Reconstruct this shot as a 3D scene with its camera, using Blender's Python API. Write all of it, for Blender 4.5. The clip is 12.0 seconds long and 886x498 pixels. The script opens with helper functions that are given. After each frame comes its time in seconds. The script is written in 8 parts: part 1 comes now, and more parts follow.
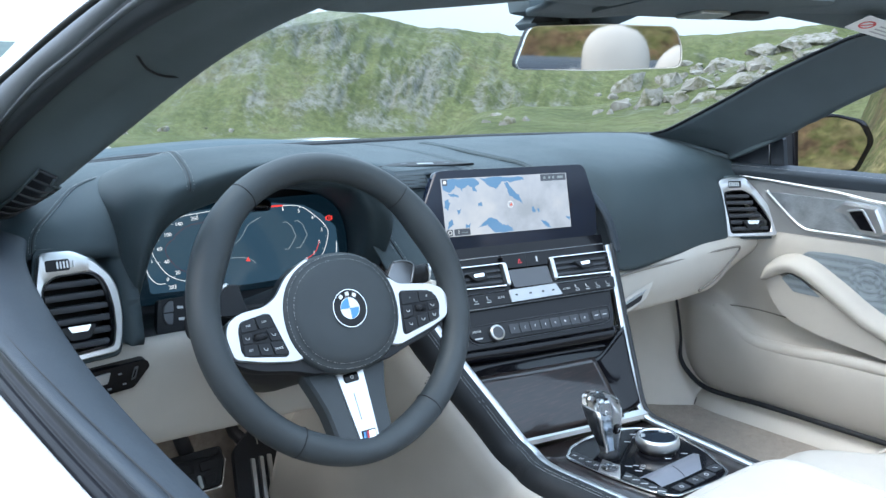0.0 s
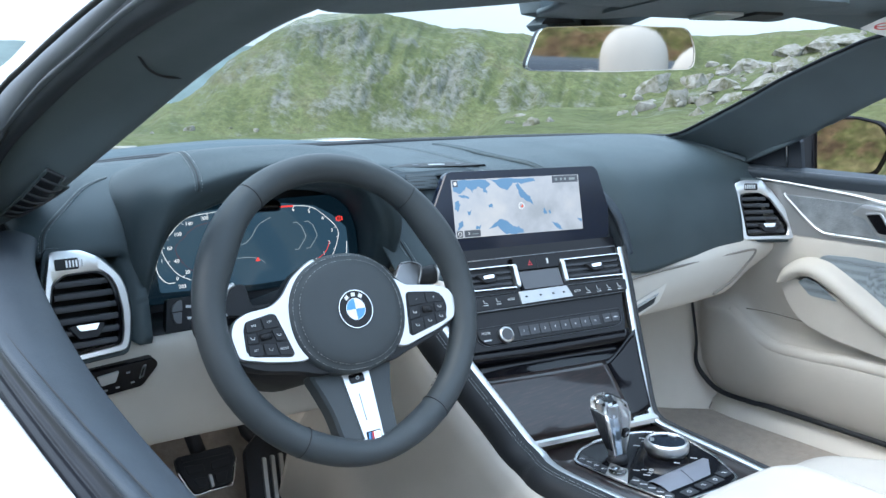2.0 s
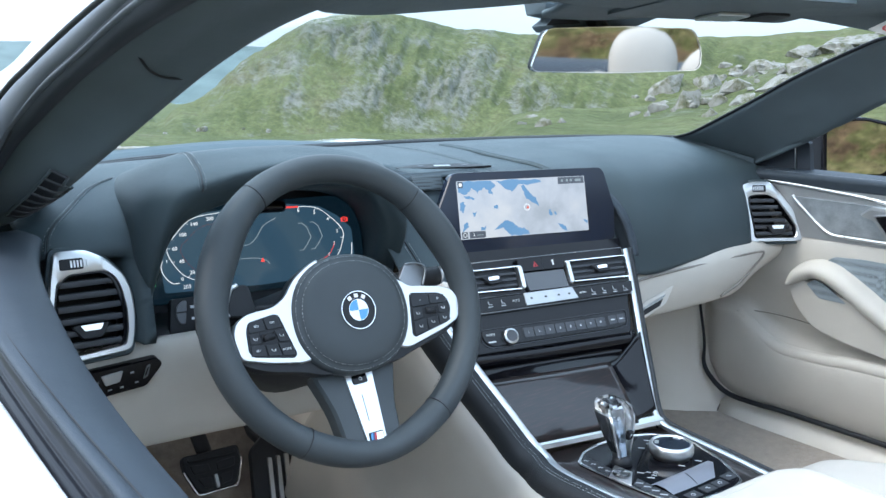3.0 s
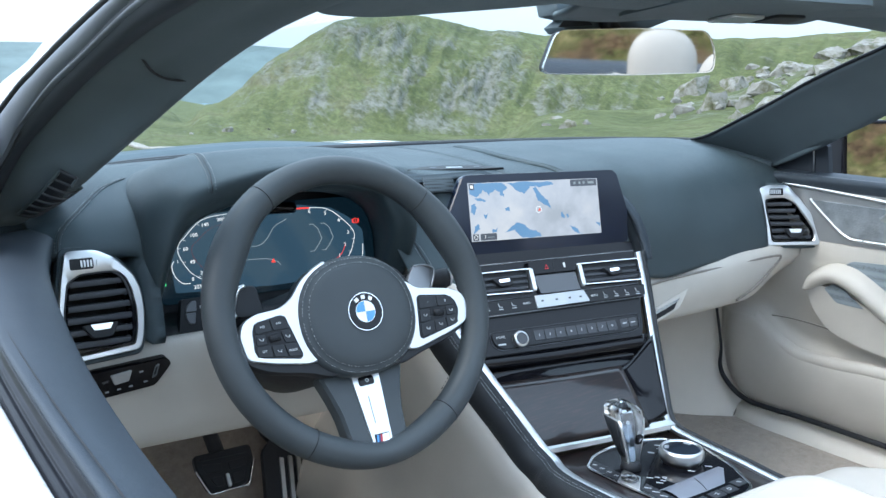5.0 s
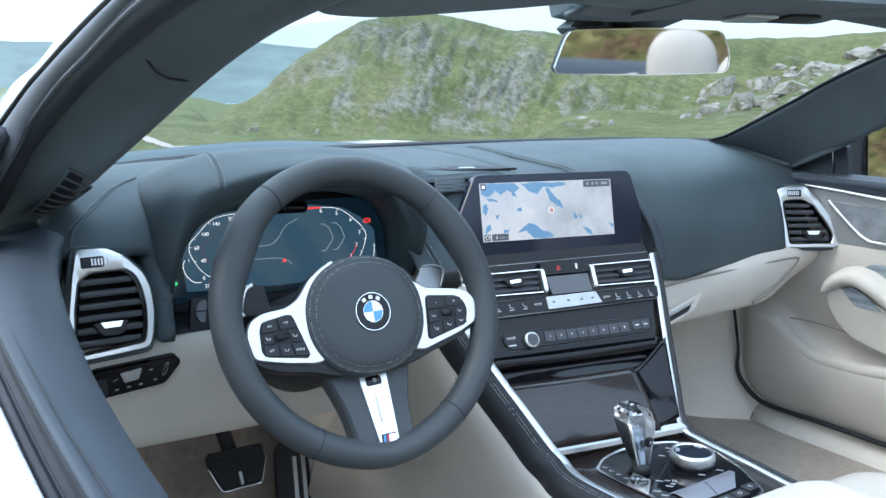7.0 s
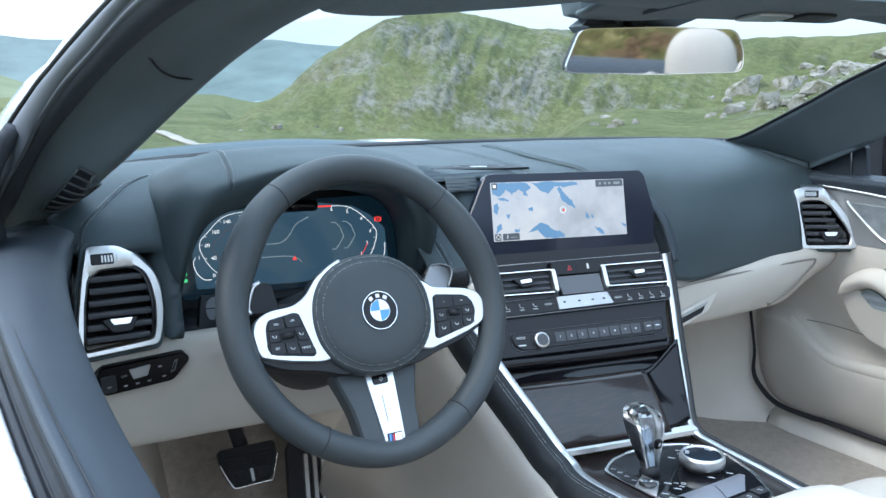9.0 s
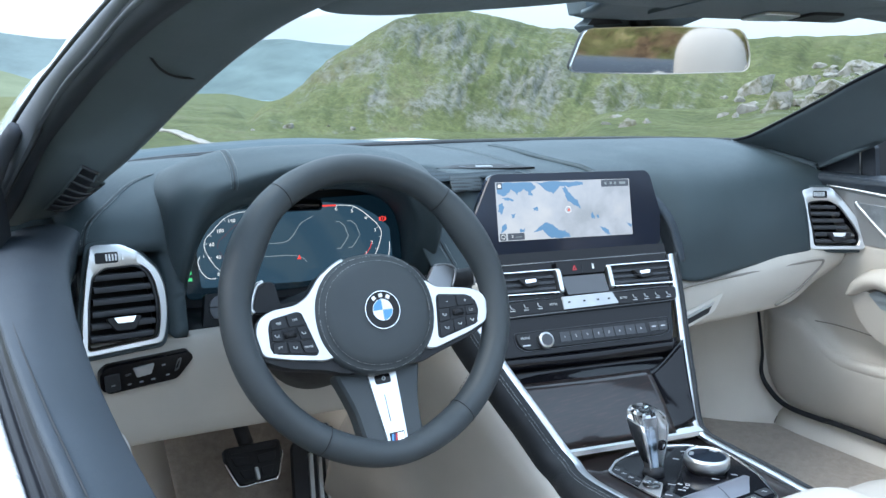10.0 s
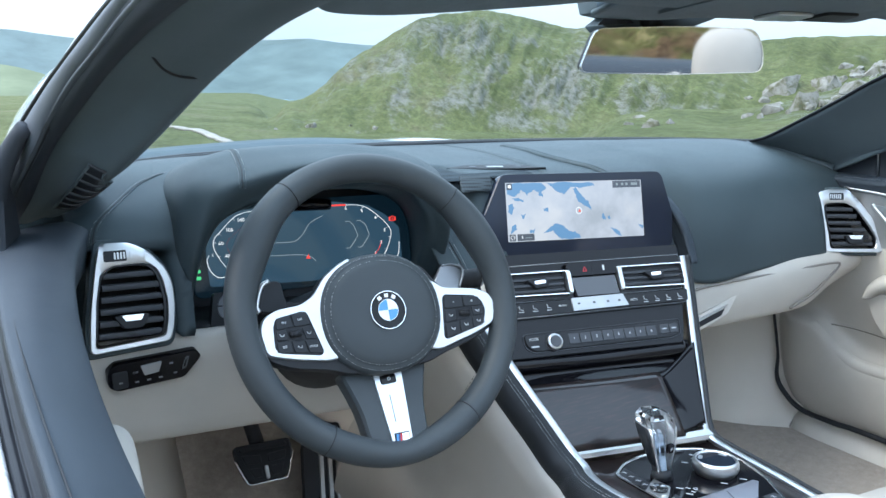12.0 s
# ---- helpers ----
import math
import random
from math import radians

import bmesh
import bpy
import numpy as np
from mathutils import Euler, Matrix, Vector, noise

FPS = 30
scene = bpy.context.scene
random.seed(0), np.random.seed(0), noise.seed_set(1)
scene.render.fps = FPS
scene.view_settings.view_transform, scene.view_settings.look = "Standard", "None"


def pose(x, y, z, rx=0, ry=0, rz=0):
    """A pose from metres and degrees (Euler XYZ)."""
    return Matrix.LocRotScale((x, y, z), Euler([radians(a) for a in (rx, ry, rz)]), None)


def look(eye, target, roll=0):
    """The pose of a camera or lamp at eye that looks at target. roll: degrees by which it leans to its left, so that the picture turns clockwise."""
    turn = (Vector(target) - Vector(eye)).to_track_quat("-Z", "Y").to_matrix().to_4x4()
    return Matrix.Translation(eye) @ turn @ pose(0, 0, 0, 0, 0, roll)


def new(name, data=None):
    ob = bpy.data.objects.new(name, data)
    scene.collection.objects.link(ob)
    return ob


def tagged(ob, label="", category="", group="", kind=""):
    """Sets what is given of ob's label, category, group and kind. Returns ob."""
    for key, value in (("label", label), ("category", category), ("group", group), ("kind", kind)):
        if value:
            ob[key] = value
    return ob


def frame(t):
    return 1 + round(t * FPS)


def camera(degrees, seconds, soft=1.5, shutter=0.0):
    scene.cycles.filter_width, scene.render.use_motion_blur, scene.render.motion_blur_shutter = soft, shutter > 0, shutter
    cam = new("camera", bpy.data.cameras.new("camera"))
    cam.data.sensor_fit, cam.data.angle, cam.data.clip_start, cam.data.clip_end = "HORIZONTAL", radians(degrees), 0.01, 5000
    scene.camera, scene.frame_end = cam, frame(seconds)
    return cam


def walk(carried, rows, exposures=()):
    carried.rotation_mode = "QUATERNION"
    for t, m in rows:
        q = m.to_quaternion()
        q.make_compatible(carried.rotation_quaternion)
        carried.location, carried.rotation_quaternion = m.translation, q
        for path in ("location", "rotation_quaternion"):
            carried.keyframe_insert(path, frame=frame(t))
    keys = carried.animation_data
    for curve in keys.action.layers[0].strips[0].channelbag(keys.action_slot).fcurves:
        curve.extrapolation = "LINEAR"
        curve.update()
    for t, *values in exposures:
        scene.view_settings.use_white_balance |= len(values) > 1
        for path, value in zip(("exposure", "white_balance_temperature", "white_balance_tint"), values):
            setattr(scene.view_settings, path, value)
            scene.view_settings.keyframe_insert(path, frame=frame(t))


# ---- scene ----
from mathutils.bvhtree import BVHTree

cam = camera(51.39, 12.0)
PATH = [  # t, x, y, z, turn about x, y, z
    (0, -0.9177, -0.8773, 1.0881, 79.212, 0.027, -38.017),
    (0.5, -0.9135, -0.8798, 1.0881, 79.213, -0.004, -37.649),
    (1, -0.9092, -0.8827, 1.0884, 79.216, -0.027, -37.282),
    (1.5, -0.9054, -0.8854, 1.0887, 79.225, -0.051, -36.919),
    (2, -0.9012, -0.8876, 1.0889, 79.240, -0.079, -36.538),
    (2.5, -0.8970, -0.8905, 1.0892, 79.271, -0.092, -36.185),
    (3, -0.8927, -0.8928, 1.0892, 79.291, -0.108, -35.792),
    (5, -0.8762, -0.9023, 1.0900, 79.361, -0.203, -34.279),
    (5.5, -0.8721, -0.9045, 1.0901, 79.362, -0.206, -33.905),
    (6, -0.8682, -0.9065, 1.0902, 79.364, -0.220, -33.523),
    (6.5, -0.8643, -0.9085, 1.0902, 79.367, -0.220, -33.156),
    (7, -0.8601, -0.9105, 1.0903, 79.348, -0.234, -32.790),
    (9, -0.8441, -0.9179, 1.0909, 79.246, -0.356, -31.349),
    (9.5, -0.8400, -0.9200, 1.0909, 79.229, -0.375, -31.009),
    (10, -0.8356, -0.9216, 1.0910, 79.207, -0.387, -30.650),
    (10.5, -0.8317, -0.9233, 1.0911, 79.180, -0.413, -30.328),
    (11, -0.8276, -0.9252, 1.0913, 79.166, -0.449, -29.965),
    (11.5, -0.8236, -0.9267, 1.0914, 79.169, -0.483, -29.630),
    (12, -0.8189, -0.9283, 1.0914, 79.184, -0.499, -29.265),
]
walk(cam, [(t, pose(x, y, z, rx, ry, rz)) for t, x, y, z, rx, ry, rz in PATH])

# ---- world, sun, exposure ----
world = bpy.data.worlds.new("overcast_sky")
scene.world = world
world.use_nodes = True
wn = world.node_tree
sky = wn.nodes.new("ShaderNodeTexSky")
sky.sky_type = 'NISHITA'
sky.sun_disc = False
SUN_EL, SUN_AZ = radians(52), radians(277)
sky.sun_elevation, sky.sun_rotation = SUN_EL, SUN_AZ
sky.air_density, sky.dust_density, sky.ozone_density = 1.0, 4.0, 1.0
cloud = wn.nodes.new("ShaderNodeMixRGB")      # thin bright cloud in front of the blue
cloud.inputs[0].default_value = 0.62
cloud.inputs[2].default_value = (7.1, 9.35, 12.0, 1)
wn.links.new(sky.outputs[0], cloud.inputs[1])
up = wn.nodes.new("ShaderNodeTexCoord")        # an overcast sky is brightest overhead
split = wn.nodes.new("ShaderNodeSeparateXYZ")
wn.links.new(up.outputs["Generated"], split.inputs[0])
dome = wn.nodes.new("ShaderNodeMixRGB")
dome.inputs[1].default_value = (0.475, 0.46, 0.445, 1)
dome.inputs[2].default_value = (1.20, 1.20, 1.20, 1)
wn.links.new(split.outputs[2], dome.inputs[0])
veil = wn.nodes.new("ShaderNodeMixRGB")
veil.blend_type = 'MULTIPLY'
veil.inputs[0].default_value = 1.0
wn.links.new(cloud.outputs[0], veil.inputs[1])
wn.links.new(dome.outputs[0], veil.inputs[2])
bg = wn.nodes["Background"]
bg.inputs[1].default_value = 0.15
wn.links.new(veil.outputs[0], bg.inputs[0])
sun = new("sun", bpy.data.lights.new("sun", 'SUN'))
sun.data.energy, sun.data.angle, sun.data.color = 0.70, radians(45), (1.0, 0.97, 0.94)
sun.matrix_world = look((0, 0, 30), (-30 * math.sin(SUN_AZ) / math.tan(SUN_EL), -30 * math.cos(SUN_AZ) / math.tan(SUN_EL), 0))
scene.view_settings.exposure = 1.52


# ---- materials ----
def nodes_of(name):
    m = bpy.data.materials.new(name)
    m.use_nodes = True
    nt = m.node_tree
    return m, nt, nt.nodes["Principled BSDF"]


def coords(nt, scale=1.0):
    tc = nt.nodes.new("ShaderNodeTexCoord")
    mp = nt.nodes.new("ShaderNodeMapping")
    mp.inputs[3].default_value = (scale, scale, scale) if not isinstance(scale, tuple) else scale
    nt.links.new(tc.outputs["Object"], mp.inputs[0])
    return mp.outputs[0]


def noise_node(nt, vec, scale, detail=4.0, rough=0.55):
    n = nt.nodes.new("ShaderNodeTexNoise")
    n.inputs["Scale"].default_value, n.inputs["Detail"].default_value, n.inputs["Roughness"].default_value = scale, detail, rough
    nt.links.new(vec, n.inputs["Vector"])
    return n.outputs[0]


def ramp(nt, fac, stops):
    r = nt.nodes.new("ShaderNodeValToRGB")
    while len(r.color_ramp.elements) < len(stops):
        r.color_ramp.elements.new(0.5)
    for e, (p, c) in zip(r.color_ramp.elements, stops):
        e.position, e.color = p, (*c, 1) if len(c) == 3 else c
    nt.links.new(fac, r.inputs[0])
    return r.outputs[0]


def bump(nt, bsdf, height, strength, distance):
    b = nt.nodes.new("ShaderNodeBump")
    b.inputs["Strength"].default_value, b.inputs["Distance"].default_value = strength, distance
    nt.links.new(height, b.inputs["Height"])
    nt.links.new(b.outputs[0], bsdf.inputs["Normal"])


def surface(name, color, rough=0.5, metal=0.0, vary=0.12, grain=0.0, grain_scale=900.0, patch=6.0, coat=0.0, spec=0.5):
    """A plain surface: patchy tone at hand size, fine grain as bump and in the gloss."""
    m, nt, b = nodes_of(name)
    v = coords(nt)
    lo = tuple(c * (1 - vary) for c in color)
    hi = tuple(min(1, c * (1 + vary)) for c in color)
    nt.links.new(ramp(nt, noise_node(nt, v, patch), [(0.3, lo), (0.7, hi)]), b.inputs["Base Color"])
    fine = noise_node(nt, v, grain_scale, 2.0)
    rr = nt.nodes.new("ShaderNodeMapRange")
    rr.inputs["To Min"].default_value, rr.inputs["To Max"].default_value = max(0.0, rough - 0.06), min(1, rough + 0.06)
    nt.links.new(noise_node(nt, v, 35.0), rr.inputs[0])
    nt.links.new(rr.outputs[0], b.inputs["Roughness"])
    b.inputs["Metallic"].default_value = metal
    b.inputs["Coat Weight"].default_value = coat
    b.inputs["Coat Roughness"].default_value = 0.03
    b.inputs["Specular IOR Level"].default_value = spec
    if grain:
        bump(nt, b, fine, grain, 0.0006)
    return m


def leather(name, color, rough, vary=0.1, cell=520.0, depth=0.35, spec=0.36):
    """Grained leather: small cells with creases between them."""
    m, nt, b = nodes_of(name)
    v = coords(nt)
    vo = nt.nodes.new("ShaderNodeTexVoronoi")
    vo.feature = 'DISTANCE_TO_EDGE'
    vo.inputs["Scale"].default_value = cell
    nt.links.new(v, vo.inputs["Vector"])
    lo, hi = tuple(c * (1 - vary) for c in color), tuple(c * (1 + vary) for c in color)
    nt.links.new(ramp(nt, noise_node(nt, v, 9.0), [(0.3, lo), (0.7, hi)]), b.inputs["Base Color"])
    rr = nt.nodes.new("ShaderNodeMapRange")
    rr.inputs["To Min"].default_value, rr.inputs["To Max"].default_value = rough - 0.05, rough + 0.07
    nt.links.new(noise_node(nt, v, 14.0), rr.inputs[0])
    nt.links.new(rr.outputs[0], b.inputs["Roughness"])
    b.inputs["Specular IOR Level"].default_value = spec
    bump(nt, b, ramp(nt, vo.outputs[0], [(0.0, (0, 0, 0)), (0.12, (1, 1, 1))]), depth, 0.0004)
    return m


def glow(name, color, strength):
    m, nt, b = nodes_of(name)
    b.inputs["Base Color"].default_value = (0.01, 0.01, 0.012, 1)
    b.inputs["Roughness"].default_value = 0.12
    b.inputs["Emission Color"].default_value = (*color, 1)
    b.inputs["Emission Strength"].default_value = strength
    return m


def clear_pane(name, tint, gloss=0.06):
    """A thin pane: clear, with a faint mirror image of the sky."""
    m, nt, b = nodes_of(name)
    tr = nt.nodes.new("ShaderNodeBsdfTransparent")
    tr.inputs[0].default_value = (*tint, 1)
    gl = nt.nodes.new("ShaderNodeBsdfGlossy")
    gl.inputs["Roughness"].default_value = 0.02
    fr = nt.nodes.new("ShaderNodeFresnel")
    fr.inputs[0].default_value = 1.0 + gloss * 5
    mx = nt.nodes.new("ShaderNodeMixShader")
    nt.links.new(fr.outputs[0], mx.inputs[0])
    nt.links.new(tr.outputs[0], mx.inputs[1])
    nt.links.new(gl.outputs[0], mx.inputs[2])
    nt.links.new(mx.outputs[0], nt.nodes["Material Output"].inputs[0])
    return m


def wood_grain():
    m, nt, b = nodes_of("dark_fineline_wood")
    v = coords(nt, (6.0, 90.0, 90.0))
    n = noise_node(nt, v, 3.0, 6.0, 0.6)
    nt.links.new(ramp(nt, n, [(0.35, (0.006, 0.005, 0.006)), (0.55, (0.013, 0.008, 0.008)), (0.72, (0.032, 0.016, 0.015))]), b.inputs["Base Color"])
    b.inputs["Roughness"].default_value = 0.30
    b.inputs["Coat Weight"].default_value = 0.55
    b.inputs["Coat Roughness"].default_value = 0.06
    b.inputs["Specular IOR Level"].default_value = 0.3
    bump(nt, b, n, 0.2, 0.0003)
    return m


def brushed():
    """Decor plate of etched aluminium with a crackled relief."""
    m, nt, b = nodes_of("etched_aluminium")
    v = coords(nt)
    vo = nt.nodes.new("ShaderNodeTexVoronoi")
    vo.inputs["Scale"].default_value = 260.0
    nt.links.new(v, vo.inputs["Vector"])
    nt.links.new(ramp(nt, noise_node(nt, v, 40.0), [(0.3, (0.42, 0.46, 0.50)), (0.7, (0.66, 0.70, 0.74))]), b.inputs["Base Color"])
    b.inputs["Metallic"].default_value, b.inputs["Roughness"].default_value = 0.85, 0.38
    bump(nt, b, vo.outputs[0], 0.5, 0.0008)
    return m


def carpet():
    m, nt, b = nodes_of("beige_carpet")
    v = coords(nt)
    nt.links.new(ramp(nt, noise_node(nt, v, 60.0, 6.0, 0.8), [(0.3, (0.31, 0.262, 0.215)), (0.7, (0.47, 0.405, 0.34))]), b.inputs["Base Color"])
    b.inputs["Roughness"].default_value = 0.95
    b.inputs["Sheen Weight"].default_value = 0.2
    bump(nt, b, noise_node(nt, v, 1400.0, 3.0), 0.8, 0.002)
    return m


def speaker_cloth(name, color, scale, metal=0.6, rough=0.5, spec=0.3):
    m, nt, b = nodes_of(name)
    v = coords(nt)
    vo = nt.nodes.new("ShaderNodeTexVoronoi")
    vo.inputs["Scale"].default_value = scale
    vo.inputs["Randomness"].default_value = 0.0
    nt.links.new(v, vo.inputs["Vector"])
    nt.links.new(ramp(nt, vo.outputs[0], [(0.28, tuple(c * 0.25 for c in color)), (0.42, color)]), b.inputs["Base Color"])
    b.inputs["Metallic"].default_value, b.inputs["Roughness"].default_value = metal, rough
    b.inputs["Specular IOR Level"].default_value = spec
    bump(nt, b, vo.outputs[0], 0.5, 0.0006)
    return m


def hillside():
    """Rough grass with bracken, and grey crag where the ground is steep or the rock shows through."""
    m, nt, b = nodes_of("rough_hill_grass")
    tc = nt.nodes.new("ShaderNodeTexCoord")
    geo = nt.nodes.new("ShaderNodeNewGeometry")
    lie = nt.nodes.new("ShaderNodeMapping")      # along the hill, into it, and up: the strata stand steep
    lie.inputs[2].default_value = (0, radians(14), radians(32))
    lie.inputs[3].default_value = (1.0, 0.42, 0.95)
    nt.links.new(geo.outputs["Position"], lie.inputs[0])
    P = lie.outputs[0]
    mid = noise_node(nt, P, 0.09, 9.0, 0.66)
    fine = noise_node(nt, P, 0.95, 10.0, 0.76)
    shape = noise_node(nt, P, 0.26, 12.0, 0.80)
    grass = ramp(nt, mid, [(0.32, (0.084, 0.094, 0.049)), (0.45, (0.109, 0.128, 0.060)), (0.56, (0.136, 0.152, 0.076)), (0.68, (0.156, 0.150, 0.098))])
    tuft = ramp(nt, fine, [(0.30, (0.60, 0.59, 0.56)), (0.62, (1.08, 1.08, 1.08))])
    gm = nt.nodes.new("ShaderNodeMixRGB")
    gm.blend_type = 'MULTIPLY'
    gm.inputs[0].default_value = 1.0
    nt.links.new(grass, gm.inputs[1])
    nt.links.new(tuft, gm.inputs[2])
    sod = ramp(nt, noise_node(nt, geo.outputs["Position"], 1.7, 9.0, 0.78), [(0.32, (0.68, 0.68, 0.64)), (0.52, (1.0, 1.0, 1.0)), (0.68, (1.25, 1.22, 1.12))])
    gm2 = nt.nodes.new("ShaderNodeMixRGB")
    gm2.blend_type = 'MULTIPLY'
    gm2.inputs[0].default_value = 1.0
    nt.links.new(gm.outputs[0], gm2.inputs[1])
    nt.links.new(sod, gm2.inputs[2])
    rock = ramp(nt, fine, [(0.36, (0.066, 0.074, 0.046)), (0.43, (0.108, 0.116, 0.080)), (0.52, (0.168, 0.168, 0.148)), (0.68, (0.235, 0.232, 0.218))])
    at = nt.nodes.new("ShaderNodeAttribute")
    at.attribute_name = "crag"
    f2 = nt.nodes.new("ShaderNodeMath")
    f2.operation = 'ADD'
    nt.links.new(shape, f2.inputs[0])
    nt.links.new(at.outputs["Fac"], f2.inputs[1])
    mr = nt.nodes.new("ShaderNodeMapRange")
    mr.inputs["From Min"].default_value, mr.inputs["From Max"].default_value = 0.475, 0.615
    nt.links.new(f2.outputs[0], mr.inputs[0])
    mix = nt.nodes.new("ShaderNodeMixRGB")
    nt.links.new(mr.outputs[0], mix.inputs[0])
    nt.links.new(gm2.outputs[0], mix.inputs[1])
    nt.links.new(rock, mix.inputs[2])
    bank = nt.nodes.new("ShaderNodeAttribute")
    bank.attribute_name = "heath"
    hue = ramp(nt, noise_node(nt, geo.outputs["Position"], 1.5, 6.0, 0.70), [(0.33, (0.070, 0.045, 0.030)), (0.42, (0.24, 0.155, 0.085)), (0.50, (0.155, 0.165, 0.055)), (0.58, (0.36, 0.29, 0.14)), (0.68, (0.14, 0.165, 0.060))])
    near = ramp(nt, noise_node(nt, geo.outputs["Position"], 9.0, 8.0, 0.78), [(0.34, (0.18, 0.17, 0.16)), (0.50, (0.85, 0.85, 0.85)), (0.66, (1.5, 1.5, 1.5))])
    hm = nt.nodes.new("ShaderNodeMixRGB")
    hm.blend_type = 'MULTIPLY'
    hm.inputs[0].default_value = 1.0
    nt.links.new(hue, hm.inputs[1])
    nt.links.new(near, hm.inputs[2])
    heath = hm.outputs[0]
    mix2 = nt.nodes.new("ShaderNodeMixRGB")
    nt.links.new(bank.outputs["Fac"], mix2.inputs[0])
    nt.links.new(mix.outputs[0], mix2.inputs[1])
    nt.links.new(heath, mix2.inputs[2])
    nt.links.new(mix2.outputs[0], b.inputs["Base Color"])
    b.inputs["Roughness"].default_value = 0.95
    b.inputs["Specular IOR Level"].default_value = 0.1
    bump(nt, b, fine, 0.9, 0.5)
    return m


DARK = leather("blue_grey_leather", (0.036, 0.048, 0.062), 0.55, spec=0.28)
DASH = leather("blue_grey_dash_skin", (0.046, 0.066, 0.076), 0.50, cell=700, spec=0.32)
RIMSKIN = leather("smooth_wheel_leather", (0.046, 0.056, 0.063), 0.46, cell=800, depth=0.12)
HIDE = leather("black_console_leather", (0.017, 0.020, 0.024), 0.45)
CREAM = leather("ivory_leather", (0.515, 0.485, 0.440), 0.60, vary=0.05, cell=480, depth=0.25, spec=0.25)
CREAMP = surface("ivory_grained_plastic", (0.66, 0.62, 0.56), 0.6, vary=0.05, grain=0.4, grain_scale=1200)
TRIM = surface("dark_pillar_cloth", (0.086, 0.114, 0.131), 0.62, grain=0.6, grain_scale=1500)
SEAL = surface("soft_grey_seal", (0.082, 0.096, 0.118), 0.46, grain=0.3, spec=0.5)
WETSEAL = surface("shiny_black_seal", (0.009, 0.010, 0.013), 0.36, vary=0.2, patch=20, spec=0.12)
RUBBER = surface("black_rubber_seal", (0.040, 0.047, 0.058), 0.62, grain=0.3, spec=0.2)
SATIN = surface("satin_aluminium", (0.67, 0.68, 0.69), 0.34, 1.0, vary=0.03, patch=3, grain=0.05)
CHROME = surface("bright_chrome", (0.90, 0.91, 0.92), 0.12, 1.0, vary=0.02)
PIANO = surface("piano_black", (0.005, 0.005, 0.007), 0.07, vary=0.2, spec=0.26)
BLACK = surface("matt_black_plastic", (0.017, 0.019, 0.023), 0.5, grain=0.4, spec=0.3)
KEY = surface("dark_key_plastic", (0.020, 0.023, 0.028), 0.42, grain=0.2, spec=0.3)
MARK = surface("pale_print", (0.62, 0.64, 0.66), 0.6, vary=0.03)
PAINT = surface("white_car_paint", (0.74, 0.75, 0.76), 0.28, vary=0.02, coat=1.0)
FRIT = surface("cowl_blue_grey", (0.060, 0.090, 0.108), 0.55, vary=0.1, spec=0.2)
GAP = surface("shadowy_beige_joint", (0.22, 0.20, 0.18), 0.7)
THREAD = surface("grey_thread", (0.34, 0.36, 0.37), 0.8, vary=0.1)
WOOD = wood_grain()
ETCHED = brushed()
CARPET = carpet()
MESHGREY = speaker_cloth("speaker_mesh_grey", (0.30, 0.35, 0.385), 520.0, 0.25)
MESHDARK = speaker_cloth("speaker_mesh_dark", (0.045, 0.060, 0.072), 330.0, 0.0, 0.8, 0.12)
BOLD = speaker_cloth("bold_mesh", (0.060, 0.074, 0.084), 210.0, 0.0, 0.7, 0.15)
SLAT = surface("grey_black_vent_plastic", (0.034, 0.039, 0.048), 0.45, grain=0.3)
PANE = clear_pane("clear_windscreen", (0.86, 0.905, 0.90), 0.015)
MIRROR = surface("mirror_silver", (0.62, 0.62, 0.61), 0.0, 1.0, vary=0.0)
HILL = hillside()
TYRE = surface("tyre_rubber", (0.02, 0.02, 0.02), 0.8, grain=0.6)
MAPLAND = glow("map_land", (0.62, 0.70, 0.80), 0.30)
mb = MAPLAND.node_tree
mb.links.new(ramp(mb, noise_node(mb, coords(mb), 14.0, 5.0, 0.6), [(0.36, (0.48, 0.57, 0.68)), (0.52, (0.62, 0.72, 0.86)), (0.7, (0.76, 0.84, 0.94))]), mb.nodes["Principled BSDF"].inputs["Emission Color"])
MAPWATER = glow("map_water", (0.14, 0.34, 0.62), 0.34)
MAPDIM = glow("map_label_box", (0.10, 0.13, 0.18), 0.3)
MAPRED = glow("map_marker_red", (0.8, 0.12, 0.08), 0.4)
MAPWHITE = glow("display_white", (0.85, 0.92, 0.98), 0.42)
CLUSTERBG = glow("cluster_blue_glass", (0.034, 0.084, 0.136), 0.32)
DISPRED = glow("display_red", (0.85, 0.06, 0.05), 0.45)
DISPGREEN = glow("display_green", (0.05, 0.55, 0.20), 0.5)
DISPDIM = glow("display_grey", (0.35, 0.45, 0.52), 0.28)
BLUE = surface("badge_blue", (0.05, 0.27, 0.62), 0.25, vary=0.03, coat=0.8)
WHITE = surface("badge_white", (0.80, 0.81, 0.82), 0.25, vary=0.02, coat=0.8)
NAVY = surface("badge_navy", (0.03, 0.05, 0.16), 0.3)
REDP = surface("stripe_red", (0.55, 0.03, 0.04), 0.4)


def crystal():
    m, nt, b = nodes_of("cut_crystal")
    b.inputs["Base Color"].default_value = (0.96, 0.98, 1, 1)
    b.inputs["Transmission Weight"].default_value = 1.0
    b.inputs["Roughness"].default_value = 0.02
    b.inputs["IOR"].default_value = 1.5
    return m


CRYSTAL = crystal()


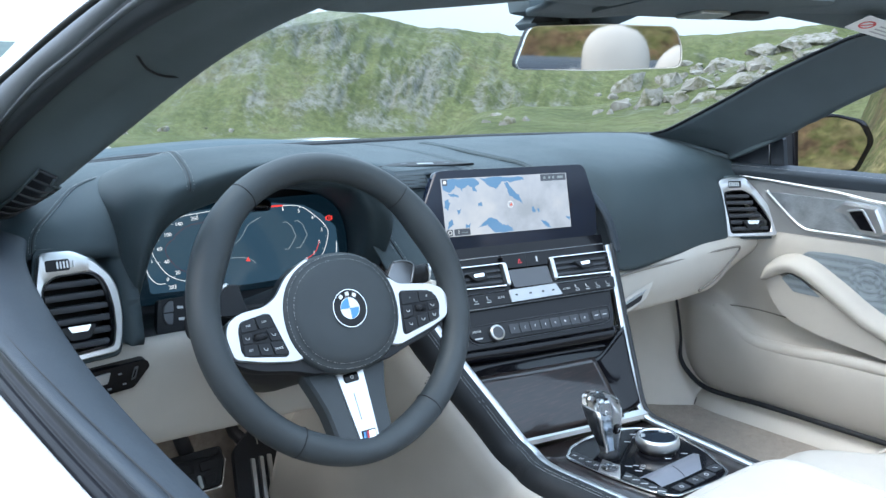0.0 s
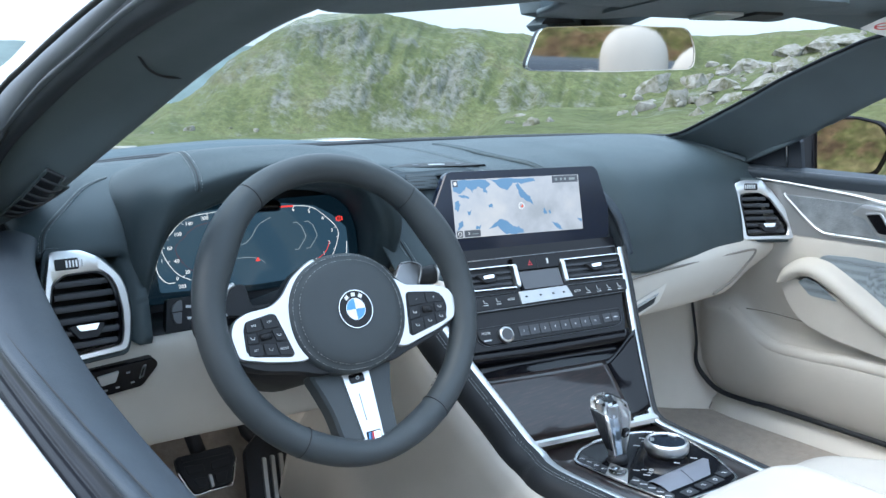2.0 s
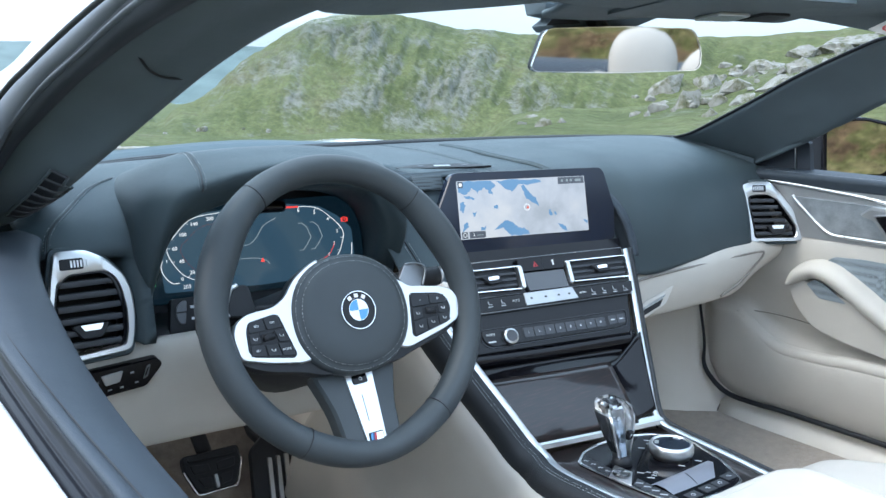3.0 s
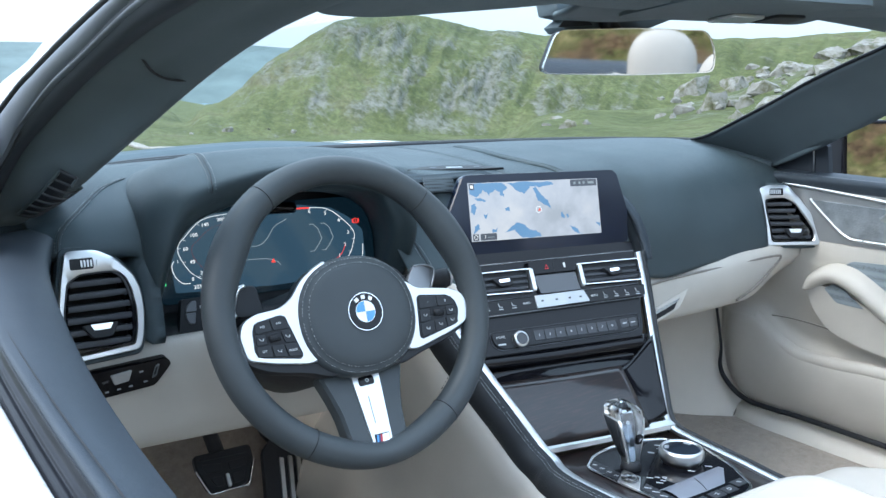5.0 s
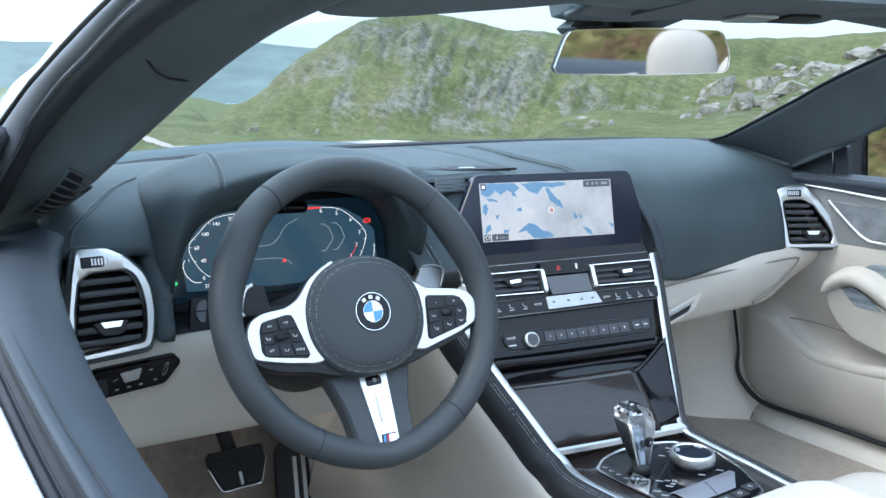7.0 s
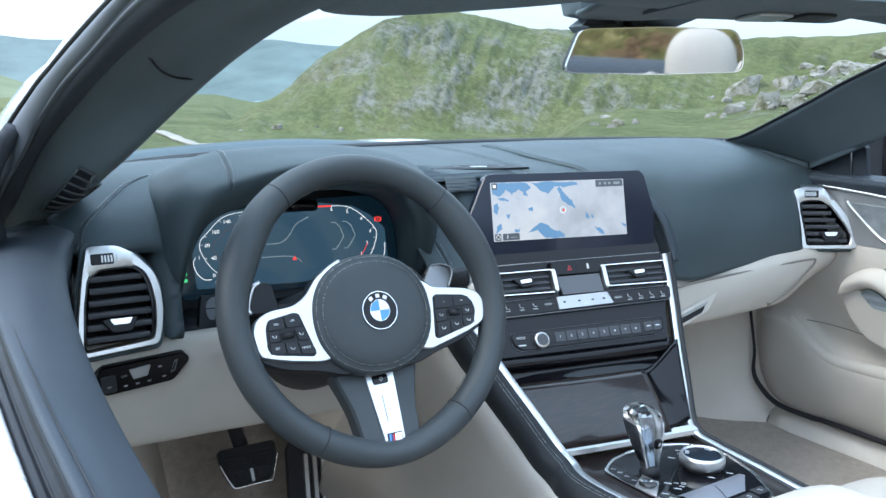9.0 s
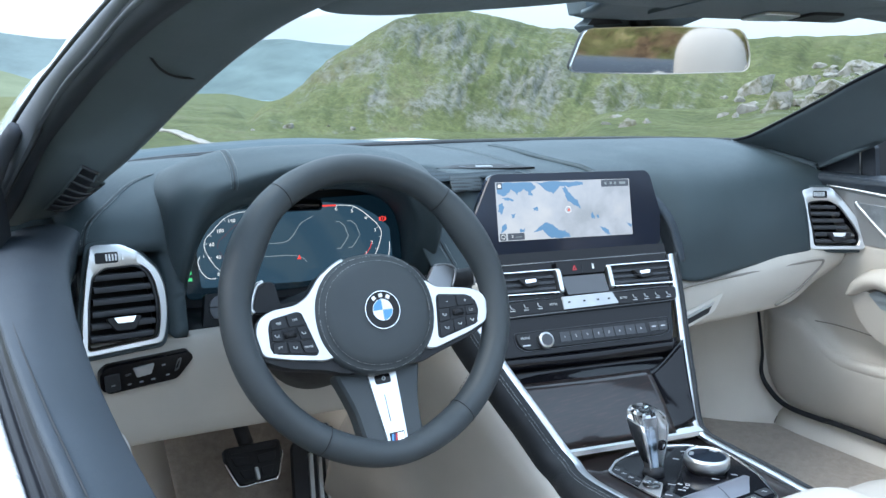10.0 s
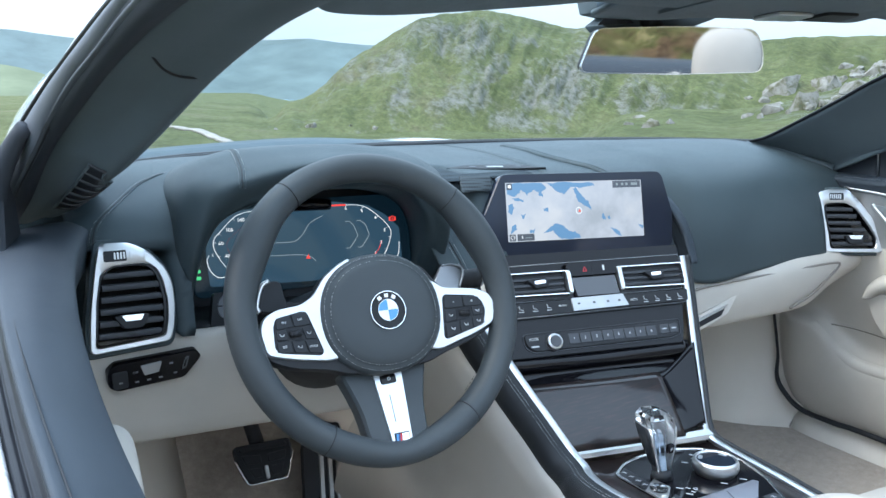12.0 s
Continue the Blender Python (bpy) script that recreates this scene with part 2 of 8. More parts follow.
# ---- building helpers ----
XC = 0.022      # the car's middle


def mx(p):
    """The same place on the car's other side."""
    return (2 * XC - p[0], p[1], p[2])


def spl(pts, n):
    """n points along a smooth curve through pts."""
    P = [Vector(p) for p in pts]
    P = [2 * P[0] - P[1]] + P + [2 * P[-1] - P[-2]]
    out = []
    m = len(P) - 3
    for i in range(n):
        s = i / (n - 1) * m
        k = min(int(s), m - 1)
        f = s - k
        a, b, c, d = P[k:k + 4]
        out.append(0.5 * ((2 * b) + (c - a) * f + (2 * a - 5 * b + 4 * c - d) * f * f + (3 * b - a - 3 * c + d) * f ** 3))
    return out


def thing(name, at, label, category, group="", kind=""):
    e = new(name)
    e.empty_display_size = 0.05
    e.location = at
    return tagged(e, label, category, group, kind)


def link(name, me, mat, parent=None, label="", smooth=True):
    ob = new(name, me)
    if mat is not None:
        me.materials.append(mat)
    if parent is not None:
        ob.parent = parent
        if parent.data is None:
            ob.matrix_parent_inverse = Matrix.Translation(parent.location).inverted()
    if smooth:
        me.polygons.foreach_set("use_smooth", [True] * len(me.polygons))
    if label:
        ob["label"] = label
    return ob


def from_data(name, verts, faces, mat, parent=None, label="", smooth=True):
    me = bpy.data.meshes.new(name)
    me.from_pydata([tuple(v) for v in verts], [], faces)
    me.update()
    return link(name, me, mat, parent, label, smooth)


def part(name, bm, mat, parent=None, label="", smooth=True):
    me = bpy.data.meshes.new(name)
    bmesh.ops.recalc_face_normals(bm, faces=bm.faces)
    bm.to_mesh(me)
    bm.free()
    return link(name, me, mat, parent, label, smooth)


def thicken(ob, t, offset=-1.0, edge=0.0):
    s = ob.modifiers.new("thickness", 'SOLIDIFY')
    s.thickness, s.offset = t, offset
    if edge:
        b = ob.modifiers.new("edge", 'BEVEL')
        b.width, b.segments, b.limit_method, b.angle_limit = edge, 2, 'ANGLE', radians(40)
    return ob


def sharp(ob, angle=35):
    """Smooth shading broken at the real edges."""
    me = ob.data
    bm = bmesh.new()
    bm.from_mesh(me)
    for e in bm.edges:
        e.smooth = len(e.link_faces) != 2 or e.calc_face_angle(0) < radians(angle)
    bm.to_mesh(me)
    bm.free()
    return ob


def loft(name, rows, mat, parent=None, label="", close_u=False, close_v=False, cap=False):
    """A skin over rows of points, all rows of one length."""
    n, k = len(rows), len(rows[0])
    verts = [tuple(p) for r in rows for p in r]
    faces = []
    for i in range(n if close_v else n - 1):
        for j in range(k if close_u else k - 1):
            a, b = i * k + j, i * k + (j + 1) % k
            c, d = ((i + 1) % n) * k + (j + 1) % k, ((i + 1) % n) * k + j
            faces.append((a, b, c, d))
    if cap:
        faces.append(tuple(range(k - 1, -1, -1)))
        faces.append(tuple(range((n - 1) * k, n * k)))
    return from_data(name, verts, faces, mat, parent, label)


def skin(name, curves, mat, parent=None, label="", n=40, m=None):
    """A smooth skin across a few guide curves, each resampled to n points; m points across."""
    rows = [spl(c, n) for c in curves]
    if m:
        cols = [spl([r[j] for r in rows], m) for j in range(n)]
        rows = [[cols[j][i] for j in range(n)] for i in range(m)]
    return loft(name, rows, mat, parent, label)


def tube(name, pts, r, mat, parent=None, label="", closed=False, seg=12, flat=1.0, up=None, cap=True):
    """A round bar along pts; r is a number or a function of the share of the way."""
    P = [Vector(p) for p in pts]
    n = len(P)
    rows = []
    prev = None
    for i, p in enumerate(P):
        a = P[(i - 1) % n] if closed or i else P[0]
        b = P[(i + 1) % n] if closed or i < n - 1 else P[-1]
        t = (b - a).normalized()
        if prev is None:
            ref = Vector(up) if up else (Vector((0, 0, 1)) if abs(t.z) < 0.9 else Vector((1, 0, 0)))
            u = ref.cross(t).normalized()
        else:
            u = (prev - t * prev.dot(t)).normalized()
        prev = u
        w = t.cross(u)
        rr = r(i / (n - 1)) if callable(r) else r
        rows.append([p + u * (rr * math.cos(2 * math.pi * j / seg)) + w * (rr * flat * math.sin(2 * math.pi * j / seg)) for j in range(seg)])
    return loft(name, rows, mat, parent, label, close_u=True, close_v=closed, cap=cap and not closed)


def rounded(pts, r, seg=4):
    """A polygon's outline with its corners rounded."""
    out = []
    n = len(pts)
    for i in range(n):
        p, a, b = Vector(pts[i]), Vector(pts[i - 1]), Vector(pts[(i + 1) % n])
        ra = min(r, (a - p).length * 0.45, (b - p).length * 0.45)
        s, e = p + (a - p).normalized() * ra, p + (b - p).normalized() * ra
        for k in range(seg + 1):
            f = k / seg
            out.append((1 - f) ** 2 * s + 2 * f * (1 - f) * p + f * f * e)
    return [(v.x, v.y) for v in out]


def prism(name, outline, z0, z1, M, mat, parent=None, label="", edge=0.0, inset=None):
    """An outline raised from z0 to z1 in the frame M, with softened top edges."""
    bm = bmesh.new()
    lo = [bm.verts.new(M @ Vector((x, y, z0))) for x, y in outline]
    cx, cy = sum(p[0] for p in outline) / len(outline), sum(p[1] for p in outline) / len(outline)
    if edge:
        size = max(max(abs(p[0] - cx), abs(p[1] - cy)) for p in outline)
        k = 1 - edge / size
        mid = [bm.verts.new(M @ Vector((x, y, z1 - edge if z1 > z0 else z1 + edge))) for x, y in outline]
        hi = [bm.verts.new(M @ Vector((cx + (x - cx) * k, cy + (y - cy) * k, z1))) for x, y in outline]
        rings = [lo, mid, hi]
    else:
        hi = [bm.verts.new(M @ Vector((x, y, z1))) for x, y in outline]
        rings = [lo, hi]
    n = len(outline)
    for a, b in zip(rings, rings[1:]):
        for i in range(n):
            bm.faces.new((a[i], a[(i + 1) % n], b[(i + 1) % n], b[i]))
    bm.faces.new(hi)
    bm.faces.new(lo[::-1])
    ob = part(name, bm, mat, parent, label)
    return sharp(ob, 30)


def ring(name, outer, inner, z0, z1, M, mat, parent=None, label="", edge=0.0008):
    """A frame: the outer outline less the inner one (both of one length)."""
    n = len(outer)
    bm = bmesh.new()
    def row(o, z):
        return [bm.verts.new(M @ Vector((x, y, z))) for x, y in o]
    def mixed(a, b, f):
        return [(p[0] + (q[0] - p[0]) * f, p[1] + (q[1] - p[1]) * f) for p, q in zip(a, b)]
    rows = [row(outer, z0), row(outer, z1 - edge), row(mixed(outer, inner, 0.14), z1), row(mixed(outer, inner, 0.86), z1), row(inner, z1 - edge), row(inner, z0)]
    for k in range(6):
        a, b = rows[k], rows[(k + 1) % 6]
        for i in range(n):
            bm.faces.new((a[i], a[(i + 1) % n], b[(i + 1) % n], b[i]))
    return sharp(part(name, bm, mat, parent, label), 40)


def stitches(name, pts, parent, mat=None, step=0.0045, length=0.003, r=0.00035):
    """Short thread stitches along a line."""
    P = [Vector(p) for p in pts]
    verts, faces = [], []
    acc = 0.0
    for a, b in zip(P, P[1:]):
        d = (b - a)
        L = d.length
        if L < 1e-6:
            continue
        d /= L
        u = d.orthogonal().normalized()
        w = d.cross(u)
        s = acc
        while s < L:
            p, q = a + d * s, a + d * min(s + length, L)
            k = len(verts)
            for c in (p, q):
                verts += [c + u * r, c + w * r, c - u * r, c - w * r]
            faces += [(k, k + 1, k + 5, k + 4), (k + 1, k + 2, k + 6, k + 5), (k + 2, k + 3, k + 7, k + 6), (k + 3, k, k + 4, k + 7), (k + 3, k + 2, k + 1, k), (k + 4, k + 5, k + 6, k + 7)]
            s += step
        acc = s - L
    return from_data(name, verts, faces, mat or THREAD, parent, smooth=False)


def lettering(name, words, size, M, mat, parent, depth=0.0002):
    """Words in the built-in font, as a mesh in the frame M, middle at its origin."""
    cu = bpy.data.curves.new(name, 'FONT')
    cu.body, cu.size, cu.extrude, cu.align_x, cu.align_y, cu.resolution_u = words, size, depth, 'CENTER', 'CENTER', 2
    ob = bpy.data.objects.new(name, cu)
    me = bpy.data.meshes.new_from_object(ob)
    bpy.data.objects.remove(ob)
    bpy.data.curves.remove(cu)
    me.transform(M)
    return link(name, me, mat, parent, smooth=False)


def plane_frame(o, u, v):
    """A frame with its origin at o, x along u, y as near v as may be, z out of the plane."""
    u = Vector(u).normalized()
    n = u.cross(Vector(v)).normalized()
    w = n.cross(u)
    return Matrix.Translation(o) @ Matrix((u, w, n)).transposed().to_4x4()


def bar(name, a, b, w, h, M, mat, parent, z=0.0, edge=0.0, label=""):
    """A small rounded block from a to b (outline corners) in the frame M."""
    (x0, y0), (x1, y1) = a, b
    return prism(name, rounded([(x0, y0), (x1, y0), (x1, y1), (x0, y1)], w, 3), z, z + h, M, mat, parent, label, edge)


# ---- the ground: one sheet from under the car to the horizon ----
def smooth_step(a, b, x):
    f = max(0.0, min(1.0, (x - a) / (b - a)))
    return f * f * (3 - 2 * f)


CREST_AZ = [-180, 10, 18.5, 19.4, 20.7, 22.0, 22.8, 24.2, 25.2, 26.3, 27.6, 29.0, 31.4, 33.2, 35, 36.7, 40.2, 42.6, 47.7, 51, 55, 58.3, 60.7, 66, 180]
CREST_EL = [-3.2, -3.2, -2.9, -2.1, -1.6, -0.8, 0.0, 1.1, 1.8, 2.45, 3.15, 3.5, 3.72, 3.55, 3.15, 2.8, 2.42, 2.25, 1.95, 2.2, 2.27, 2.6, 2.75, 2.8, 2.8]     # degrees above the eye
MOUND_AZ = [36.5, 38.5, 40.2, 44, 46.7, 49, 52, 54, 56.5, 60, 66]
MOUND_EL = [-5.2, -3.75, -2.75, -2.35, -2.2, -1.7, -0.9, -0.1, 0.7, 1.5, 2.0]
EYE_Z, FOOT_R, CREST_R, MOUND_R = 1.09, 146.0, 186.0, 95.0
# outcrops on the hill: degrees right of ahead, degrees up, half width, half height, lean, weight
OUTCROPS = [(30.0, 2.0, 3.0, 1.5, -0.2, 1.0), (24.9, 0.5, 1.9, 1.3, 0.9, 0.75), (32.2, -0.3, 0.75, 2.3, 0.42, 1.0), (36.4, -0.9, 2.3, 2.1, 0.35, 1.1), (34.4, -3.0, 3.2, 0.9, 0.0, 0.85),
            (41.2, -1.5, 2.9, 1.3, 0.0, 0.62), (38.6, 1.1, 2.8, 0.7, 0.0, 0.55), (26.4, -1.7, 0.8, 0.6, 0.4, 0.6), (29.4, -2.0, 0.7, 0.9, 0.4, 0.72), (34.6, 1.7, 1.0, 0.6, 0.4, 0.6), (43.5, 0.6, 2.6, 0.5, 0.0, 0.35)]


def crest(az):
    return float(np.interp(az, CREST_AZ, CREST_EL))


def outcrop(az, el):
    best = 0.0
    for a, e, ra, re, lean, w in OUTCROPS:
        q = ((az - a - lean * (el - e)) / ra) ** 2 + ((el - e) / re) ** 2
        best = max(best, w * math.exp(-q * 0.9))
    return best


def ground_height(az, r):
    """Height of the ground at az degrees right of ahead and r metres off; and how craggy, how heathy."""
    x, y = r * math.sin(radians(az)), r * math.cos(radians(az))
    p = Vector((x, y, 0))
    floor = -0.068 * max(0.0, r - 9.0) if r < 130 else -8.2
    moor = float(np.interp(r, [9, 30, 70, 120, 300, 420, 5000], [0, -1.7, -4.9, -8.0, -8.7, -30, -90]))
    left = 1 - smooth_step(18.5, 24, az) if az < 180 else 1.0
    z = floor * (1 - left) + moor * left
    crag = -0.16
    if az > 17.5:
        side = smooth_step(17.5, 20.0, az)
        f = max(0.0, min(1.0, (r - FOOT_R) / (CREST_R - FOOT_R)))
        top = EYE_Z + CREST_R * math.tan(radians(crest(az)))
        rise = (1 - (1 - f) ** 1.35) * side
        z = z * (1 - rise) + max(z, top) * rise
        if f > 0 and r < 260:
            u = az * 3.2
            el = math.degrees(math.atan2(z - EYE_Z, r))
            rocky = outcrop(az, el)
            q, along = u * 0.92 - z * 0.38, u * 0.38 + z * 0.92
            n1 = noise.fractal(Vector((q * 0.16 + 3, along * 0.05, 1.0)), 0.9, 2.0, 6)
            n2 = noise.fractal(Vector((q * 0.42, along * 0.16, 5.0)), 0.8, 2.1, 5)
            n3 = abs(noise.fractal(Vector((u * 0.10, r * 0.02, z * 0.30)), 0.9, 2.0, 4))
            fade = smooth_step(0.0, 0.22, f) * (1 - 0.72 * smooth_step(0.80, 1.0, f)) * side
            z += fade * (1.0 * n1 + (0.35 + 1.5 * rocky) * n2 + (0.3 + 2.2 * rocky) * n3)
            crag = -0.085 + 0.205 * rocky + 0.09 * n1 - 0.06 * n2
        if r > CREST_R:
            z -= (0.12 * (min(r, 420) - CREST_R) + 0.02 * max(0.0, r - 420)) * side
        if az > 36.5 and 55 < r < 146:
            hill = EYE_Z + MOUND_R * math.tan(radians(float(np.interp(az, MOUND_AZ, MOUND_EL))))
            k = smooth_step(58, MOUND_R, r) if r < MOUND_R else smooth_step(140, MOUND_R + 8, r)
            lump = 0.35 * noise.fractal(p * 0.16, 0.9, 2.0, 4)
            z = max(z, z + (hill - z) * k + lump * k)
            crag = max(crag, -0.12 + 0.10 * k * smooth_step(46, 50, az))
    z += 0.10 * noise.fractal(p * 0.35, 1.0, 2.0, 4) * smooth_step(4, 12, r) + 0.4 * noise.fractal(p * 0.06, 1.0, 2.0, 3) * smooth_step(20, 60, r)
    heath = smooth_step(62, 70, az) if az > 0 else smooth_step(-128, -150, az)
    if heath > 0:
        bank = smooth_step(4.2, 11, r) * 3.6 + smooth_step(11, 60, r) * 6
        z = z * (1 - heath) + heath * (bank + 0.35 * noise.fractal(p * 0.8, 0.9, 2.1, 5) * smooth_step(3.5, 6, r))
        heath *= 1 - smooth_step(40, 90, r)
    return x, y, z, crag, heath


def build_ground():
    azs = list(np.arange(-180, -6, 3.0)) + list(np.arange(-6, 18, 0.6)) + list(np.arange(18, 66, 0.13)) + list(np.arange(66, 180, 2.0))
    rs = [0.0] + list(np.geomspace(1.5, 90, 46)) + list(np.geomspace(91, 142, 40)) + list(np.linspace(143, 190, 150)) + list(np.geomspace(194, 4500, 46))
    verts, crags, heaths, faces = [], [], [], []
    for r in rs:
        for az in azs:
            x, y, z, c, h = ground_height(az, r)
            verts.append((x, y, z))
            crags.append(c)
            heaths.append(h)
    n = len(azs)
    for i in range(len(rs) - 1):
        for j in range(n):
            a, b = i * n + j, i * n + (j + 1) % n
            faces.append((a, b, b + n, a + n))
    ob = from_data("ground", verts, faces, HILL)
    for key, data in (("crag", crags), ("heath", heaths)):
        at = ob.data.attributes.new(key, 'FLOAT', 'POINT')
        at.data.foreach_set("value", data)
    return tagged(ob, "rough green hillside of grass and grey crags", "ground", kind="structure")


build_ground()


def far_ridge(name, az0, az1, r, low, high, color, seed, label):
    """A ridge far off, as a backdrop, with its haze mixed into the colour."""
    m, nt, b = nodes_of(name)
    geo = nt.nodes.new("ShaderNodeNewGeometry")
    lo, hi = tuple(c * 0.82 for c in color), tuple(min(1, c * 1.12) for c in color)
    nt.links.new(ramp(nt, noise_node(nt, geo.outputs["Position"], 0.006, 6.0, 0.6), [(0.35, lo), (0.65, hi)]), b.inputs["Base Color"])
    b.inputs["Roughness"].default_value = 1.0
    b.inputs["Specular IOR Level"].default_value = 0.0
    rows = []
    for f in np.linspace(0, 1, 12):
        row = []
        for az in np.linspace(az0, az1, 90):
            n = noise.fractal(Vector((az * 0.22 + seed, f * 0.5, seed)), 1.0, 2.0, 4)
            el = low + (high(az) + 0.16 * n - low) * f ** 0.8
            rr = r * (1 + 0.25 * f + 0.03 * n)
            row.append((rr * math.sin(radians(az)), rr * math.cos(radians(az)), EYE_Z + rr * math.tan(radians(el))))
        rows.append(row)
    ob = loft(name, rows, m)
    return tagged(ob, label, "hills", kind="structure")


# both base colours already hold the pale haze of the distance
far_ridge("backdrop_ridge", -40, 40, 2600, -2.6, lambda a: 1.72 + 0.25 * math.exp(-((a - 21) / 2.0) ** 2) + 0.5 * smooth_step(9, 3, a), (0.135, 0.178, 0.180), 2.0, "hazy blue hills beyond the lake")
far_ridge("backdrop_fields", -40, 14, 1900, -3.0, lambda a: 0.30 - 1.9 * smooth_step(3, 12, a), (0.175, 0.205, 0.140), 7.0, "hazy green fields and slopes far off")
water_m, water_nt, water_b = nodes_of("lake_water")
water_b.inputs["Base Color"].default_value = (0.30, 0.42, 0.50, 1)
water_b.inputs["Roughness"].default_value = 0.12
bump(water_nt, water_b, noise_node(water_nt, coords(water_nt), 0.05, 4.0), 0.2, 0.5)
tagged(loft("water", [[(q * math.sin(radians(a)), q * math.cos(radians(a)), -76.0) for a in np.linspace(-10, 30, 20)] for q in (900, 1600, 3400)], water_m), "pale grey lake in the valley", "lake", kind="structure")

road_m = surface("pale_gravel_road", (0.28, 0.265, 0.24), 0.9, vary=0.2, patch=0.6)


def ground_z(x, y):
    return ground_height(math.degrees(math.atan2(x, y)), math.hypot(x, y))[2]


road_mid = spl([(r * math.sin(radians(a)), r * math.cos(radians(a)), 0) for a, r in ((5.0, 185), (8.5, 172), (12.2, 161), (14.4, 142), (15.9, 121), (17.2, 98), (18, 80))], 60)
rrows = []
for i, p in enumerate(road_mid):
    d = (road_mid[min(i + 1, 59)] - road_mid[max(i - 1, 0)]).normalized()
    s = Vector((d.y, -d.x, 0))
    rrows.append([(q.x, q.y, ground_z(q.x, q.y) + 0.16) for q in (p + s * k for k in (-0.72, -0.36, 0, 0.36, 0.72))])
tagged(thicken(loft("road", rrows, road_m), 0.3, 0), "pale narrow single-track road winding downhill", "road", kind="structure")


def boulder(rng, at, wide, tall, tilt=0.0):
    """A weathered block, half sunk: the hull of a few random points, split and roughened."""
    bm = bmesh.new()
    for _ in range(15):
        v = Vector((rng.gauss(0, 1), rng.gauss(0, 1), rng.gauss(0, 1))).normalized()
        bm.verts.new((v.x * wide, v.y * wide * 0.8, v.z * tall))
    hull = bmesh.ops.convex_hull(bm, input=bm.verts)
    bmesh.ops.delete(bm, geom=[v for v in hull["geom_interior"] if isinstance(v, bmesh.types.BMVert)], context='VERTS')
    bmesh.ops.subdivide_edges(bm, edges=bm.edges, cuts=3, use_grid_fill=True)
    o = Vector((rng.uniform(0, 50), 0, 0))
    turn = Matrix.Rotation(radians(-48), 3, 'Z') @ Matrix.Rotation(tilt, 3, 'Y')
    for v in bm.verts:
        c = v.co / max(wide, tall)
        v.co = turn @ (v.co * (1 + 0.16 * noise.noise(c * 1.6 + o) + 0.13 * noise.noise(c * 4.0 + o) + 0.07 * noise.noise(c * 9.0 + o))) + Vector(at)
    ob = part("boulder", bm, ROCK)
    ob["label"] = "pale grey lichened boulder in the grass"
    ob["category"] = "boulder"
    ob["group"] = "boulders on the slope"
    return sharp(ob, 30)


def rock_material():
    m, nt, b = nodes_of("grey_lichened_rock")
    geo = nt.nodes.new("ShaderNodeNewGeometry")
    P = geo.outputs["Position"]
    nt.links.new(ramp(nt, noise_node(nt, P, 0.8, 9.0, 0.66), [(0.30, (0.075, 0.085, 0.045)), (0.40, (0.115, 0.112, 0.070)), (0.47, (0.19, 0.182, 0.158)), (0.56, (0.24, 0.232, 0.214)), (0.70, (0.32, 0.312, 0.295))]), b.inputs["Base Color"])
    b.inputs["Roughness"].default_value = 0.95
    bump(nt, b, noise_node(nt, P, 4.0, 6.0, 0.7), 0.8, 0.15)
    return m


ROCK = rock_material()
rng = random.Random(4)


def scree(az, el, wide, tall, tilt=0.0):
    """A block on the ground where it shows at el degrees; its half width and height are in degrees."""
    for r in np.arange(60, 190, 0.5):
        x, y, z = ground_height(az, r)[:3]
        if math.degrees(math.atan2(z - EYE_Z, r)) >= el:
            k = r * math.tan(radians(1.0))
            boulder(rng, (x, y, z - 0.42 * tall * k), 1.25 * wide * k, 1.55 * tall * k, tilt)
            return


for block in ((42.0, -3.1, 0.62, 0.42), (40.6, -3.1, 0.30, 0.25), (43.0, -2.9, 0.35, 0.25), (21.0, -3.35, 0.40, 0.35), (18.9, -3.5, 0.15, 0.12), (23.4, -3.3, 0.14, 0.12), (25.0, -3.5, 0.2, 0.15), (41.3, -2.6, 0.4, 0.15),
              (48.9, -2.05, 0.60, 0.75), (49.4, -0.75, 1.25, 0.60, -0.5), (50.5, -1.75, 0.75, 1.15, 0.45), (51.6, -0.6, 0.80, 0.65, -0.3), (51.9, -2.4, 0.40, 0.35), (53.3, -0.75, 0.9, 0.55, -0.3),
              (52.4, -1.6, 0.5, 0.4), (54.6, 0.25, 1.3, 0.60, -0.2), (55.9, -0.55, 1.3, 0.55), (53.8, -1.5, 0.9, 0.4, -0.3), (57.0, 0.5, 0.9, 0.5), (56.6, 1.2, 0.9, 0.45, -0.3), (58.4, 1.5, 1.2, 0.5, -0.2), (59.8, 1.9, 1.1, 0.4),
              (55.2, -1.4, 0.7, 0.35), (57.6, -0.8, 0.8, 0.4), (52.6, 0.5, 0.45, 0.25), (61.8, -0.6, 1.3, 0.9), (63.0, 0.8, 1.2, 0.8), (61.0, 0.9, 0.9, 0.5)):
    scree(*block)
for i in range(64):
    f = i / 63
    scree(47.5 + 14.5 * f + rng.uniform(-0.9, 0.9), -1.9 + 3.7 * f ** 0.9 + rng.uniform(-0.9, 0.7), rng.uniform(0.14, 0.52), rng.uniform(0.10, 0.30), rng.uniform(-0.5, 0.3))


# ---- the car's shell ----
body = thing("car_body", (XC, 0, 0), "white open convertible with a dark windscreen frame", "car body")

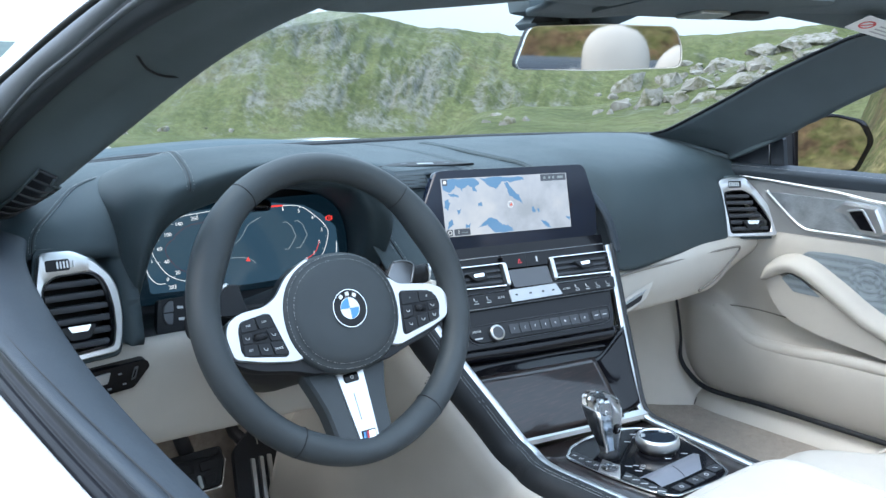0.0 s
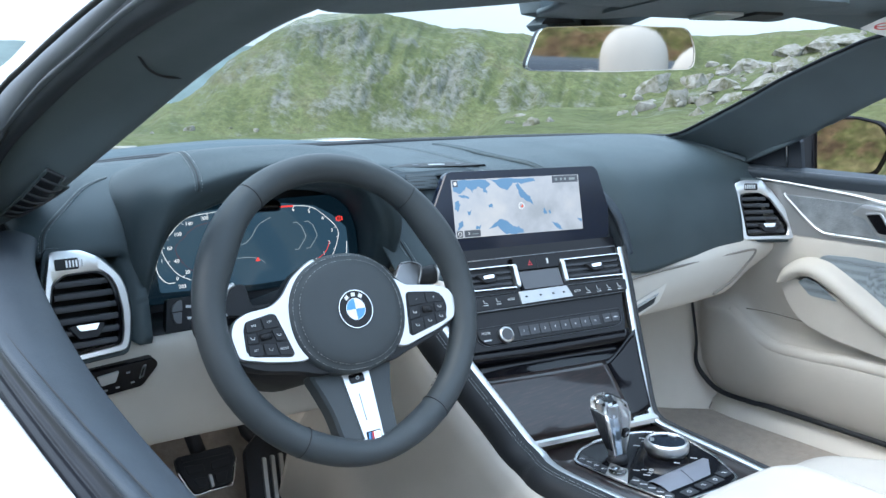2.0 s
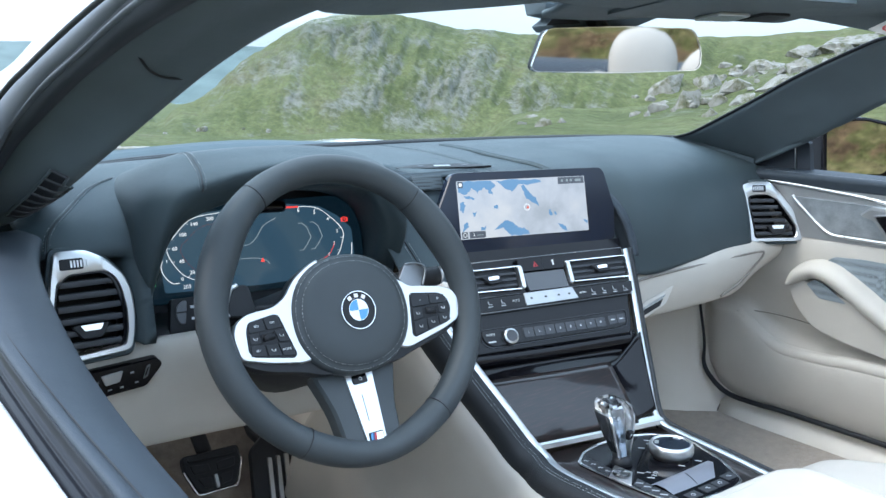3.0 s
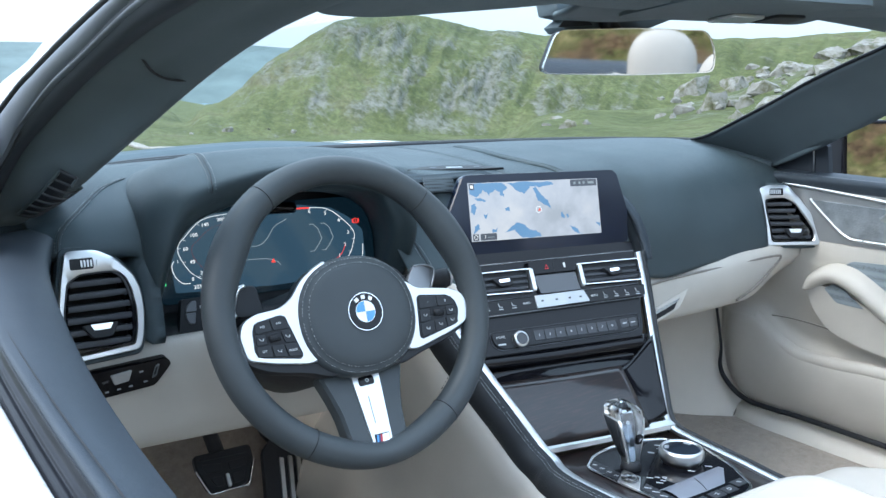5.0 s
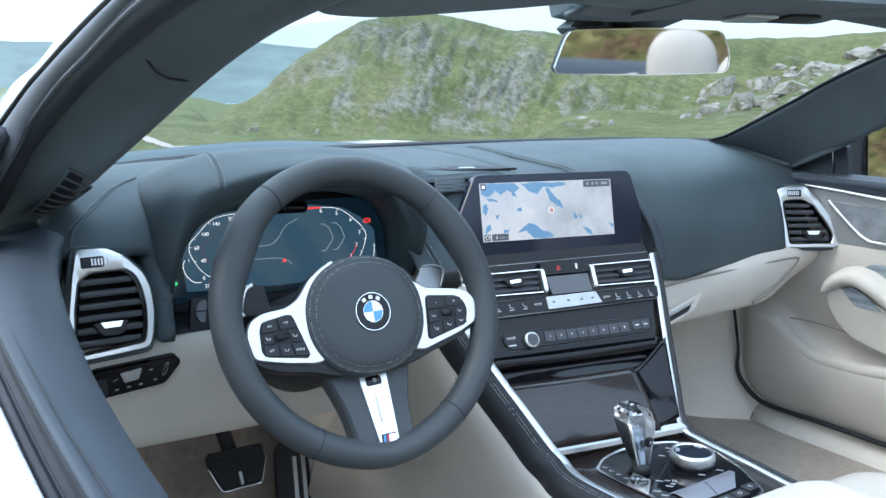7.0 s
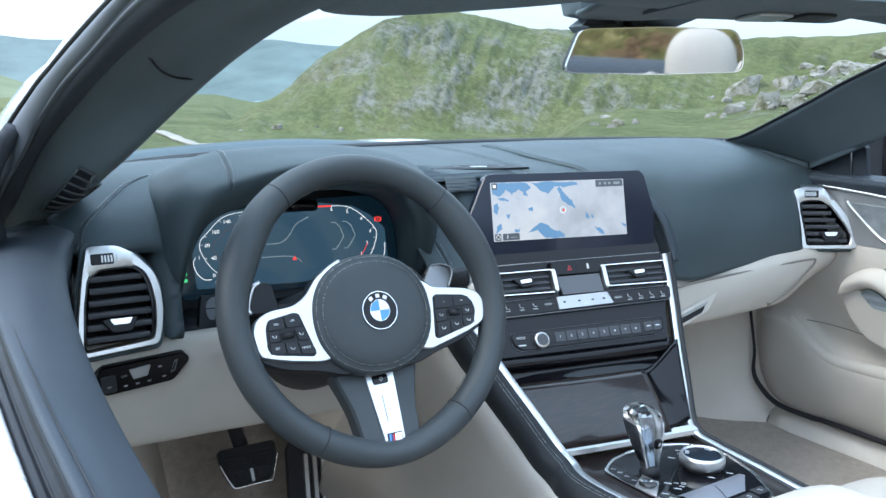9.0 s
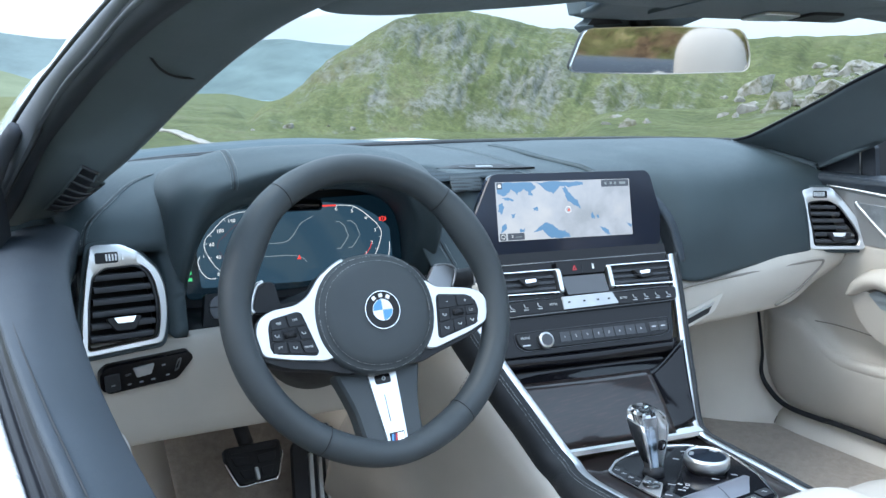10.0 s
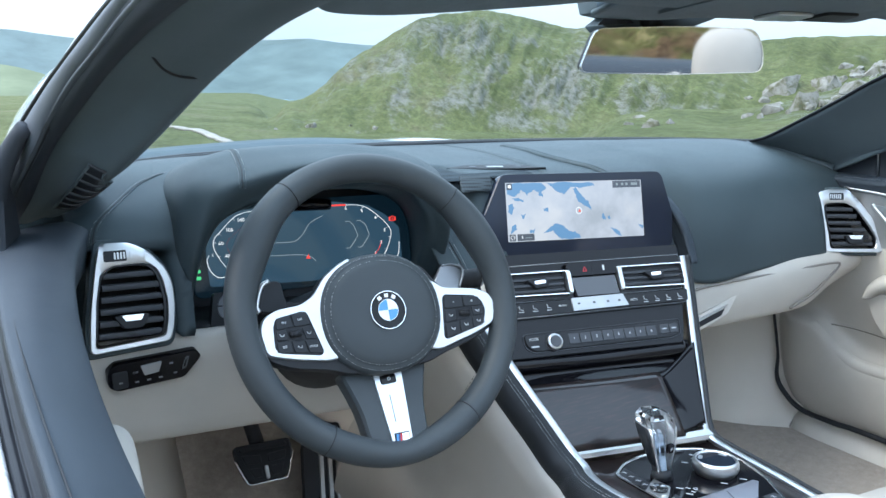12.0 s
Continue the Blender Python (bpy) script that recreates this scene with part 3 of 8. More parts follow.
# rails of one windscreen pillar, from the scuttle up and back to the header
GLASS = [(-0.672, 0.27, 0.925), (-0.652, 0.145, 0.965), (-0.636, 0.057, 1.003), (-0.620, -0.015, 1.037), (-0.598, -0.130, 1.088), (-0.584, -0.220, 1.119), (-0.574, -0.300, 1.137), (-0.560, -0.40, 1.152)]
SEAL2 = [(-0.735, 0.30, 0.905), (-0.722, 0.22, 0.95), (-0.713, 0.159, 0.991), (-0.702, 0.102, 1.027), (-0.690, 0.0, 1.066), (-0.682, -0.09, 1.095), (-0.672, -0.206, 1.125), (-0.663, -0.32, 1.147)]
SEAL1 = [(-0.750, 0.26, 0.905), (-0.740, 0.17, 0.96), (-0.727, 0.093, 1.009), (-0.717, 0.05, 1.045), (-0.707, -0.04, 1.083), (-0.698, -0.13, 1.109), (-0.689, -0.236, 1.139), (-0.68, -0.34, 1.16)]
OUTER = [(-0.768, 0.26, 0.91), (-0.755, 0.2, 0.965), (-0.735, 0.15, 1.02), (-0.712, 0.065, 1.072), (-0.704, 0.01, 1.091), (-0.695, -0.08, 1.117), (-0.687, -0.18, 1.141), (-0.678, -0.30, 1.165)]
OUTER2 = [(-0.74, 0.42, 0.95), (-0.72, 0.35, 1.02), (-0.69, 0.28, 1.075), (-0.67, 0.20, 1.103), (-0.66, 0.10, 1.135), (-0.653, 0.03, 1.156), (-0.645, -0.08, 1.178), (-0.64, -0.2, 1.195)]
TRIMIN = [tuple(Vector(p) * 0.55 + Vector(q) * 0.45) for p, q in zip(GLASS, SEAL2)]


WIN_FAR = [(0.625, 0.415, 0.9585), (0.630, 0.375, 0.966), (0.623, 0.335, 0.9775), (0.610, 0.255, 1.011), (0.599, 0.17, 1.049), (0.584, 0.09, 1.085), (0.570, -0.02, 1.128), (0.559, -0.10, 1.152), (0.559, -0.25, 1.170)]
NEAR_EDGE = (0.030, 0.034, 0.036, 0.034, 0.030, 0.026, 0.024, 0.022)


def between(a, b, f, lift=0.0):
    return [tuple(Vector(p) * (1 - f) + Vector(q) * f + Vector((0, -lift * 0.5, lift))) for p, q in zip(a, b)]


def pillar(side):
    m = (lambda c: [mx(p) for p in c]) if side > 0 else (lambda c: c)
    if side > 0:
        front, back = spl(WIN_FAR, 16), spl(m(GLASS), 16)
        inner = [front, [a.lerp(b, 0.25) + Vector((0.004, -0.006, 0.003)) for a, b in zip(front, back)], [a.lerp(b, 0.62) + Vector((0.002, -0.004, 0.004)) for a, b in zip(front, back)], m(GLASS)]
        tube("glass_edge_seal", spl([(0.40, 0.556, 0.957), (0.494, 0.518, 0.9575), (0.575, 0.462, 0.9585)] + WIN_FAR, 70), 0.0034, WETSEAL, body, "black seal along the glass edge", seg=10)
    else:
        inner = [[(x + dx, y + 0.085, z + 0.006) for (x, y, z), dx in zip(GLASS, NEAR_EDGE)], [(x + 0.010, y + 0.040, z + 0.003) for x, y, z in GLASS], GLASS]
    if side < 0:
        outer = [between(GLASS, TRIMIN, 0.5, -0.004), TRIMIN, between(TRIMIN, SEAL2, 0.45, -0.002), between(TRIMIN, SEAL2, 0.9, 0.002)]
    else:
        low = [(0.735, 0.300, 0.900), (0.718, 0.250, 0.917), (0.706, 0.190, 0.948), (0.690, 0.100, 0.994), (0.673, 0.005, 1.034), (0.657, -0.088, 1.069), (0.630, -0.25, 1.122), (0.602, -0.40, 1.152)]
        outer = [[tuple(Vector(a).lerp(Vector(b), 0.55) + Vector((0, -0.004, -0.002))) for a, b in zip(inner[-1], low)], low, [(x + 0.03, y + 0.02, z + 0.004) for x, y, z in low]]
    pil = skin("pillar_trim", inner + outer, TRIM, body, "dark grained pillar lining", 48, 18)
    thicken(pil, 0.006, 0)
    if side < 0:
        groove1 = [(x + 0.006 * f, y, z) for (x, y, z), f in zip(SEAL1, (0, 0.2, 0.6, 1, 1, 1, 1, 1))]
        groove2 = [(x + 0.006 * f, y, z) for (x, y, z), f in zip(SEAL2, (0, 0.2, 0.6, 1, 1, 1, 1, 1))]
        for nm, a, b, h in (("inner_seal", groove2, groove1, 0.015), ("outer_seal", groove1, OUTER, 0.010)):
            A, B = spl(a, 60), spl(b, 60)
            rows = []
            for i in range(60):
                t = (A[min(i + 1, 59)] - A[max(i - 1, 0)]).normalized()
                w = B[i] - A[i]
                n = t.cross(w).normalized()
                n = ((n if n.y < 0 else -n) * 0.35 + Vector((-0.85, -0.45, 0.12))).normalized()
                rows.append([A[i] + w * (0.5 - 0.5 * math.cos(math.pi * f)) + n * (h * math.sin(math.pi * f) - 0.004) for f in np.linspace(-0.12, 1.12, 15)])
            loft(nm, rows, SEAL, body, "soft dark window seal")
            tube("seal_groove", [r[1] for r in rows], 0.0014, BLACK, body, seg=6)
        tube("gasket", spl(between(OUTER, OUTER2, 0.06, 0.002), 60), 0.0028, BLACK, body, "thin black gasket", seg=8)
        skin("pillar_core", [between(TRIMIN, SEAL2, 0.85, -0.004), between(SEAL2, SEAL1, 0.5, -0.012), between(SEAL1, OUTER, 0.6, -0.010), between(OUTER, OUTER2, 0.05, -0.003)], RUBBER, body, "", 48, 8)
        tube("corner_seal", spl([(-0.765, 0.16, 0.895), (-0.770, 0.14, 0.925), (-0.762, 0.13, 0.965), (-0.748, 0.115, 1.0), (-0.73, 0.09, 1.035)], 20), lambda f: 0.022 - 0.014 * f, RUBBER, body, "black rubber corner seal", seg=12)
        prism("corner_block", rounded([(-0.035, -0.03), (0.06, -0.03), (0.035, 0.035), (0.0, 0.075), (-0.02, 0.075)], 0.008, 4), -0.012, 0.012, plane_frame((-0.758, 0.145, 0.915), (0.28, 1, 0), (0, 0, 1)), RUBBER, body, "black rubber block at the pillar foot", 0.004)
        paint = [between(OUTER, OUTER2, 0.08), between(OUTER, OUTER2, 0.35), OUTER2, [(p[0] + 0.06, p[1] + 0.02, p[2] - 0.01) for p in OUTER2]]
    else:
        paint = [[(x + 0.012, y + 0.02, z + 0.012) for x, y, z in low], [(x + 0.010, y + 0.05, z + 0.035) for x, y, z in low], [(x - 0.01, y + 0.08, z + 0.042) for x, y, z in low], [(x - 0.06, y + 0.10, z + 0.035) for x, y, z in low]]
    edge = skin("pillar_paint", paint, PAINT, body, "white painted windscreen frame", 48, 9)
    thicken(edge, 0.004, 0)
    if side < 0:
        seam = spl([(-0.653, -0.1465, 1.1045), (-0.640, -0.135, 1.092), (-0.622, -0.126, 1.086), (-0.598, -0.128, 1.086)], 16)
        tube("trim_joint", seam, 0.0012, BLACK, body, seg=6)
        # slotted demister vent let into the trim
        tree = BVHTree.FromPolygons([v.co for v in pil.data.vertices], [tuple(p.vertices) for p in pil.data.polygons])
        a, b = Vector((-0.6617, 0.095, 0.9905)), Vector((-0.6767, 0.2250, 0.9295))
        run = (b - a).normalized()
        def on_trim(f, g, lift):
            spot, n, _, _ = tree.find_nearest(a.lerp(b, f) + Vector((1, 0.10, 0.20)).normalized() * (g * (0.013 + 0.003 * f)))
            return spot + (n if n.y < 0 else -n) * lift
        grille = loft("demister_vent", [[on_trim(f, g, 0.0040) for g in np.linspace(-1, 1, 7)] for f in np.linspace(0, 1, 16)], BLACK, body, "slotted demister vent")
        for f in np.linspace(0, 1, 8):
            tube("slat", [on_trim(f, g, 0.0046) for g in np.linspace(-1, 1, 7)], 0.0019, SLAT, grille, seg=6)
        for g in (-1, 1):
            tube("vent_rim", [on_trim(f, g, 0.0044) for f in np.linspace(0, 1, 16)], 0.0018, TRIM, grille, seg=6)


pillar(-1)
pillar(1)
tube("pillar_base", spl([(0.630, 0.400, 0.952), (0.660, 0.345, 0.939), (0.690, 0.298, 0.925), (0.718, 0.260, 0.912)], 20), 0.0125, TRIM, body, "dark lining where pillar and dash meet", seg=14)
tube("pillar_foot", spl([(0.665, 0.36, 0.905), (0.70, 0.325, 0.898), (0.735, 0.285, 0.893), (0.765, 0.235, 0.890)], 20), 0.021, TRIM, body, "dark lining at the foot of the pillar", seg=16)


def header():
    """The lined cross beam over the windscreen, with visors and a console in the middle."""
    half = [(-0.560, -0.40), (-0.50, -0.315), (-0.40, -0.215), (-0.25, -0.115), (-0.10, -0.065), (XC, -0.055)]
    front = [(x, y + 0.085) for x, y in half]
    def line(pts, z, dy=0):
        left = [(x, y + dy, z) for x, y in pts]
        return left + [mx(p) for p in left[-2::-1]]
    rows = [line(front, 1.196, 0.0), line(half, 1.180, 0.050), line(half, 1.172, 0.0), line(half, 1.178, -0.05), line(half, 1.20, -0.085), line(half, 1.225, -0.06), line(front, 1.225, -0.03)]
    rows = [spl(r, 60) for r in rows] 
    beam = loft("header_lining", rows, TRIM, body, "dark cloth-covered windscreen header", close_v=True)
    for s in (-1, 1):
        m = (lambda p: p) if s < 0 else mx
        lo = [m(p) for p in ((-0.546, -0.240, 1.142), (-0.528, -0.224, 1.1385), (-0.49, -0.192, 1.1395), (-0.423, -0.143, 1.144 + (0.006 if s > 0 else 0)), (-0.285, -0.061, 1.158 + (0.017 if s > 0 else 0)), (-0.16, -0.012, 1.171 + (0.010 if s > 0 else 0)), (-0.10, -0.002, 1.178))]
        def back(d, z):
            return [(p[0], p[1] - d, p[2] + z) for p in lo]
        vis = skin("sun_visor", [back(-0.012, 0.010), back(-0.006, 0.002), lo, back(0.03, 0.002), back(0.08, 0.012), back(0.13, 0.03)], TRIM, body, "folded dark cloth sun visor", 40, 14)
        thicken(vis, 0.008, -1 if s < 0 else 1)


header()

# windscreen
wb = [(-0.66, 0.36, 0.955), (-0.45, 0.52, 0.956), (-0.2, 0.60, 0.955), (XC, 0.625, 0.955)]
wt = [(-0.615, -0.36, 1.168), (-0.40, -0.17, 1.19), (-0.2, -0.06, 1.205), (XC, -0.02, 1.21)]
wb += [mx(p) for p in wb[-2::-1]]
wt += [mx(p) for p in wt[-2::-1]]
wm = [tuple(Vector(a).lerp(Vector(b), 0.5) + Vector((0, 0.02, 0.03))) for a, b in zip(wb, wt)]
glass = skin("windscreen", [wb, wm, wt], PANE, body, "clear raked windscreen", 40, 16)

thicken(skin("glass_foot_seal", [[(x, y - 0.012, z - 0.004) for x, y, z in wb], [(x, y - 0.006, z + 0.0075) for x, y, z in wb], [(x, y + 0.006, z + 0.0085) for x, y, z in wb]], BLACK, body, "black band at the foot of the glass", 40, 4), 0.002, 0)

tube("glass_foot_band", spl([(x, y - 0.018, z + 0.003) for x, y, z in wb], 60), 0.0062, BLACK, body, "black rubber band under the glass", seg=10)

# scuttle and bonnet
cowl = [[(x, y + d, z) for x, y, z in wb] for d, z in ((-0.01, 0.0), (0.03, 0.0), (0.10, 0.0))]
cowl = [[(x, y, 0.957 - 0.003 * k - 0.008 * abs(x - XC) + 0.011 * k * smooth_step(0.12, -0.16, x)) for x, y, _ in c] for k, c in enumerate(cowl)]
thicken(skin("scuttle", cowl, FRIT, body, "blue-grey panel at the foot of the windscreen", 40, 6), 0.01)


def bonnet():
    rows = []
    for f in np.linspace(0, 1, 26):
        row = []
        for g in np.linspace(-1, 1, 61):
            x = XC + g * (0.70 + 0.10 * (1 - f))
            y0 = 0.72 - 0.24 * g * g
            y = y0 + (2.05 - 0.35 * g * g - y0) * f
            z = 0.932 + 0.020 * math.sin(min(1, f * 2.2) * math.pi / 2) - 0.24 * f ** 2.2 - 0.10 * abs(g) ** 3.0 - 0.045 * g * g
            z -= 0.022 * smooth_step(0.15, -0.35, g)
            z += 0.012 * math.exp(-((g - 0.28) / 0.10) ** 2) * (1 - f) + 0.012 * math.exp(-((g + 0.28) / 0.10) ** 2) * (1 - f)
            row.append((x, y, z))
        rows.append(row)
    thicken(loft("bonnet", rows, PAINT, body, "glossy white bonnet"), 0.02)


bonnet()


def outer_skin():
    """Flanks, nose and tail of the body, closed down to the sills."""
    plan = [(-0.80, 0.30), (-0.90, 0.75), (-0.92, 1.3), (-0.86, 1.75), (-0.60, 2.08), (-0.2, 2.17), (XC, 2.18)]
    rear = [(XC, -2.63), (-0.2, -2.62), (-0.7, -2.52), (-0.88, -2.1), (-0.92, -1.6), (-0.91, -1.25)]
    def ringof(pts, dz, inset):
        return [(XC + (x - XC) * inset, y, dz(y)) for x, y in pts]
    for nm, pts in (("front_flank", plan), ("rear_flank", rear)):
        for s in (-1, 1):
            m = (lambda p: p) if s < 0 else mx
            curves = []
            for h, inset in ((0.0, 0.90), (0.35, 0.995), (0.7, 1.0), (1.0, 0.93)):
                curves.append([m(p) for p in ringof(pts, lambda y: 0.20 + h * ((0.86 - 0.14 * max(0, y - 0.6) - 0.20) if y > 0 else 0.66), inset)])
            thicken(skin(nm, curves, PAINT, body, "white painted body side", 40, 12), 0.01, 0)
    deck = [[(XC + g * 0.84, y, 0.90 - 0.03 * g * g - 0.06 * max(0, -y - 2.1)) for g in np.linspace(-1, 1, 15)] for y in (-1.75, -1.95, -2.2, -2.55)]
    thicken(loft("rear_deck", deck, PAINT, body, "white boot lid"), 0.02)
    ton = [[(XC + g * 0.80, y, z) for g in np.linspace(-1, 1, 15)] for y, z in ((-1.30, 0.91), (-1.42, 0.953), (-1.6, 0.950), (-1.76, 0.905))]
    thicken(loft("tonneau_cover", ton, DARK, body, "dark soft-top cover behind the seats"), 0.02)
    for y in (1.32, -1.60):
        for s in (-1, 1):
            c = Vector((XC + s * 0.79, y, 0.34))
            tyre = tube("wheel", [c + Vector((0, 0.25 * math.cos(a), 0.25 * math.sin(a))) for a in np.linspace(0, 2 * math.pi, 41)[:-1]], 0.095, TYRE, body, "black tyre", closed=True, seg=12, up=(1, 0, 0))
            prism("hub", [(0.19 * math.cos(a), 0.19 * math.sin(a)) for a in np.linspace(0, 2 * math.pi, 33)[:-1]], -0.04, 0.06, plane_frame(c, (0, s, 0), (0, 0, 1)), SATIN, tyre)


outer_skin()

# cabin floor, bulkhead and inner sills
floor_rows = [[(XC + g * 0.76, y, z - 0.03 * (1 - abs(g)) + 0.045 * smooth_step(0.15, 0.4, g) * smooth_step(0.6, 0.45, y)) for g in np.linspace(-1, 1, 21)] for y, z in ((-1.3, 0.34), (-0.5, 0.30), (0.25, 0.30), (0.45, 0.31), (0.60, 0.36), (0.72, 0.46), (0.80, 0.62), (0.82, 0.92))]
thicken(loft("floor_carpet", floor_rows, CARPET, body, "beige carpeted cabin floor and footwells"), 0.02, 1)
for s in (-1, 1):
    m = (lambda p: p) if s < 0 else mx
    sill = [[m((x, y, z)) for y in np.linspace(-1.3, 0.312, 30)] for x, z in ((-0.670, 0.30), (-0.674, 0.35), (-0.69, 0.385), (-0.715, 0.398), (-0.80, 0.40), (-0.86, 0.34), (-0.86, 0.20))]
    thicken(loft("inner_sill", sill, CREAMP, body, "ivory lined door sill"), 0.01, 0)
    kick = [[mx(m(p)) for p in c] for c in ([(0.52, 0.52, 0.28), (0.53, 0.58, 0.42), (0.55, 0.62, 0.62), (0.55, 0.62, 0.80)], [(0.585, 0.388, 0.312), (0.606, 0.440, 0.385), (0.620, 0.480, 0.54), (0.62, 0.48, 0.78)], [(0.632, 0.328, 0.326), (0.664, 0.380, 0.385), (0.684, 0.425, 0.52), (0.685, 0.43, 0.78)],
                                            [(0.686, 0.297, 0.338), (0.713, 0.350, 0.388), (0.724, 0.384, 0.50), (0.715, 0.385, 0.78)], [(0.745, 0.298, 0.358), (0.752, 0.334, 0.405), (0.757, 0.362, 0.52), (0.745, 0.365, 0.78)], [(0.80, 0.310, 0.372), (0.80, 0.335, 0.42), (0.80, 0.37, 0.52), (0.79, 0.37, 0.78)])]
    tube("sill_joint", spl([mx(m(p)) for p in ((0.716, 0.312, 0.345), (0.722, 0.3115, 0.372), (0.742, 0.311, 0.392), (0.770, 0.310, 0.401))], 14), 0.0016, GAP, body, "joint between sill and side lining", seg=6)
    thicken(skin("kick_panel", kick, CREAMP, body, "ivory footwell side lining", 24, 10), 0.01, 0)


# ---- dashboard ----
dash = thing("dashboard", (XC, 0.3, 0.80), "blue-grey leather dashboard with an ivory lower half", "dashboard")


def base_y(d):
    return 0.62 - 0.58 * d * d


DSEC = [  # half width, then y and z from the glass to the lower edge
    (0.00, (None, 0.953), (0.46, 0.952), (0.36, 0.946), (0.28, 0.938), (0.235, 0.925), (0.225, 0.89), (0.22, 0.84), (0.22, 0.79)),
    (0.19, (None, 0.954), (0.46, 0.956), (0.36, 0.951), (0.28, 0.943), (0.225, 0.925), (0.20, 0.88), (0.18, 0.83), (0.165, 0.77)),
    (0.27, (None, 0.955), (0.46, 0.960), (0.36, 0.957), (0.27, 0.948), (0.205, 0.922), (0.172, 0.875), (0.155, 0.82), (0.150, 0.755)),
    (0.40, (None, 0.956), (0.44, 0.962), (0.35, 0.959), (0.265, 0.946), (0.205, 0.918), (0.175, 0.870), (0.160, 0.82), (0.158, 0.765)),
    (0.52, (None, 0.958), (0.41, 0.961), (0.33, 0.954), (0.26, 0.937), (0.215, 0.910), (0.190, 0.870), (0.175, 0.82), (0.170, 0.770)),
    (0.60, (None, 0.957), (0.36, 0.950), (0.30, 0.938), (0.25, 0.922), (0.222, 0.902), (0.204, 0.870), (0.188, 0.82), (0.178, 0.772)),
    (0.665, (None, 0.940), (0.32, 0.930), (0.285, 0.922), (0.25, 0.913), (0.23, 0.898), (0.212, 0.868), (0.195, 0.82), (0.185, 0.772)),
    (0.70, (None, 0.928), (0.30, 0.918), (0.275, 0.910), (0.25, 0.902), (0.235, 0.890), (0.22, 0.862), (0.21, 0.82), (0.20, 0.772)),
]


def dash_profile():
    rows = []
    for sec in DSEC:
        pts = [(base_y(sec[0]) if p[0] is None else p[0], p[1]) for p in sec[1:]]
        rows.append([(sec[0], y, z) for y, z in pts])
    return rows


def dash_top():
    """The padded top; it stops short of the instrument recess and is let back behind the side vents."""
    secs = dash_profile()
    cols = [spl([s[k] for s in secs], 60) for k in range(len(secs[0]))]
    half = [spl([c[i] for c in cols], 60) for i in range(60)]
    for s in (-1, 1):
        rows = []
        for r in half:
            row = []
            for p in r:
                y, z = p.y, p.z
                if s < 0 and 0.15 < p.x < 0.568:
                    y = max(y, 0.315)
                    z = max(z, 0.93)
                if p.x > 0.588 and z < 0.882:
                    y += 0.075 * smooth_step(0.882, 0.868, z)
                row.append((XC + s * p.x, y, z))
            rows.append(row)
        ob = loft("upper_pad", rows, DASH, dash, "blue-grey leather dash top")
        thicken(ob, 0.006, 1 if s > 0 else -1)
        PADS.append(ob)


PADS = []
dash_top()
# end panel that closes the dash against the pillar foot
for e in (-1, 1):
    M = plane_frame((XC + e * 0.67, 0.335, 0.86), (1, 0, 0), (0, 0, 1))
    prism("end_panel", rounded([(-0.10, -0.10), (0.10, -0.10), (0.10, 0.055), (-0.10, 0.075)] if e < 0 else [(-0.10, -0.10), (0.10, -0.10), (0.09, 0.040), (-0.10, 0.055)], 0.008), -0.01, 0.0, M, DASH, dash, "dark end panel of the dash")


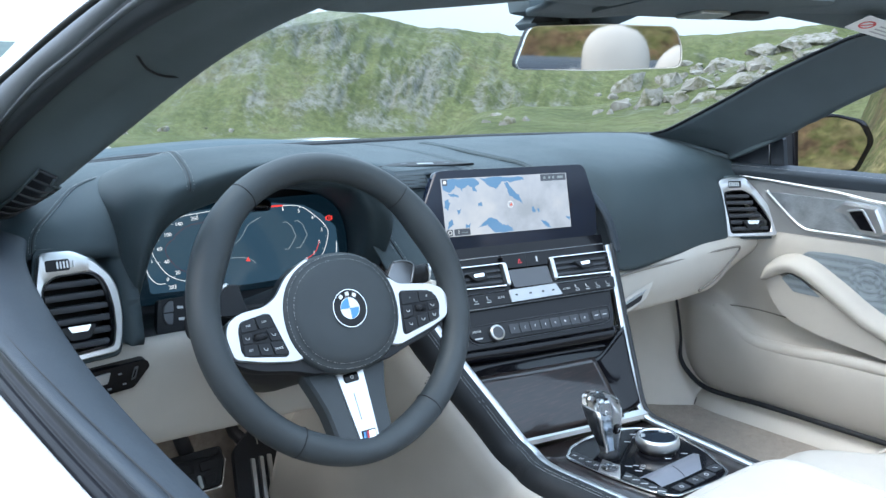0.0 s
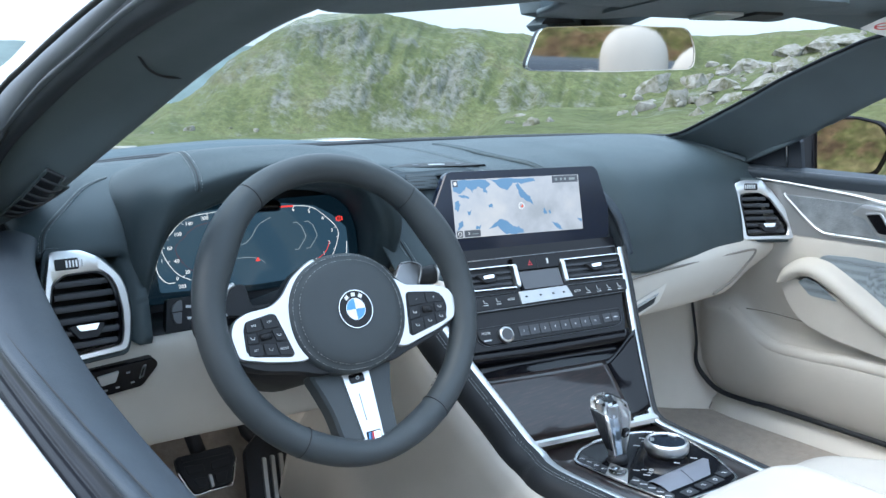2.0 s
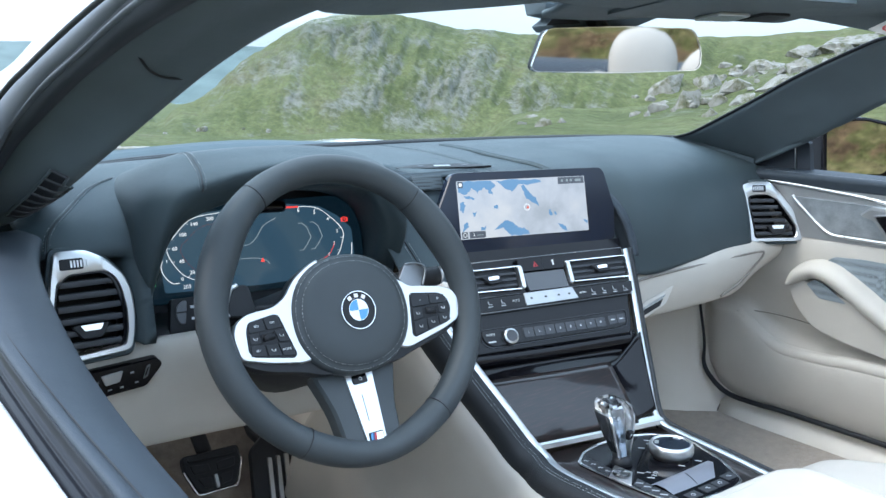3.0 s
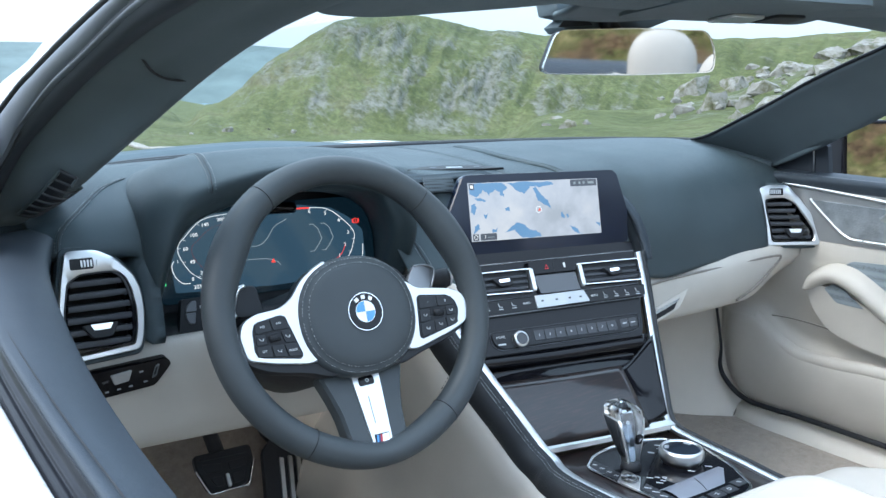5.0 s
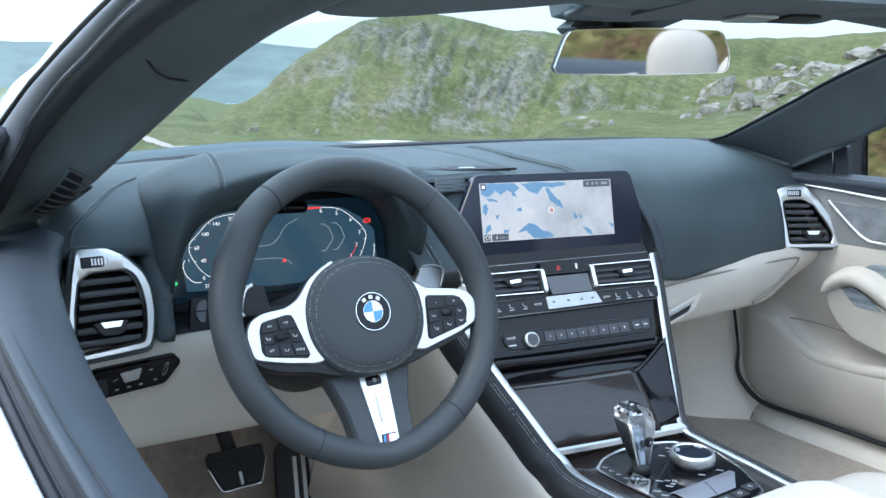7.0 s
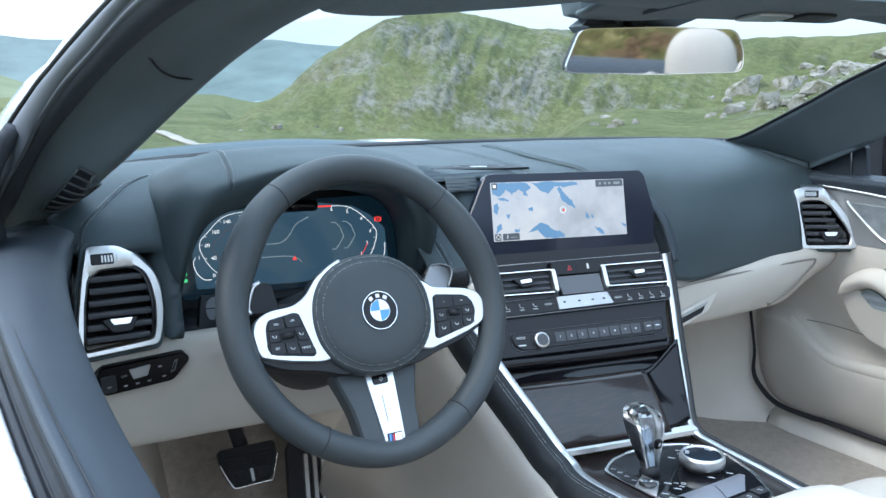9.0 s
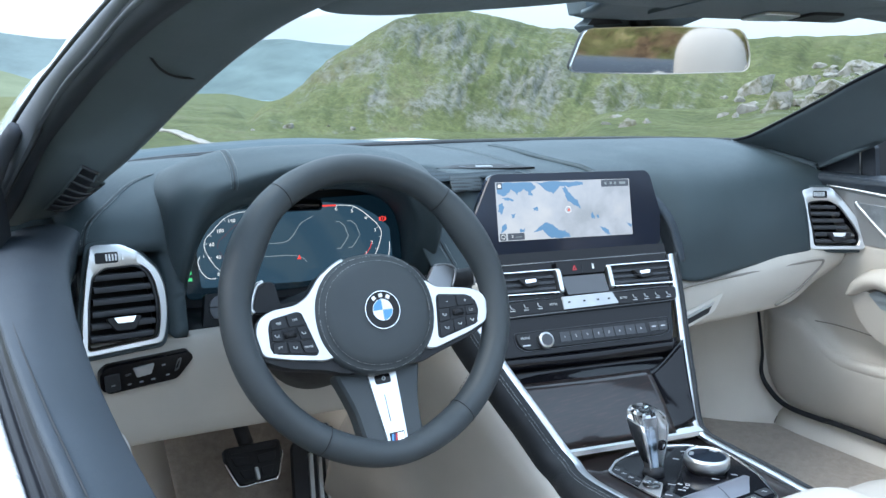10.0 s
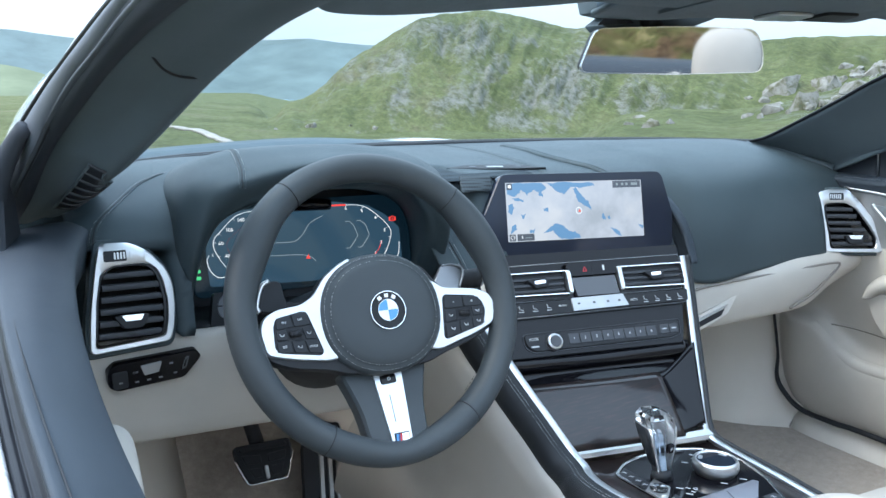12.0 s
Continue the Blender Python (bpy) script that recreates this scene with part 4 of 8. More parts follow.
def cluster_hood():
    arcs = [
        (0.290, [(-0.552, 0.775), (-0.548, 0.86), (-0.518, 0.905), (-0.47, 0.925), (-0.37, 0.930), (-0.27, 0.925), (-0.212, 0.90), (-0.192, 0.85), (-0.188, 0.775)]),
        (0.185, [(-0.570, 0.775), (-0.563, 0.845), (-0.516, 0.906), (-0.460, 0.930), (-0.37, 0.944), (-0.265, 0.936), (-0.205, 0.91), (-0.183, 0.862), (-0.179, 0.775)]),
        (0.166, [(-0.572, 0.775), (-0.566, 0.852), (-0.517, 0.917), (-0.464, 0.943), (-0.37, 0.958), (-0.258, 0.947), (-0.195, 0.917), (-0.172, 0.868), (-0.168, 0.775)]),
        (0.157, [(-0.575, 0.775), (-0.570, 0.862), (-0.521, 0.934), (-0.474, 0.958), (-0.37, 0.975), (-0.252, 0.958), (-0.188, 0.924), (-0.165, 0.872), (-0.161, 0.775)]),
        (0.163, [(-0.579, 0.775), (-0.573, 0.870), (-0.530, 0.942), (-0.480, 0.966), (-0.37, 0.981), (-0.249, 0.965), (-0.184, 0.930), (-0.160, 0.875), (-0.156, 0.775)]),
        (0.195, [(-0.582, 0.775), (-0.575, 0.882), (-0.546, 0.947), (-0.488, 0.976), (-0.37, 0.987), (-0.246, 0.976), (-0.177, 0.938), (-0.154, 0.88), (-0.150, 0.775)]),
        (0.250, [(-0.566, 0.80), (-0.560, 0.90), (-0.549, 0.948), (-0.490, 0.986), (-0.37, 0.994), (-0.25, 0.985), (-0.168, 0.950), (-0.142, 0.90), (-0.138, 0.80)]),
        (0.330, [(-0.558, 0.82), (-0.554, 0.908), (-0.544, 0.948), (-0.490, 0.972), (-0.37, 0.978), (-0.25, 0.972), (-0.163, 0.950), (-0.132, 0.91), (-0.128, 0.82)]),
        (0.420, [(-0.540, 0.86), (-0.536, 0.92), (-0.524, 0.944), (-0.478, 0.949), (-0.37, 0.951), (-0.25, 0.950), (-0.160, 0.942), (-0.120, 0.92), (-0.11, 0.86)]),
        (0.500, [(-0.51, 0.86), (-0.50, 0.90), (-0.49, 0.920), (-0.45, 0.928), (-0.37, 0.930), (-0.26, 0.928), (-0.18, 0.923), (-0.15, 0.91), (-0.14, 0.86)]),
    ]
    def drawn_in(x, z):      # the hood narrows downwards at both ends
        if x < -0.5:
            return x + 0.030 * smooth_step(0.915, 0.850, z)
        return x - 0.033 * smooth_step(-0.26, -0.19, x) * smooth_step(0.955, 0.915, z)
    curves = [[(drawn_in(x, z) if y != 0.290 or x < -0.5 else x, y + (0.070 * smooth_step(0.890, 0.800, z) if y < 0.2 else 0.0), z) for x, z in pts] for y, pts in arcs]
    rows = [spl(c, 70) for c in curves]
    cols = [spl([r[j] for r in rows], 40) for j in range(70)]
    rows = [[cols[j][i] for j in range(70)] for i in range(40)]
    hood = loft("instrument_hood", rows, DASH, dash, "stitched leather hood over the instruments")
    thicken(hood, 0.003, 0)
    def laid(pts, pad, n, lift, dx=0.0):
        """A line laid onto a padded part from above."""
        tree = BVHTree.FromPolygons([pad.matrix_basis @ v.co for v in pad.data.vertices], [tuple(p.vertices) for p in pad.data.polygons])
        line = []
        for p in spl([(x + dx, y, z) for x, y, z in pts], n):
            spot, face = tree.find_nearest(p)[:2]
            line.append(spot + (face if face.z - 0.3 * face.y > 0 else -face) * lift)
        return line
    seam = [(-0.470, 0.300, 0.988), (-0.471, 0.255, 0.991), (-0.479, 0.195, 0.979), (-0.485, 0.165, 0.966), (-0.489, 0.156, 0.952)]
    for dx in (-0.0042, 0.0042):
        stitches("seam_stitching", laid(seam, hood, 60, 0.0021, dx), dash)
        tube("seam_welt", laid(seam, hood, 40, 0.0008, dx * 0.45), 0.0016, DASH, dash, seg=8)
    tube("seam", laid(seam, hood, 40, 0.0016), 0.0009, BLACK, dash, seg=6)
    seam = [(-0.545, 0.331, 0.957), (-0.575, 0.312, 0.951), (-0.597, 0.287, 0.9395), (-0.6212, 0.2565, 0.9245), (-0.6453, 0.2323, 0.9080), (-0.6520, 0.2220, 0.8975), (-0.655, 0.214, 0.880)]
    for dx in (-0.0038, 0.0038):
        stitches("seam_stitching", laid(seam, PADS[0], 60, 0.0074, dx), dash)
        tube("seam_welt", laid(seam, PADS[0], 50, 0.0058, dx * 0.45), 0.0016, DASH, dash, seg=8)
    tube("seam", laid(seam, PADS[0], 50, 0.0068), 0.0009, BLACK, dash, "dark joint of the dash seam", seg=6)
    # leather slope between the hood and the screen, with a double seam
    slope = skin("leather_slope", [[(-0.216, 0.248, 0.934), (-0.186, 0.246, 0.934), (-0.13, 0.228, 0.934), (-0.086, 0.222, 0.930)], [(-0.216, 0.238, 0.904), (-0.186, 0.235, 0.904), (-0.13, 0.222, 0.904), (-0.086, 0.214, 0.904)], [(-0.210, 0.200, 0.859), (-0.180, 0.195, 0.859), (-0.135, 0.192, 0.859), (-0.090, 0.196, 0.859)],
                                   [(-0.205, 0.170, 0.824), (-0.172, 0.165, 0.824), (-0.135, 0.165, 0.824), (-0.090, 0.170, 0.824)], [(-0.200, 0.150, 0.790), (-0.165, 0.145, 0.790), (-0.130, 0.145, 0.790), (-0.090, 0.150, 0.790)]], DASH, dash, "stitched leather slope beside the screen", 30, 16)
    thicken(slope, 0.002, 0)
    seam = [(-0.187, 0.240, 0.918), (-0.186, 0.235, 0.904), (-0.180, 0.195, 0.859), (-0.172, 0.165, 0.824), (-0.166, 0.148, 0.796)]
    for dx in (-0.0045, 0.0045):
        stitches("seam_stitching", laid(seam, slope, 50, 0.0016, dx), dash)
    tube("seam", laid(seam, slope, 30, 0.0008), 0.0012, BLACK, dash, seg=6)


cluster_hood()


def instruments():
    M = plane_frame((-0.362, 0.2835, 0.852), (1, 0, 0), (0, 0.2, 1))
    ic = prism("instrument_display", rounded([(-0.165, -0.075), (0.168, -0.075), (0.172, 0.05), (0.13, 0.075), (-0.13, 0.075), (-0.172, 0.04)], 0.02, 5), -0.012, -0.002, M, BLACK, dash, "dark blue digital instrument display, switched on")
    G = plane_frame((-0.362, 0.2815, 0.852), (1, 0, 0), (0, 0.2, 1))
    prism("display_glass", rounded([(-0.160, -0.060), (0.164, -0.060), (0.166, 0.045), (0.125, 0.064), (-0.125, 0.064), (-0.156, 0.035)], 0.012, 5), -0.003, 0.001, G, glow("cluster_dark_border", (0.004, 0.016, 0.028), 0.22), ic, "dark blue glass border")
    prism("lit_panel", rounded([(-0.139, -0.046), (-0.141, -0.009), (-0.1395, 0.026), (-0.128, 0.0395), (-0.0925, 0.0535), (-0.04, 0.0575), (0.05, 0.0575), (0.100, 0.050), (0.128, 0.034), (0.149, 0.014), (0.1495, -0.028), (0.150, -0.050), (0.0, -0.052)], 0.004, 3), 0.001, 0.0013, G, CLUSTERBG, ic, "glowing blue glass")
    F = G @ Matrix.Translation((0, 0, 0.0016))
    def line(name, pts, r, mat):
        tube(name, [F @ Vector((x, y, 0)) for x, y in pts], r, mat, ic, seg=6)
    def mir(pts):
        return [(-x, y) for x, y in pts]
    left = [(p.x, p.y) for p in spl([(-0.070, -0.036, 0), (-0.092, -0.035, 0), (-0.1138, -0.023, 0), (-0.1285, 0.0013, 0), (-0.1287, 0.0166, 0), (-0.1184, 0.0273, 0), (-0.0932, 0.0478, 0), (-0.055, 0.0530, 0), (-0.02, 0.0545, 0)], 40)]
    right = [(p.x, p.y) for p in spl([(0.090, -0.040, 0), (0.1189, -0.026, 0), (0.1316, -0.0048, 0), (0.134, 0.0117, 0), (0.1194, 0.0299, 0), (0.095, 0.0478, 0), (0.065, 0.0520, 0), (0.03, 0.0530, 0)], 40)]
    line("speed_scale", left, 0.00045, MAPWHITE)
    line("rev_scale", right, 0.00045, MAPWHITE)
    line("red_zone", [(0.037, 0.0525), (0.066, 0.0518)], 0.0013, DISPRED)
    line("inner_scale", [(p[0] * 0.86, p[1] * 0.76) for p in left[6:]], 0.00025, glow("display_dim_red", (0.30, 0.07, 0.07), 0.22))
    line("inner_scale", [(p[0] * 0.90, p[1] * 0.80 - 0.001) for p in right[2:12]], 0.0004, DISPRED)
    line("fuel_scale", [(p.x, p.y) for p in spl([(-0.118, -0.0350, 0), (-0.128, -0.034, 0), (-0.137, -0.0246, 0), (-0.1405, -0.0113, 0), (-0.1370, -0.0035, 0)], 14)], 0.0005, MAPWHITE)
    line("temp_scale", [(p.x, p.y) for p in spl([(0.137, -0.036, 0), (0.1445, -0.024, 0), (0.147, -0.008, 0)], 14)], 0.0005, MAPWHITE)
    for k in (0, 1):
        line("status_bracket", [(x + k * 0.0185, y) for x, y in ((0.0610, -0.0105), (0.0672, -0.0107), (0.0750, -0.002), (0.0812, 0.0065), (0.0762, 0.0217), (0.0690, 0.0280), (0.0632, 0.0280))], 0.00055, DISPDIM)
    line("route_line", [(p.x, p.y) for p in spl([(-0.060, 0.006, 0), (-0.0409, 0.0056, 0), (-0.0162, 0.0056, 0), (-0.0027, 0.0145, 0), (0.0097, 0.0297, 0), (0.0294, 0.0388, 0)], 26)], 0.0005, DISPDIM)
    line("compass_line", [(p.x, p.y) for p in spl([(-0.080, -0.008, 0), (-0.0467, -0.012, 0), (-0.0096, -0.0137, 0), (0.0069, -0.0183, 0), (0.0131, -0.0245, 0)], 18)], 0.0005, DISPDIM)
    prism("compass_marker", [(-0.0030, -0.0025), (0.0035, -0.0030), (0.0008, 0.003)], 0, 0.0006, F @ Matrix.Translation((0.0022, -0.0175, 0)), DISPRED, ic)
    for w, x, y in (("0", -0.114, -0.0300), ("20", -0.0994, -0.0230), ("40", -0.1121, -0.0070), ("60", -0.1196, 0.0108), ("100", -0.1066, 0.0281), ("140", -0.0896, 0.0407), ("200", -0.0669, 0.0460), ("260", -0.040, 0.0475),
                    ("0", 0.094, -0.029), ("1", 0.1072, -0.0213), ("2", 0.1178, -0.0061), ("3", 0.1246, 0.0112), ("4", 0.1115, 0.0299), ("5", 0.0908, 0.0418), ("6", 0.0660, 0.0467), ("7", 0.0385, 0.0480)):
        lettering("scale_number", w, 0.0072, F @ Matrix.Translation((x, y, 0)), MAPWHITE, ic)
    lettering("scale_number", "1", 0.006, F @ Matrix.Translation((-0.1320, -0.0045, 0)), MAPWHITE, ic)
    lettering("readout", "203", 0.0072, F @ Matrix.Translation((-0.1086, -0.0410, 0)), MAPWHITE, ic)
    lamp = F @ Matrix.Translation((0.1388, 0.0272, 0))
    ring("warning_lamp", [(0.0045 * math.cos(a), 0.0040 * math.sin(a)) for a in np.linspace(0, 6.283, 21)[:-1]], [(0.0034 * math.cos(a), 0.0030 * math.sin(a)) for a in np.linspace(0, 6.283, 21)[:-1]], 0, 0.0006, lamp, DISPRED, ic, edge=0.0001)
    for x in (-0.0055, 0.0043):
        prism("lamp_bracket", [(x, -0.003), (x + 0.0012, -0.003), (x + 0.0012, 0.003), (x, 0.003)], 0, 0.0006, lamp, DISPRED, ic)
    prism("lamp_mark", [(-0.0006, -0.0018), (0.0006, -0.0018), (0.0006, 0.0018), (-0.0006, 0.0018)], 0, 0.0006, lamp, DISPRED, ic)
    for c in (left, right):      # short ticks on both scales
        for k in range(3, 38, 5):
            (x0, y0), (x1, y1) = c[k], (c[k][0] * 0.97, c[k][1] * 0.94)
            line("scale_tick", [(x0, y0), (x1, y1)], 0.0003, MAPWHITE)
    for y in (-0.024, -0.033):
        prism("lamp_symbol", rounded([(-0.003, -0.0022), (0.003, -0.0022), (0.003, 0.0022), (-0.003, 0.0022)], 0.0008), 0, 0.0006, F @ Matrix.Translation((-0.1535, y, 0)), DISPGREEN, ic)
    # dark shelf and side walls of the recess
    thicken(loft("recess_floor", [[(x, y, z) for x in np.linspace(-0.55, -0.17, 12)] for y, z in ((0.30, 0.784), (0.22, 0.778), (0.205, 0.770), (0.205, 0.742))], BLACK, dash), 0.004, 1)
    sw = plane_frame((-0.508, 0.212, 0.786), (1, 0, 0), (0, 0.25, 1))
    lsw = prism("light_buttons", rounded([(-0.012, -0.018), (0.06, -0.018), (0.06, 0.026), (-0.004, 0.026)], 0.004), -0.01, 0.002, sw, BLACK, dash, "small black lighting buttons")
    grey = surface("grey_button_plastic", (0.12, 0.13, 0.145), 0.4, vary=0.06)
    for k, half in enumerate(([(-0.0014, 0.0090), (0.0015, 0.0170), (0.0090, 0.0226), (0.0140, 0.0224), (0.0128, 0.0088)], [(-0.0014, 0.0078), (-0.0006, 0.0000), (0.0028, -0.0062), (0.0092, -0.0070), (0.0122, 0.0076)])):
        prism("button", rounded(half, 0.002, 3), 0.002, 0.0050, sw, grey, lsw, "grey lighting button", 0.0008)
        y = 0.0120 - 0.0147 * k
        prism("symbol", [(0.0185, y), (0.0262, y - 0.001), (0.0262, y + 0.0025), (0.0185, y + 0.0035)], 0.002, 0.0024, sw, MARK, lsw)
    # low sensor housing over the steering column
    tube("driver_sensor", spl([(-0.400, 0.262, 0.912), (-0.37, 0.258, 0.912), (-0.333, 0.264, 0.910)], 14), 0.0085, PIANO, dash, "glossy black driver sensor", seg=14)


instruments()


def side_vent(side):
    """A tall outer vent: bright frame, five slats and a small grip."""
    o = (-0.615, 0.1905, 0.827)
    u, v = (1, -0.02 if side < 0 else -0.60, 0), (0, 0.27, 1)
    if side > 0:
        o = (0.655, 0.170, 0.827)
    M = plane_frame(o, u, v)
    S = -1 if side > 0 else 1
    out = [(-0.0351, 0.0637), (-0.001, 0.0630), (0.021, 0.0510), (0.0400, 0.0289), (0.0466, 0.0088), (0.0472, -0.018), (0.0430, -0.0441), (0.0375, -0.0600), (-0.0550, -0.0665), (-0.0530, -0.0354), (-0.0507, -0.0167), (-0.0415, 0.0356)]
    inn = [(-0.0310, 0.0300), (-0.0216, 0.0362), (0.0171, 0.0369), (0.0278, 0.0292), (0.0335, 0.0152), (0.0373, -0.0095), (0.0362, -0.0336), (0.0315, -0.0530), (-0.0490, -0.0600), (-0.0470, -0.0453), (-0.0430, -0.004), (-0.0370, 0.0234)]
    if S < 0:
        out = [(-0.0560, 0.0545), (-0.0340, 0.0615), (0.0010, 0.0608), (0.0237, 0.0361), (0.0569, -0.0089), (0.0673, -0.0343), (0.0611, -0.0551), (-0.0414, -0.0550), (-0.0460, -0.0195), (-0.0545, 0.0223)]
        inn = [(-0.0440, 0.0330), (-0.0280, 0.0362), (-0.0040, 0.0366), (0.0144, 0.0254), (0.0393, -0.0086), (0.0516, -0.0298), (0.0490, -0.0475), (-0.0320, -0.0485), (-0.0358, -0.0197), (-0.0425, 0.0138)]
    ro, ri = rounded(out, 0.007, 4), rounded(inn, 0.006, 4)
    surround = [(x * 1.10, y * 1.09) for x, y in ro]
    ring("vent_surround", surround, [(x * 0.96, y * 0.96) for x, y in ro], -0.034, -0.006, M, DASH, dash, "leather surround of the vent", 0.003)
    vent = ring("side_vent", ro, ri, -0.024, 0.005, M, SATIN, dash, "satin aluminium framed air vent", 0.002)
    inner2 = [(x * 0.92 + (-0.001 if S > 0 else 0.001), y * 0.95) for x, y in ri]
    ring("inner_frame", ri, inner2, -0.022, 0.0015, M, PIANO, vent, "glossy black inner frame")
    prism("duct_back", ri, -0.050, -0.045, M, BLACK, vent)
    ring("duct_wall", ri, [(x * 0.98, y * 0.98) for x, y in ri], -0.046, -0.010, M, BLACK, vent)
    for k in range(6):
        y = (0.0245 - k * 0.0142) if S > 0 else 0.0245 - k * 0.0128
        w0, w1 = -0.0325 - 0.0022 * k, 0.0275 + 0.0065 * math.sin(math.pi * (k + 0.6) / 6)
        if S < 0:
            w0, w1 = -(0.010 + 0.0072 * k), 0.040 - 0.0016 * k
        rows = []
        for x in np.linspace(w0, w1, 8):
            prof = [(y + 0.0045, -0.004), (y + 0.003, -0.001), (y - 0.001, -0.0005), (y - 0.0035, -0.002), (y - 0.001, -0.030), (y + 0.004, -0.030)]
            rows.append([M @ Vector((x * S, a, b)) for a, b in prof])
        sharp(loft("slat", rows, SLAT, vent, close_u=True, cap=True), 50)
    grip = prism("grip", rounded([(-0.020, 0.006), (0.022, 0.006), (0.013, -0.010), (-0.009, -0.010)], 0.003), -0.004, 0.006, M @ Matrix.Translation(((-0.006 if S > 0 else 0.012), -0.030, 0)), BLACK, vent, "small vent adjusting grip", 0.001)
    prism("grip_inlay", rounded([(-0.013, 0.004), (0.013, 0.004), (0.009, -0.003), (-0.009, -0.003)], 0.0015), 0.006, 0.0072, M @ Matrix.Translation(((-0.004 if S > 0 else 0.013), -0.028, 0)), CHROME, vent)
    wheel = prism("thumbwheel", rounded([(-0.013, -0.0065), (0.013, -0.0065), (0.013, 0.0065), (-0.013, 0.0065)], 0.002), 0.0052, 0.0062, M @ Matrix.Translation((-0.018 if S > 0 else -0.022, 0.0475, 0)), BLACK, vent)
    for i in range(6):
        prism("rib", [(-0.0012, -0.004), (0.0006, -0.004), (0.0006, 0.004), (-0.0012, 0.004)], 0.006, 0.008, M @ Matrix.Translation(((-0.009 if S > 0 else -0.024) - 0.009 + 0.0036 * i, 0.0475, 0)), SATIN, vent)


side_vent(-1)
side_vent(1)


def screen():
    M = plane_frame((0.0303, 0.1717, 0.8904), (0.9887, -0.1493, -0.0101), (0.0427, 0.217, 0.9752)) @ Matrix.Diagonal((0.950, 0.958, 1, 1))
    scr = prism("infotainment_screen", rounded([(-0.168, -0.020), (-0.152, -0.066), (0.158, -0.066), (0.176, -0.062), (0.180, -0.010), (0.164, 0.052), (0.156, 0.059), (-0.122, 0.059), (-0.130, 0.055)], 0.006, 4), -0.014, -0.0005, M, surface("blue_black_bezel", (0.010, 0.016, 0.034), 0.10, vary=0.1, spec=0.4), dash, "wide black infotainment screen showing a map", 0.002)
    disp = prism("display", rounded([(-0.1215, -0.0455), (0.1215, -0.0455), (0.1215, 0.0455), (-0.1215, 0.0455)], 0.0006, 2), -0.0005, 0.0004, M, MAPLAND, scr, "lit pale map")
    def lake(pts, r=0.002):
        shore = []
        for a, b in zip(pts, pts[1:] + pts[:1]):
            for f in np.linspace(0, 1, 7)[:-1]:
                x, y = a[0] + (b[0] - a[0]) * f, a[1] + (b[1] - a[1]) * f
                k = 0.0026 * noise.noise(Vector((x * 260, y * 260, 1.0)))
                shore.append((max(-0.1212, min(0.1212, x + k)), max(-0.0452, min(0.0452, y + 0.0026 * noise.noise(Vector((x * 260, y * 260, 7.0)))))))
        prism("map_lake", shore, 0.0004, 0.0006, M, MAPWATER, scr)
    lake([(-0.120, 0.044), (-0.060, 0.0445), (-0.050, 0.036), (-0.062, 0.030), (-0.075, 0.033), (-0.086, 0.026), (-0.094, 0.034), (-0.106, 0.024), (-0.119, 0.028)])
    lake([(-0.052, 0.0445), (-0.012, 0.0445), (0.030, 0.043), (0.034, 0.038), (0.014, 0.036), (-0.008, 0.036), (-0.020, 0.026), (-0.032, 0.029), (-0.042, 0.038)])
    lake([(-0.004, 0.034), (0.002, 0.036), (0.008, 0.026), (0.022, 0.012), (0.028, 0.000), (0.016, 0.006), (0.004, 0.014)])
    lake([(-0.062, -0.034), (-0.040, -0.020), (-0.028, -0.022), (-0.018, -0.031), (0.000, -0.036), (0.006, -0.0445), (-0.030, -0.0445), (-0.044, -0.032)])
    lake([(-0.118, 0.012), (-0.112, 0.014), (-0.109, 0.004), (-0.115, -0.004), (-0.119, 0.002)])
    lake([(-0.116, -0.024), (-0.108, -0.018), (-0.106, -0.026), (-0.117, -0.034)])
    lake([(-0.058, 0.004), (-0.051, 0.005), (-0.050, -0.001), (-0.056, -0.001)])
    lake([(-0.085, -0.029), (-0.075, -0.027), (-0.078, -0.033), (-0.084, -0.033)])
    lake([(-0.096, -0.005), (-0.090, -0.004), (-0.091, -0.009), (-0.095, -0.009)])
    lake([(0.044, -0.008), (0.049, -0.007), (0.052, -0.017), (0.048, -0.018)])
    lake([(0.055, -0.010), (0.059, -0.011), (0.060, -0.016), (0.057, -0.017)])
    lake([(0.060, -0.030), (0.072, -0.034), (0.080, -0.0435), (0.070, -0.042)])
    lake([(0.112, -0.026), (0.1205, -0.029), (0.1205, -0.034), (0.115, -0.032)])
    lake([(-0.068, 0.034), (-0.060, 0.030), (-0.058, 0.022), (-0.064, 0.025)])
    lake([(-0.112, 0.020), (-0.098, 0.022), (-0.092, 0.016), (-0.104, 0.017)])
    def box(name, x0, y0, x1, y1, mat, h=0.0007):
        return prism(name, rounded([(x0, y0), (x1, y0), (x1, y1), (x0, y1)], 0.001, 2), 0.0004, h, M, mat, scr)
    box("status_bar", 0.068, 0.0335, 0.1195, 0.0445, MAPDIM)
    for x in (0.074, 0.084, 0.092, 0.102):
        box("status_symbol", x, 0.037, x + (0.004 if x < 0.1 else 0.012), 0.041, DISPDIM, 0.0009)
    box("home_key", -0.1195, 0.0345, -0.1105, 0.0445, MAPDIM)
    box("home_symbol", -0.1175, 0.037, -0.1125, 0.042, MAPWHITE, 0.0009)
    box("zoom_key", -0.1195, -0.0445, -0.109, -0.034, MAPDIM)
    box("scale_box", -0.106, -0.0445, -0.077, -0.034, MAPDIM)
    box("scale_bar", -0.093, -0.0405, -0.081, -0.0395, DISPDIM, 0.0009)
